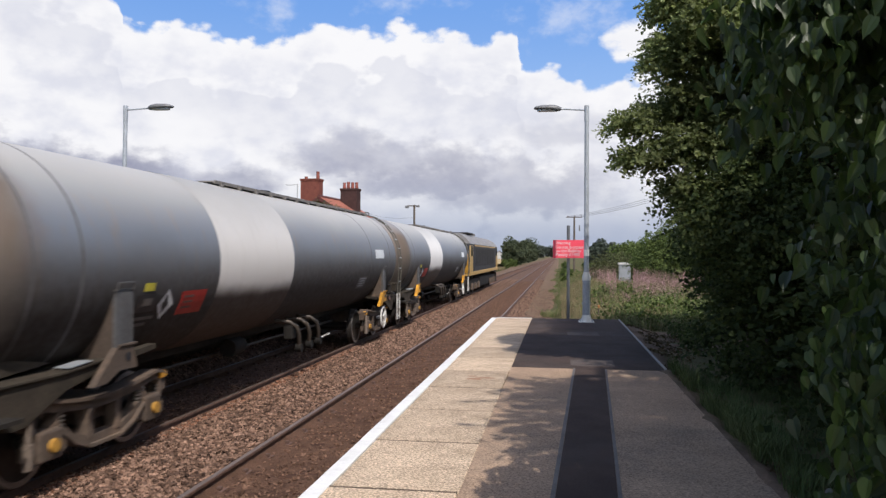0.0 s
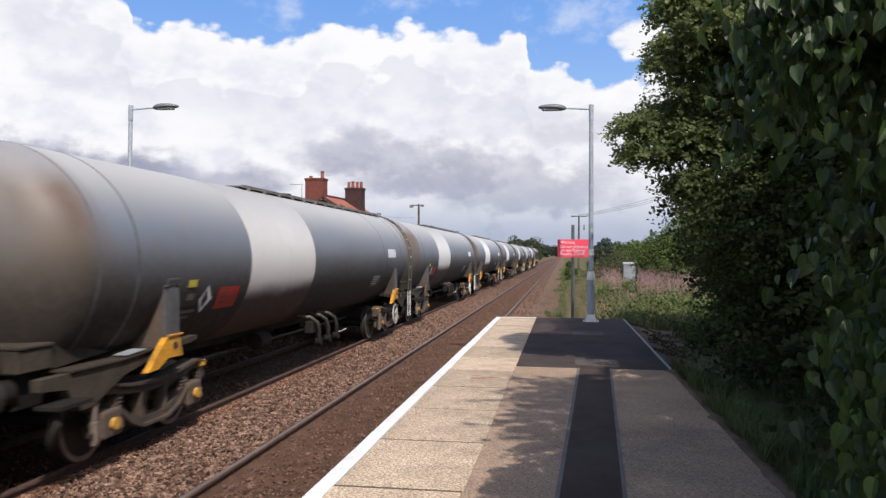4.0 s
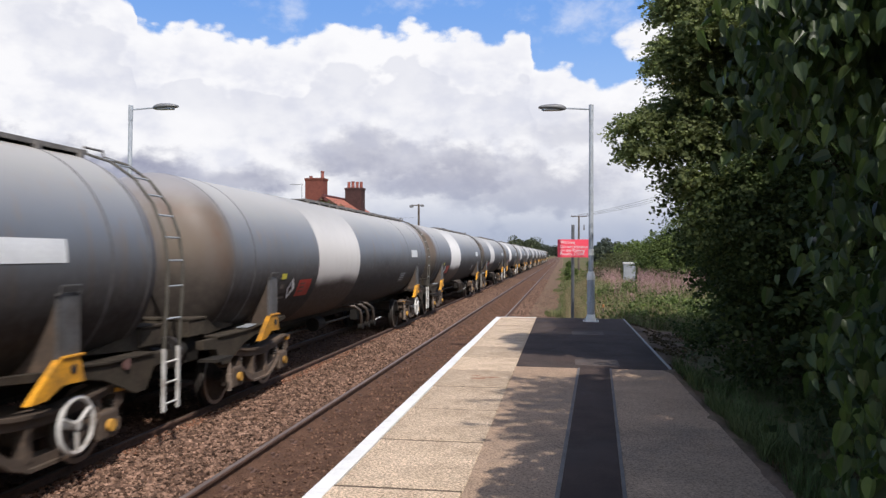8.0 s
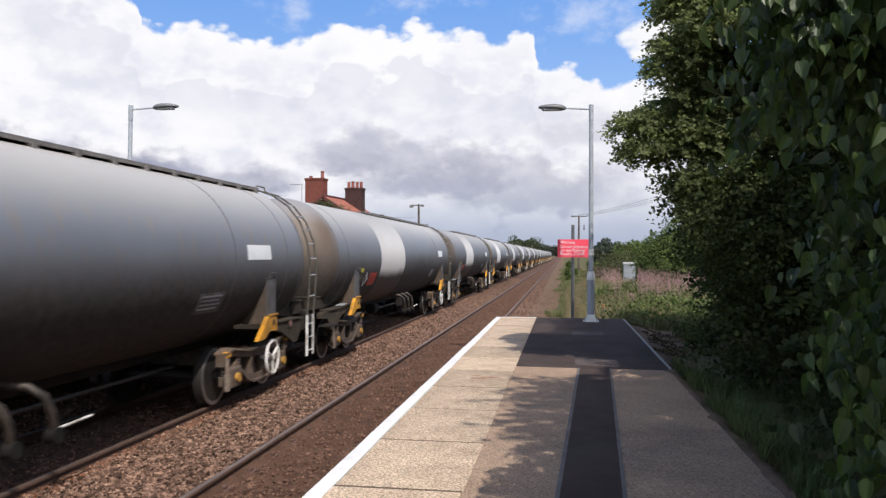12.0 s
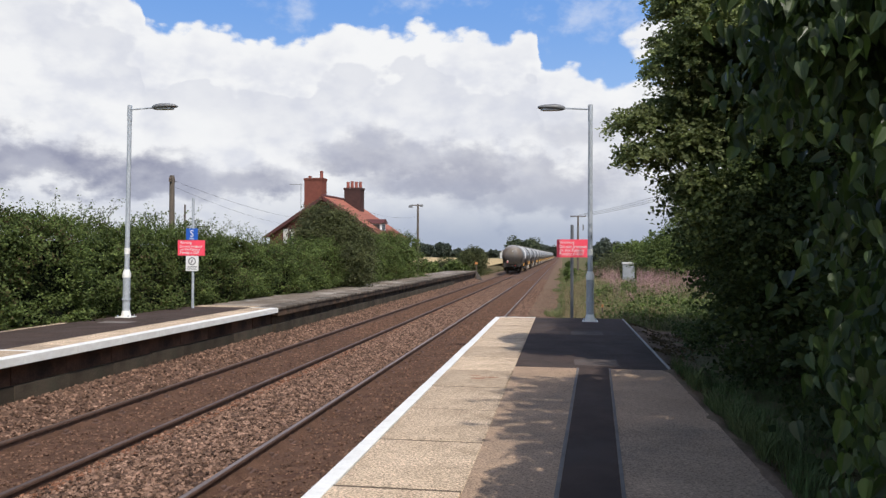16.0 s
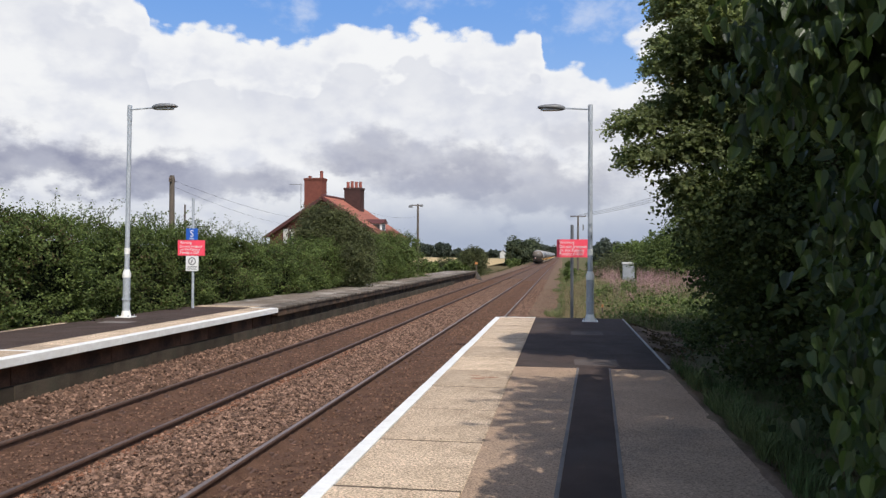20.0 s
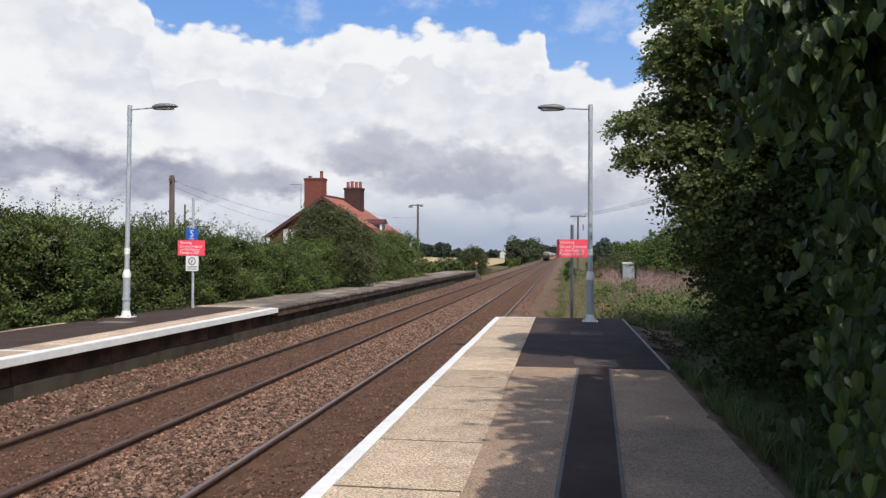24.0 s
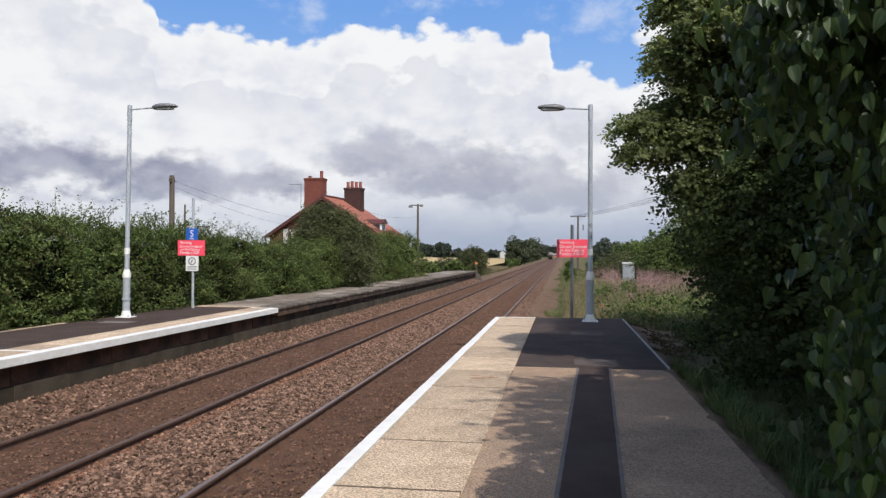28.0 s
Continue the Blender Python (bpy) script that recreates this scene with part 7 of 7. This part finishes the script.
    for k in range(14):
        part("bracket", box(-0.47, 0.47, -2.11 + 0.79 * k, -2.03 + 0.79 * k, 3.57, 3.675), MATS["walkway_steel"], wk)
    part("manhole", turn_z([(3.60, 0.33), (3.69, 0.33), (3.70, 0.36), (3.74, 0.36), (3.75, 0.0)], 20, None, 0, 0.4), MATS["chassis"], w, smooth=40)
    bm = pipe([(0.40, 8.3, 3.68), (0.40, 8.32, 3.74), (0.40, 8.72, 3.74), (0.40, 8.76, 3.64)], 0.016, 6)
    part("handrail", bm, MATS["walkway_steel"], w)
    # ladder over the leading end: bent rails and rungs, then a white lower length
    for s in (1,):
        arc = [(0.30, 3.68), (0.62, 3.58), (0.95, 3.36), (1.20, 3.05), (1.35, 2.68), (1.41, 2.29), (1.40, 1.85), (1.36, 1.20)]
        lad = part("ladder", pipe([(x, 8.56, z) for x, z in arc], 0.020, 6), MATS["ladder_dark"], w, "dark steel ladder bent over the tank end")
        part("ladder_rail", pipe([(x, 8.94, z) for x, z in arc], 0.020, 6), MATS["ladder_dark"], lad)
        for k in range(9):
            f = 0.4 + k * 0.75
            i = min(6, int(f))
            q = f - i
            x, z = arc[i][0] + (arc[i + 1][0] - arc[i][0]) * q, arc[i][1] + (arc[i + 1][1] - arc[i][1]) * q
            # upper rungs paler: the light on their tops is put into the material
            part("rung", tube((x, 8.56, z), (x, 8.94, z), 0.013, n=6), MATS["galvanised"], lad, "rung in a pale tone for its lit top")
        low = part("lower_ladder", box(1.335, 1.375, 8.54, 8.60, 0.42, 1.22, 0.006), MATS["handwheel_white"], w, "white painted lower ladder")
        part("ladder_rail", box(1.335, 1.375, 8.90, 8.96, 0.42, 1.22, 0.006), MATS["handwheel_white"], low)
        for z in (0.52, 0.78, 1.04):
            part("rung", tube((1.355, 8.59, z), (1.355, 8.91, z), 0.014, n=6), MATS["handwheel_white"], low)
    # frame
    part("centre_sill", box(-0.30, 0.30, -9.0, 9.0, 0.82, 1.12, 0.02), MATS["chassis"], w)
    for s in (-1, 1):
        for e in (-1, 1):
            # the end of the frame steps down over the bogie
            part("end_beam", prism([(e * 5.7, 1.22), (e * 6.9, 1.10), (e * 7.5, 0.99), (e * 8.12, 0.74), (e * 8.35, 0.74), (e * 8.55, 1.0), (e * 8.95, 1.04), (e * 8.95, 1.16), (e * 7.5, 1.165), (e * 5.7, 1.28)][::e], s * 1.18 - 0.06, s * 1.18 + 0.06), MATS["dusty_beam"], w, "dusty brown-grey frame end")
            # saddle: an upright flange with webs that fill the space to the tank's curve
            sd = part("saddle", prism([(1.335, 1.30), (1.385, 1.30), (1.385, 1.86), (1.375, 2.02), (1.345, 2.02), (1.335, 1.86)], e * BOG - 0.16, e * BOG + 0.18, axis="y"), MATS["saddle_grey"], w, "dark grey tank saddle", at=pose(0, 0, 0) if s > 0 else Matrix.Diagonal((-1, 1, 1, 1)))
            curve_pts = [(on_tank(z, -0.01), z) for z in (1.90, 1.75, 1.60, 1.45, 1.30, 1.18)]
            for dy in (-0.15, 0.13):
                part("web", prism([(1.36, 1.18), (1.36, 1.90)] + curve_pts, e * BOG + dy, e * BOG + dy + 0.03, axis="y"), MATS["bogie_frame"], sd, "brown grimy web")
            hd = part("grab_handle", pipe([(s * on_tank(z, o), e * BOG + dy, z) for dy, z, o in ((-0.17, 1.99, 0.0), (-0.17, 2.01, 0.05), (-0.17, 2.09, 0.05), (0.15, 2.09, 0.05), (0.15, 2.01, 0.05), (0.15, 1.99, 0.0))], 0.012, 5), MATS["saddle_grey"], w)
            lug = part("lifting_bracket", prism([(e * BOG - 0.60, 0.98), (e * BOG - 0.42, 1.14), (e * BOG - 0.16, 1.36), (e * BOG + 0.16, 1.36), (e * BOG + 0.25, 1.09), (e * BOG - 0.12, 1.10), (e * BOG - 0.36, 0.99)],
                                            s * 1.32, s * 1.40), MATS["yellow_paint"], w, "yellow lifting bracket")
            part("cap_plate", box(s * 1.36 - 0.06, s * 1.36 + 0.06, e * BOG - 0.14, e * BOG + 0.22, 1.36, 1.39, 0.008), MATS["yellow_paint"], lug)
            # black disc stands in for the shade inside the bracket's eye
            part("eye", disc_x(s * 1.395, s * 1.41, e * BOG + 0.05, 1.24, 0.05, 14), MATS["label_black"], lug, "black disc in place of an eye hole")
    for e in (-1, 1):
        hs = part("headstock", box(-1.06, 1.06, e * 8.79 - 0.26, e * 8.79 + 0.26, 1.22, 1.46, 0.015), MATS["dusty_beam"], w, "dusty brown-grey end beam")
        part("end_deck", prism([(e * 6.55, 1.232), (e * 7.5, 1.17), (e * 8.52, 1.17), (e * 8.52, 1.19), (e * 7.5, 1.19), (e * 6.55, 1.252)][::e], -1.27, 1.27), MATS["dusty_beam"], w, "dusty deck over the bogie")
        for s in (-1, 1):
            part("gusset", prism([(e * 7.45, 1.27), (e * 8.53, 1.20), (e * 8.53, 1.46)][::e], s * 1.0 - 0.03, s * 1.0 + 0.03), MATS["dusty_beam"], hs, "sloping gusset")
        part("end_label", box(-0.04, 0.04, min(e * 8.86, e * 8.875), max(e * 8.86, e * 8.875), 2.80, 2.92), MATS["label_white"], w, "small white label on the tank end")
        part("drag_box", box(-0.95, 0.95, e * 8.75 - 0.22, e * 8.75 + 0.22, 0.84, 1.22, 0.015), MATS["chassis"], hs, "dark lower end box")
        part("cover_plate", box(-1.08, 1.08, e * 8.79 - 0.27, e * 8.79 + 0.27, 1.46, 1.49, 0.006), MATS["dusty_beam"], hs)
        for s in (-1, 1):
            bf = part("buffer", tube((s * 0.88, e * 8.98, 1.04), (s * 0.88, e * 9.28, 1.04), 0.13, 0.10, 16), MATS["chassis"], w, smooth=40)
            part("buffer_head", tube((s * 0.88, e * 9.28, 1.04), (s * 0.88, e * 9.34, 1.04), 0.23, 0.21, 24), MATS["wheel_steel"], bf, "round steel buffer head", smooth=40)
        hk = part("coupling", box(-0.06, 0.06, min(e * 8.98, e * 9.30), max(e * 8.98, e * 9.30), 0.92, 1.05, 0.02), MATS["rubbed_pipe"], w)
        part("brake_hose", pipe([(0.35, e * 9.0, 0.95), (0.36, e * 9.15, 0.85), (0.30, e * 9.22, 0.65), (0.22, e * 9.25, 0.60)], 0.028, 6), MATS["label_black"], hk)
        part("red_tap", box(0.30, 0.42, min(e * 9.0, e * 9.08), max(e * 9.0, e * 9.08), 0.98, 1.06), MATS["label_red"], hk, "red brake pipe tap")
        bogie(w, e * BOG)
    for s in (-1, 1):
        part("step_board", box(s * 1.30 - 0.14, s * 1.30 + 0.14, -8.95, -8.4, 0.86, 0.90), MATS["chassis"], w)
        part("plate", box(s * 1.16 - 0.09, s * 1.16 + 0.09, -7.45, -7.05, 1.225, 1.235), MATS["cabinet_grey"], w, "pale plate on the deck", at=pose(0, -7.25, 1.23) @ pose(0, 0, 0, 3.5 , 0, 0) @ pose(0, 7.25, -1.23))
        handwheel(w, s, BOG + 0.25)
        part("red_cap", disc_x(s * 1.24, s * 1.27, 7.9, 1.12, 0.07, 12), MATS["faded_red"], w, "faded red cap")
    # discharge gear below the middle
    for s in (-1, 1):
        for k, y in enumerate((-0.12, 0.52, 1.14)):
            lg = part("discharge_pipe", pipe([(s * 0.75, y - 0.15, 1.10), (s * 1.05, y - 0.12, 1.08), (s * 1.17, y - 0.04, 0.98), (s * 1.19, y + 0.05, 0.80), (s * 1.16, y + 0.12, 0.60)], 0.044, 8), MATS["scuffed_pipe"], w, "scuffed discharge pipe", smooth=50)
            part("flange", disc_x(s * 1.10, s * 1.22, y + 0.13, 0.55, 0.085, 14), MATS["chassis"], lg, smooth=40)
        part("valve_lever", tube((s * 1.2, 1.3, 0.62), (s * 1.26, 1.75, 0.66), 0.016, n=8), MATS["handwheel_white"], w, "white valve lever")
        part("valve_box", box(s * 1.02 - 0.09, s * 1.02 + 0.09, -0.25, 0.0, 0.74, 1.0, 0.02), MATS["chassis"], w)
    part("air_reservoir", tube((-0.55, -3.6, 0.70), (-0.55, -2.2, 0.70), 0.22, n=18), MATS["chassis"], w, smooth=40)
    part("brake_cylinder", tube((0.5, -1.9, 0.75), (0.5, -1.4, 0.75), 0.16, n=18), MATS["chassis"], w, smooth=40)
    part("brake_rod", tube((0.2, -5.5, 0.62), (0.2, 5.5, 0.62), 0.03, n=6), MATS["rubbed_pipe"], w)
    return w


def locomotive():
    t = tagged(empty("diesel_locomotive"), "dark blue and yellow six-axle diesel freight locomotive", "locomotive")
    L = 10.1
    part("underframe", box(-1.315, 1.315, -L, L, 1.22, 1.46, 0.03), MATS["loco_gold"], t, "gold sole bar stripe")
    part("body_side", box(-1.30, 1.30, -7.6, 7.6, 1.36, 3.10, 0.05), MATS["loco_blue"], t, "dark blue body with grilles")
    part("roof", prism([(-1.30, 3.08), (1.30, 3.08), (1.0, 3.45), (0.6, 3.70), (-0.6, 3.70), (-1.0, 3.45)], -L + 0.3, L - 0.3, axis="y"), MATS["loco_roof"], t, "grey sooty roof")
    for s in (-1, 1):
        part("cant_rail_stripe", box(s * 1.30 - 0.01, s * 1.30 + 0.01, -7.5, 7.5, 2.96, 3.05), MATS["loco_gold"], t, "gold stripe below the roof")
    for k in range(7):
        for s in (-1, 1):
            part("side_grille", box(s * 1.30 - 0.012, s * 1.30 + 0.012, -7.0 + 2.0 * k, -5.4 + 2.0 * k, 1.75, 2.85), MATS["loco_grille"], t, "brown-grey grille")
    for e in (-1, 1):
        cab = part("cab", prism([(e * 7.62, 1.36), (e * L, 1.36), (e * L, 2.5), (e * (L - 0.28), 3.09), (e * 7.62, 3.09)][::e], -1.29, 1.29), MATS["loco_blue"], t, "dark blue cab with a yellow end")
        part("yellow_end", box(-1.22, 1.22, min(e * (L - 0.02), e * (L + 0.025)), max(e * (L - 0.02), e * (L + 0.025)), 1.40, 2.48, 0.01), MATS["loco_yellow"], cab, "yellow warning panel")
        for s in (-1, 1):
            part("windscreen", prism([(e * (L + 0.01), 2.52), (e * (L - 0.25), 3.06), (e * (L - 0.31), 3.04), (e * (L - 0.05), 2.50)], s * 0.62 - 0.46, s * 0.62 + 0.46), MATS["pane_dark"], cab, "dark windscreen")
            part("yellow_flash", box(s * 1.29 - 0.008, s * 1.29 + 0.008, min(e * (L - 1.9), e * (L - 0.03)), max(e * (L - 1.9), e * (L - 0.03)), 1.47, 2.98 if e < 0 else 2.48), MATS["loco_gold"], cab, "yellow wrap-round of the cab end")
            part("side_window", box(s * 1.29 - 0.012, s * 1.29 + 0.012, min(e * 8.6, e * 9.4), max(e * 8.6, e * 9.4), 2.35, 2.95), MATS["pane_dark"], cab, "dark side window")
            part("cab_door", box(s * 1.29 - 0.01, s * 1.29 + 0.01, min(e * 7.75, e * 8.35), max(e * 7.75, e * 8.35), 1.45, 3.0), MATS["loco_blue"], cab)
            bf = part("buffer", tube((s * 0.88, e * L, 1.04), (s * 0.88, e * (L + 0.5), 1.04), 0.13, 0.10, 14), MATS["chassis"], t, smooth=40)
            part("buffer_head", tube((s * 0.88, e * (L + 0.5), 1.04), (s * 0.88, e * (L + 0.56), 1.04), 0.24, 0.24, 20), MATS["wheel_steel"], bf, smooth=40)
            part("tail_light", tube((s * 0.9, e * L, 1.7), (s * 0.9, e * (L + 0.03), 1.7), 0.09, n=12), MATS["lamp_red"], cab, "red tail light")
        part("snow_plough", box(-1.2, 1.2, min(e * (L - 0.1), e * (L + 0.12)), max(e * (L - 0.1), e * (L + 0.12)), 0.25, 1.0, 0.02), MATS["chassis"], t)
        bg = part("bogie", prism([(e * 6.1 - 2.4, 0.55), (e * 6.1 + 2.4, 0.55), (e * 6.1 + 2.5, 0.95), (e * 6.1 - 2.5, 0.95)], -1.15, 1.15), MATS["chassis"], t, "dark grey three-axle bogie")
        for k in (-1.85, 0, 1.85):
            part("wheelset", tube((-0.82, e * 6.1 + k, 0.53), (0.82, e * 6.1 + k, 0.53), 0.53, n=28), MATS["wheel_steel"], bg, smooth=40)
            for s in (-1, 1):
                part("axle_box", box(s * 1.2 - 0.08, s * 1.2 + 0.08, e * 6.1 + k - 0.2, e * 6.1 + k + 0.2, 0.34, 0.72, 0.03), MATS["bogie_frame"], bg)
    part("fuel_tank", box(-1.2, 1.2, -3.2, 3.2, 0.32, 1.0, 0.12), MATS["chassis"], t, "dark fuel tank")
    part("exhaust", box(-0.4, 0.4, -1.0, 1.0, 3.75, 3.95, 0.05), MATS["loco_roof"], t)
    part("fan_grille", box(-0.8, 0.8, -6.6, -3.6, 3.74, 3.84, 0.03), MATS["loco_grille"], t)
    return t


def tail_lamp(w):
    l = part("tail_lamp", box(-0.68, -0.50, -9.10, -8.98, 1.36, 1.70, 0.02), MATS["handwheel_white"], w, "white tail lamp with a red lens")
    part("lens", tube((-0.59, -9.10, 1.58), (-0.59, -9.125, 1.58), 0.06, n=16), MATS["lamp_red"], l, "red lens", smooth=40)
    part("red_panel", box(-0.67, -0.51, -9.106, -9.098, 1.37, 1.47), MATS["lamp_red"], l)


PITCH, LEAD = 18.84, 8.80


def lead_place(t):
    """How far the leading ladder of the second wagon is along the line at t seconds."""
    return 23.05 + 23.661 * t + 0.06285 * t * t + 0.12 + 0.47 * max(0.0, 1 - t / 3)


first_wagon = wagon()
wagons = [first_wagon] + [copy_thing(first_wagon, pose(FT, 0, 0)) for k in range(17)]
tail_lamp(wagons[-1])
tagged(wagons[-1], "last grey oil tank wagon of the train, carrying a tail lamp")
loco = locomotive()

# some wagons are grimier than the rest
mat("grimy_white", (0.27, 0.245, 0.21), (0.16, 0.14, 0.115), rough=0.8, scale=4, fine=25, bump=0.05, rand=0.1)
GRIMY = {1: (("lifting_bracket", -1, "bogie_frame"),), 3: (("lifting_bracket", 1, "bogie_frame"), ("handwheel", 1, "grimy_white"), ("lower_ladder", 1, "grimy_white")),
         4: (("handwheel", 1, "grimy_white"),), 5: (("lifting_bracket", -1, "bogie_frame"),), 10: (("handwheel", 1, "grimy_white"), ("lower_ladder", 1, "grimy_white")),
         15: (("lifting_bracket", -1, "saddle_grey"),)}
for k, changes in GRIMY.items():
    for kind_name, end, coat in changes:
        for o in wagons[k].children:
            if o.name.split(".")[0] == kind_name and o.data.vertices[0].co.y * end > 0:
                for q in [o] + [c for c in o.children if not c.name.startswith("eye")]:
                    q.material_slots[0].link = "OBJECT"
                    q.material_slots[0].material = MATS[coat]


def motions():
    times = [0, 1, 2, 3, 4, 5, 6, 7, 8, 9, 10, 11, 12, 13, 14, 15, 16, 18, 20, 22, 24, 26, 28]
    for k, w in enumerate(wagons):
        walk(w, [(t, pose(FT, lead_place(t) - PITCH * (k - 1) - LEAD, 0)) for t in times])
    walk(loco, [(t, pose(FT, lead_place(t) + PITCH + 0.6 + 10.66, 0)) for t in times])
    # boughs and hanging branches stir in the wind
    for part_, root, deg, beat in SWAYING:
        rows = []
        for k in range(57):
            t = k * 0.5
            a = deg * (0.6 * math.sin(1.7 * t + beat * 2.4) + 0.4 * math.sin(3.9 * t + beat * 1.3))
            c = deg * (0.6 * math.sin(1.3 * t + beat * 4.1) + 0.4 * math.sin(3.1 * t + beat * 0.7))
            rows.append((t, Matrix.Translation(root) @ pose(0, 0, 0, a, c, 0) @ Matrix.Translation(-root)))
        walk(part_, rows)
    # the clouds drift slowly across
    walk(sky_backdrop, [(t, pose(0, 0, 2.4, 0, 0, 1.0 - 2.05 * t / 28)) for t in (0, 7, 14, 21, 28)])


motions()
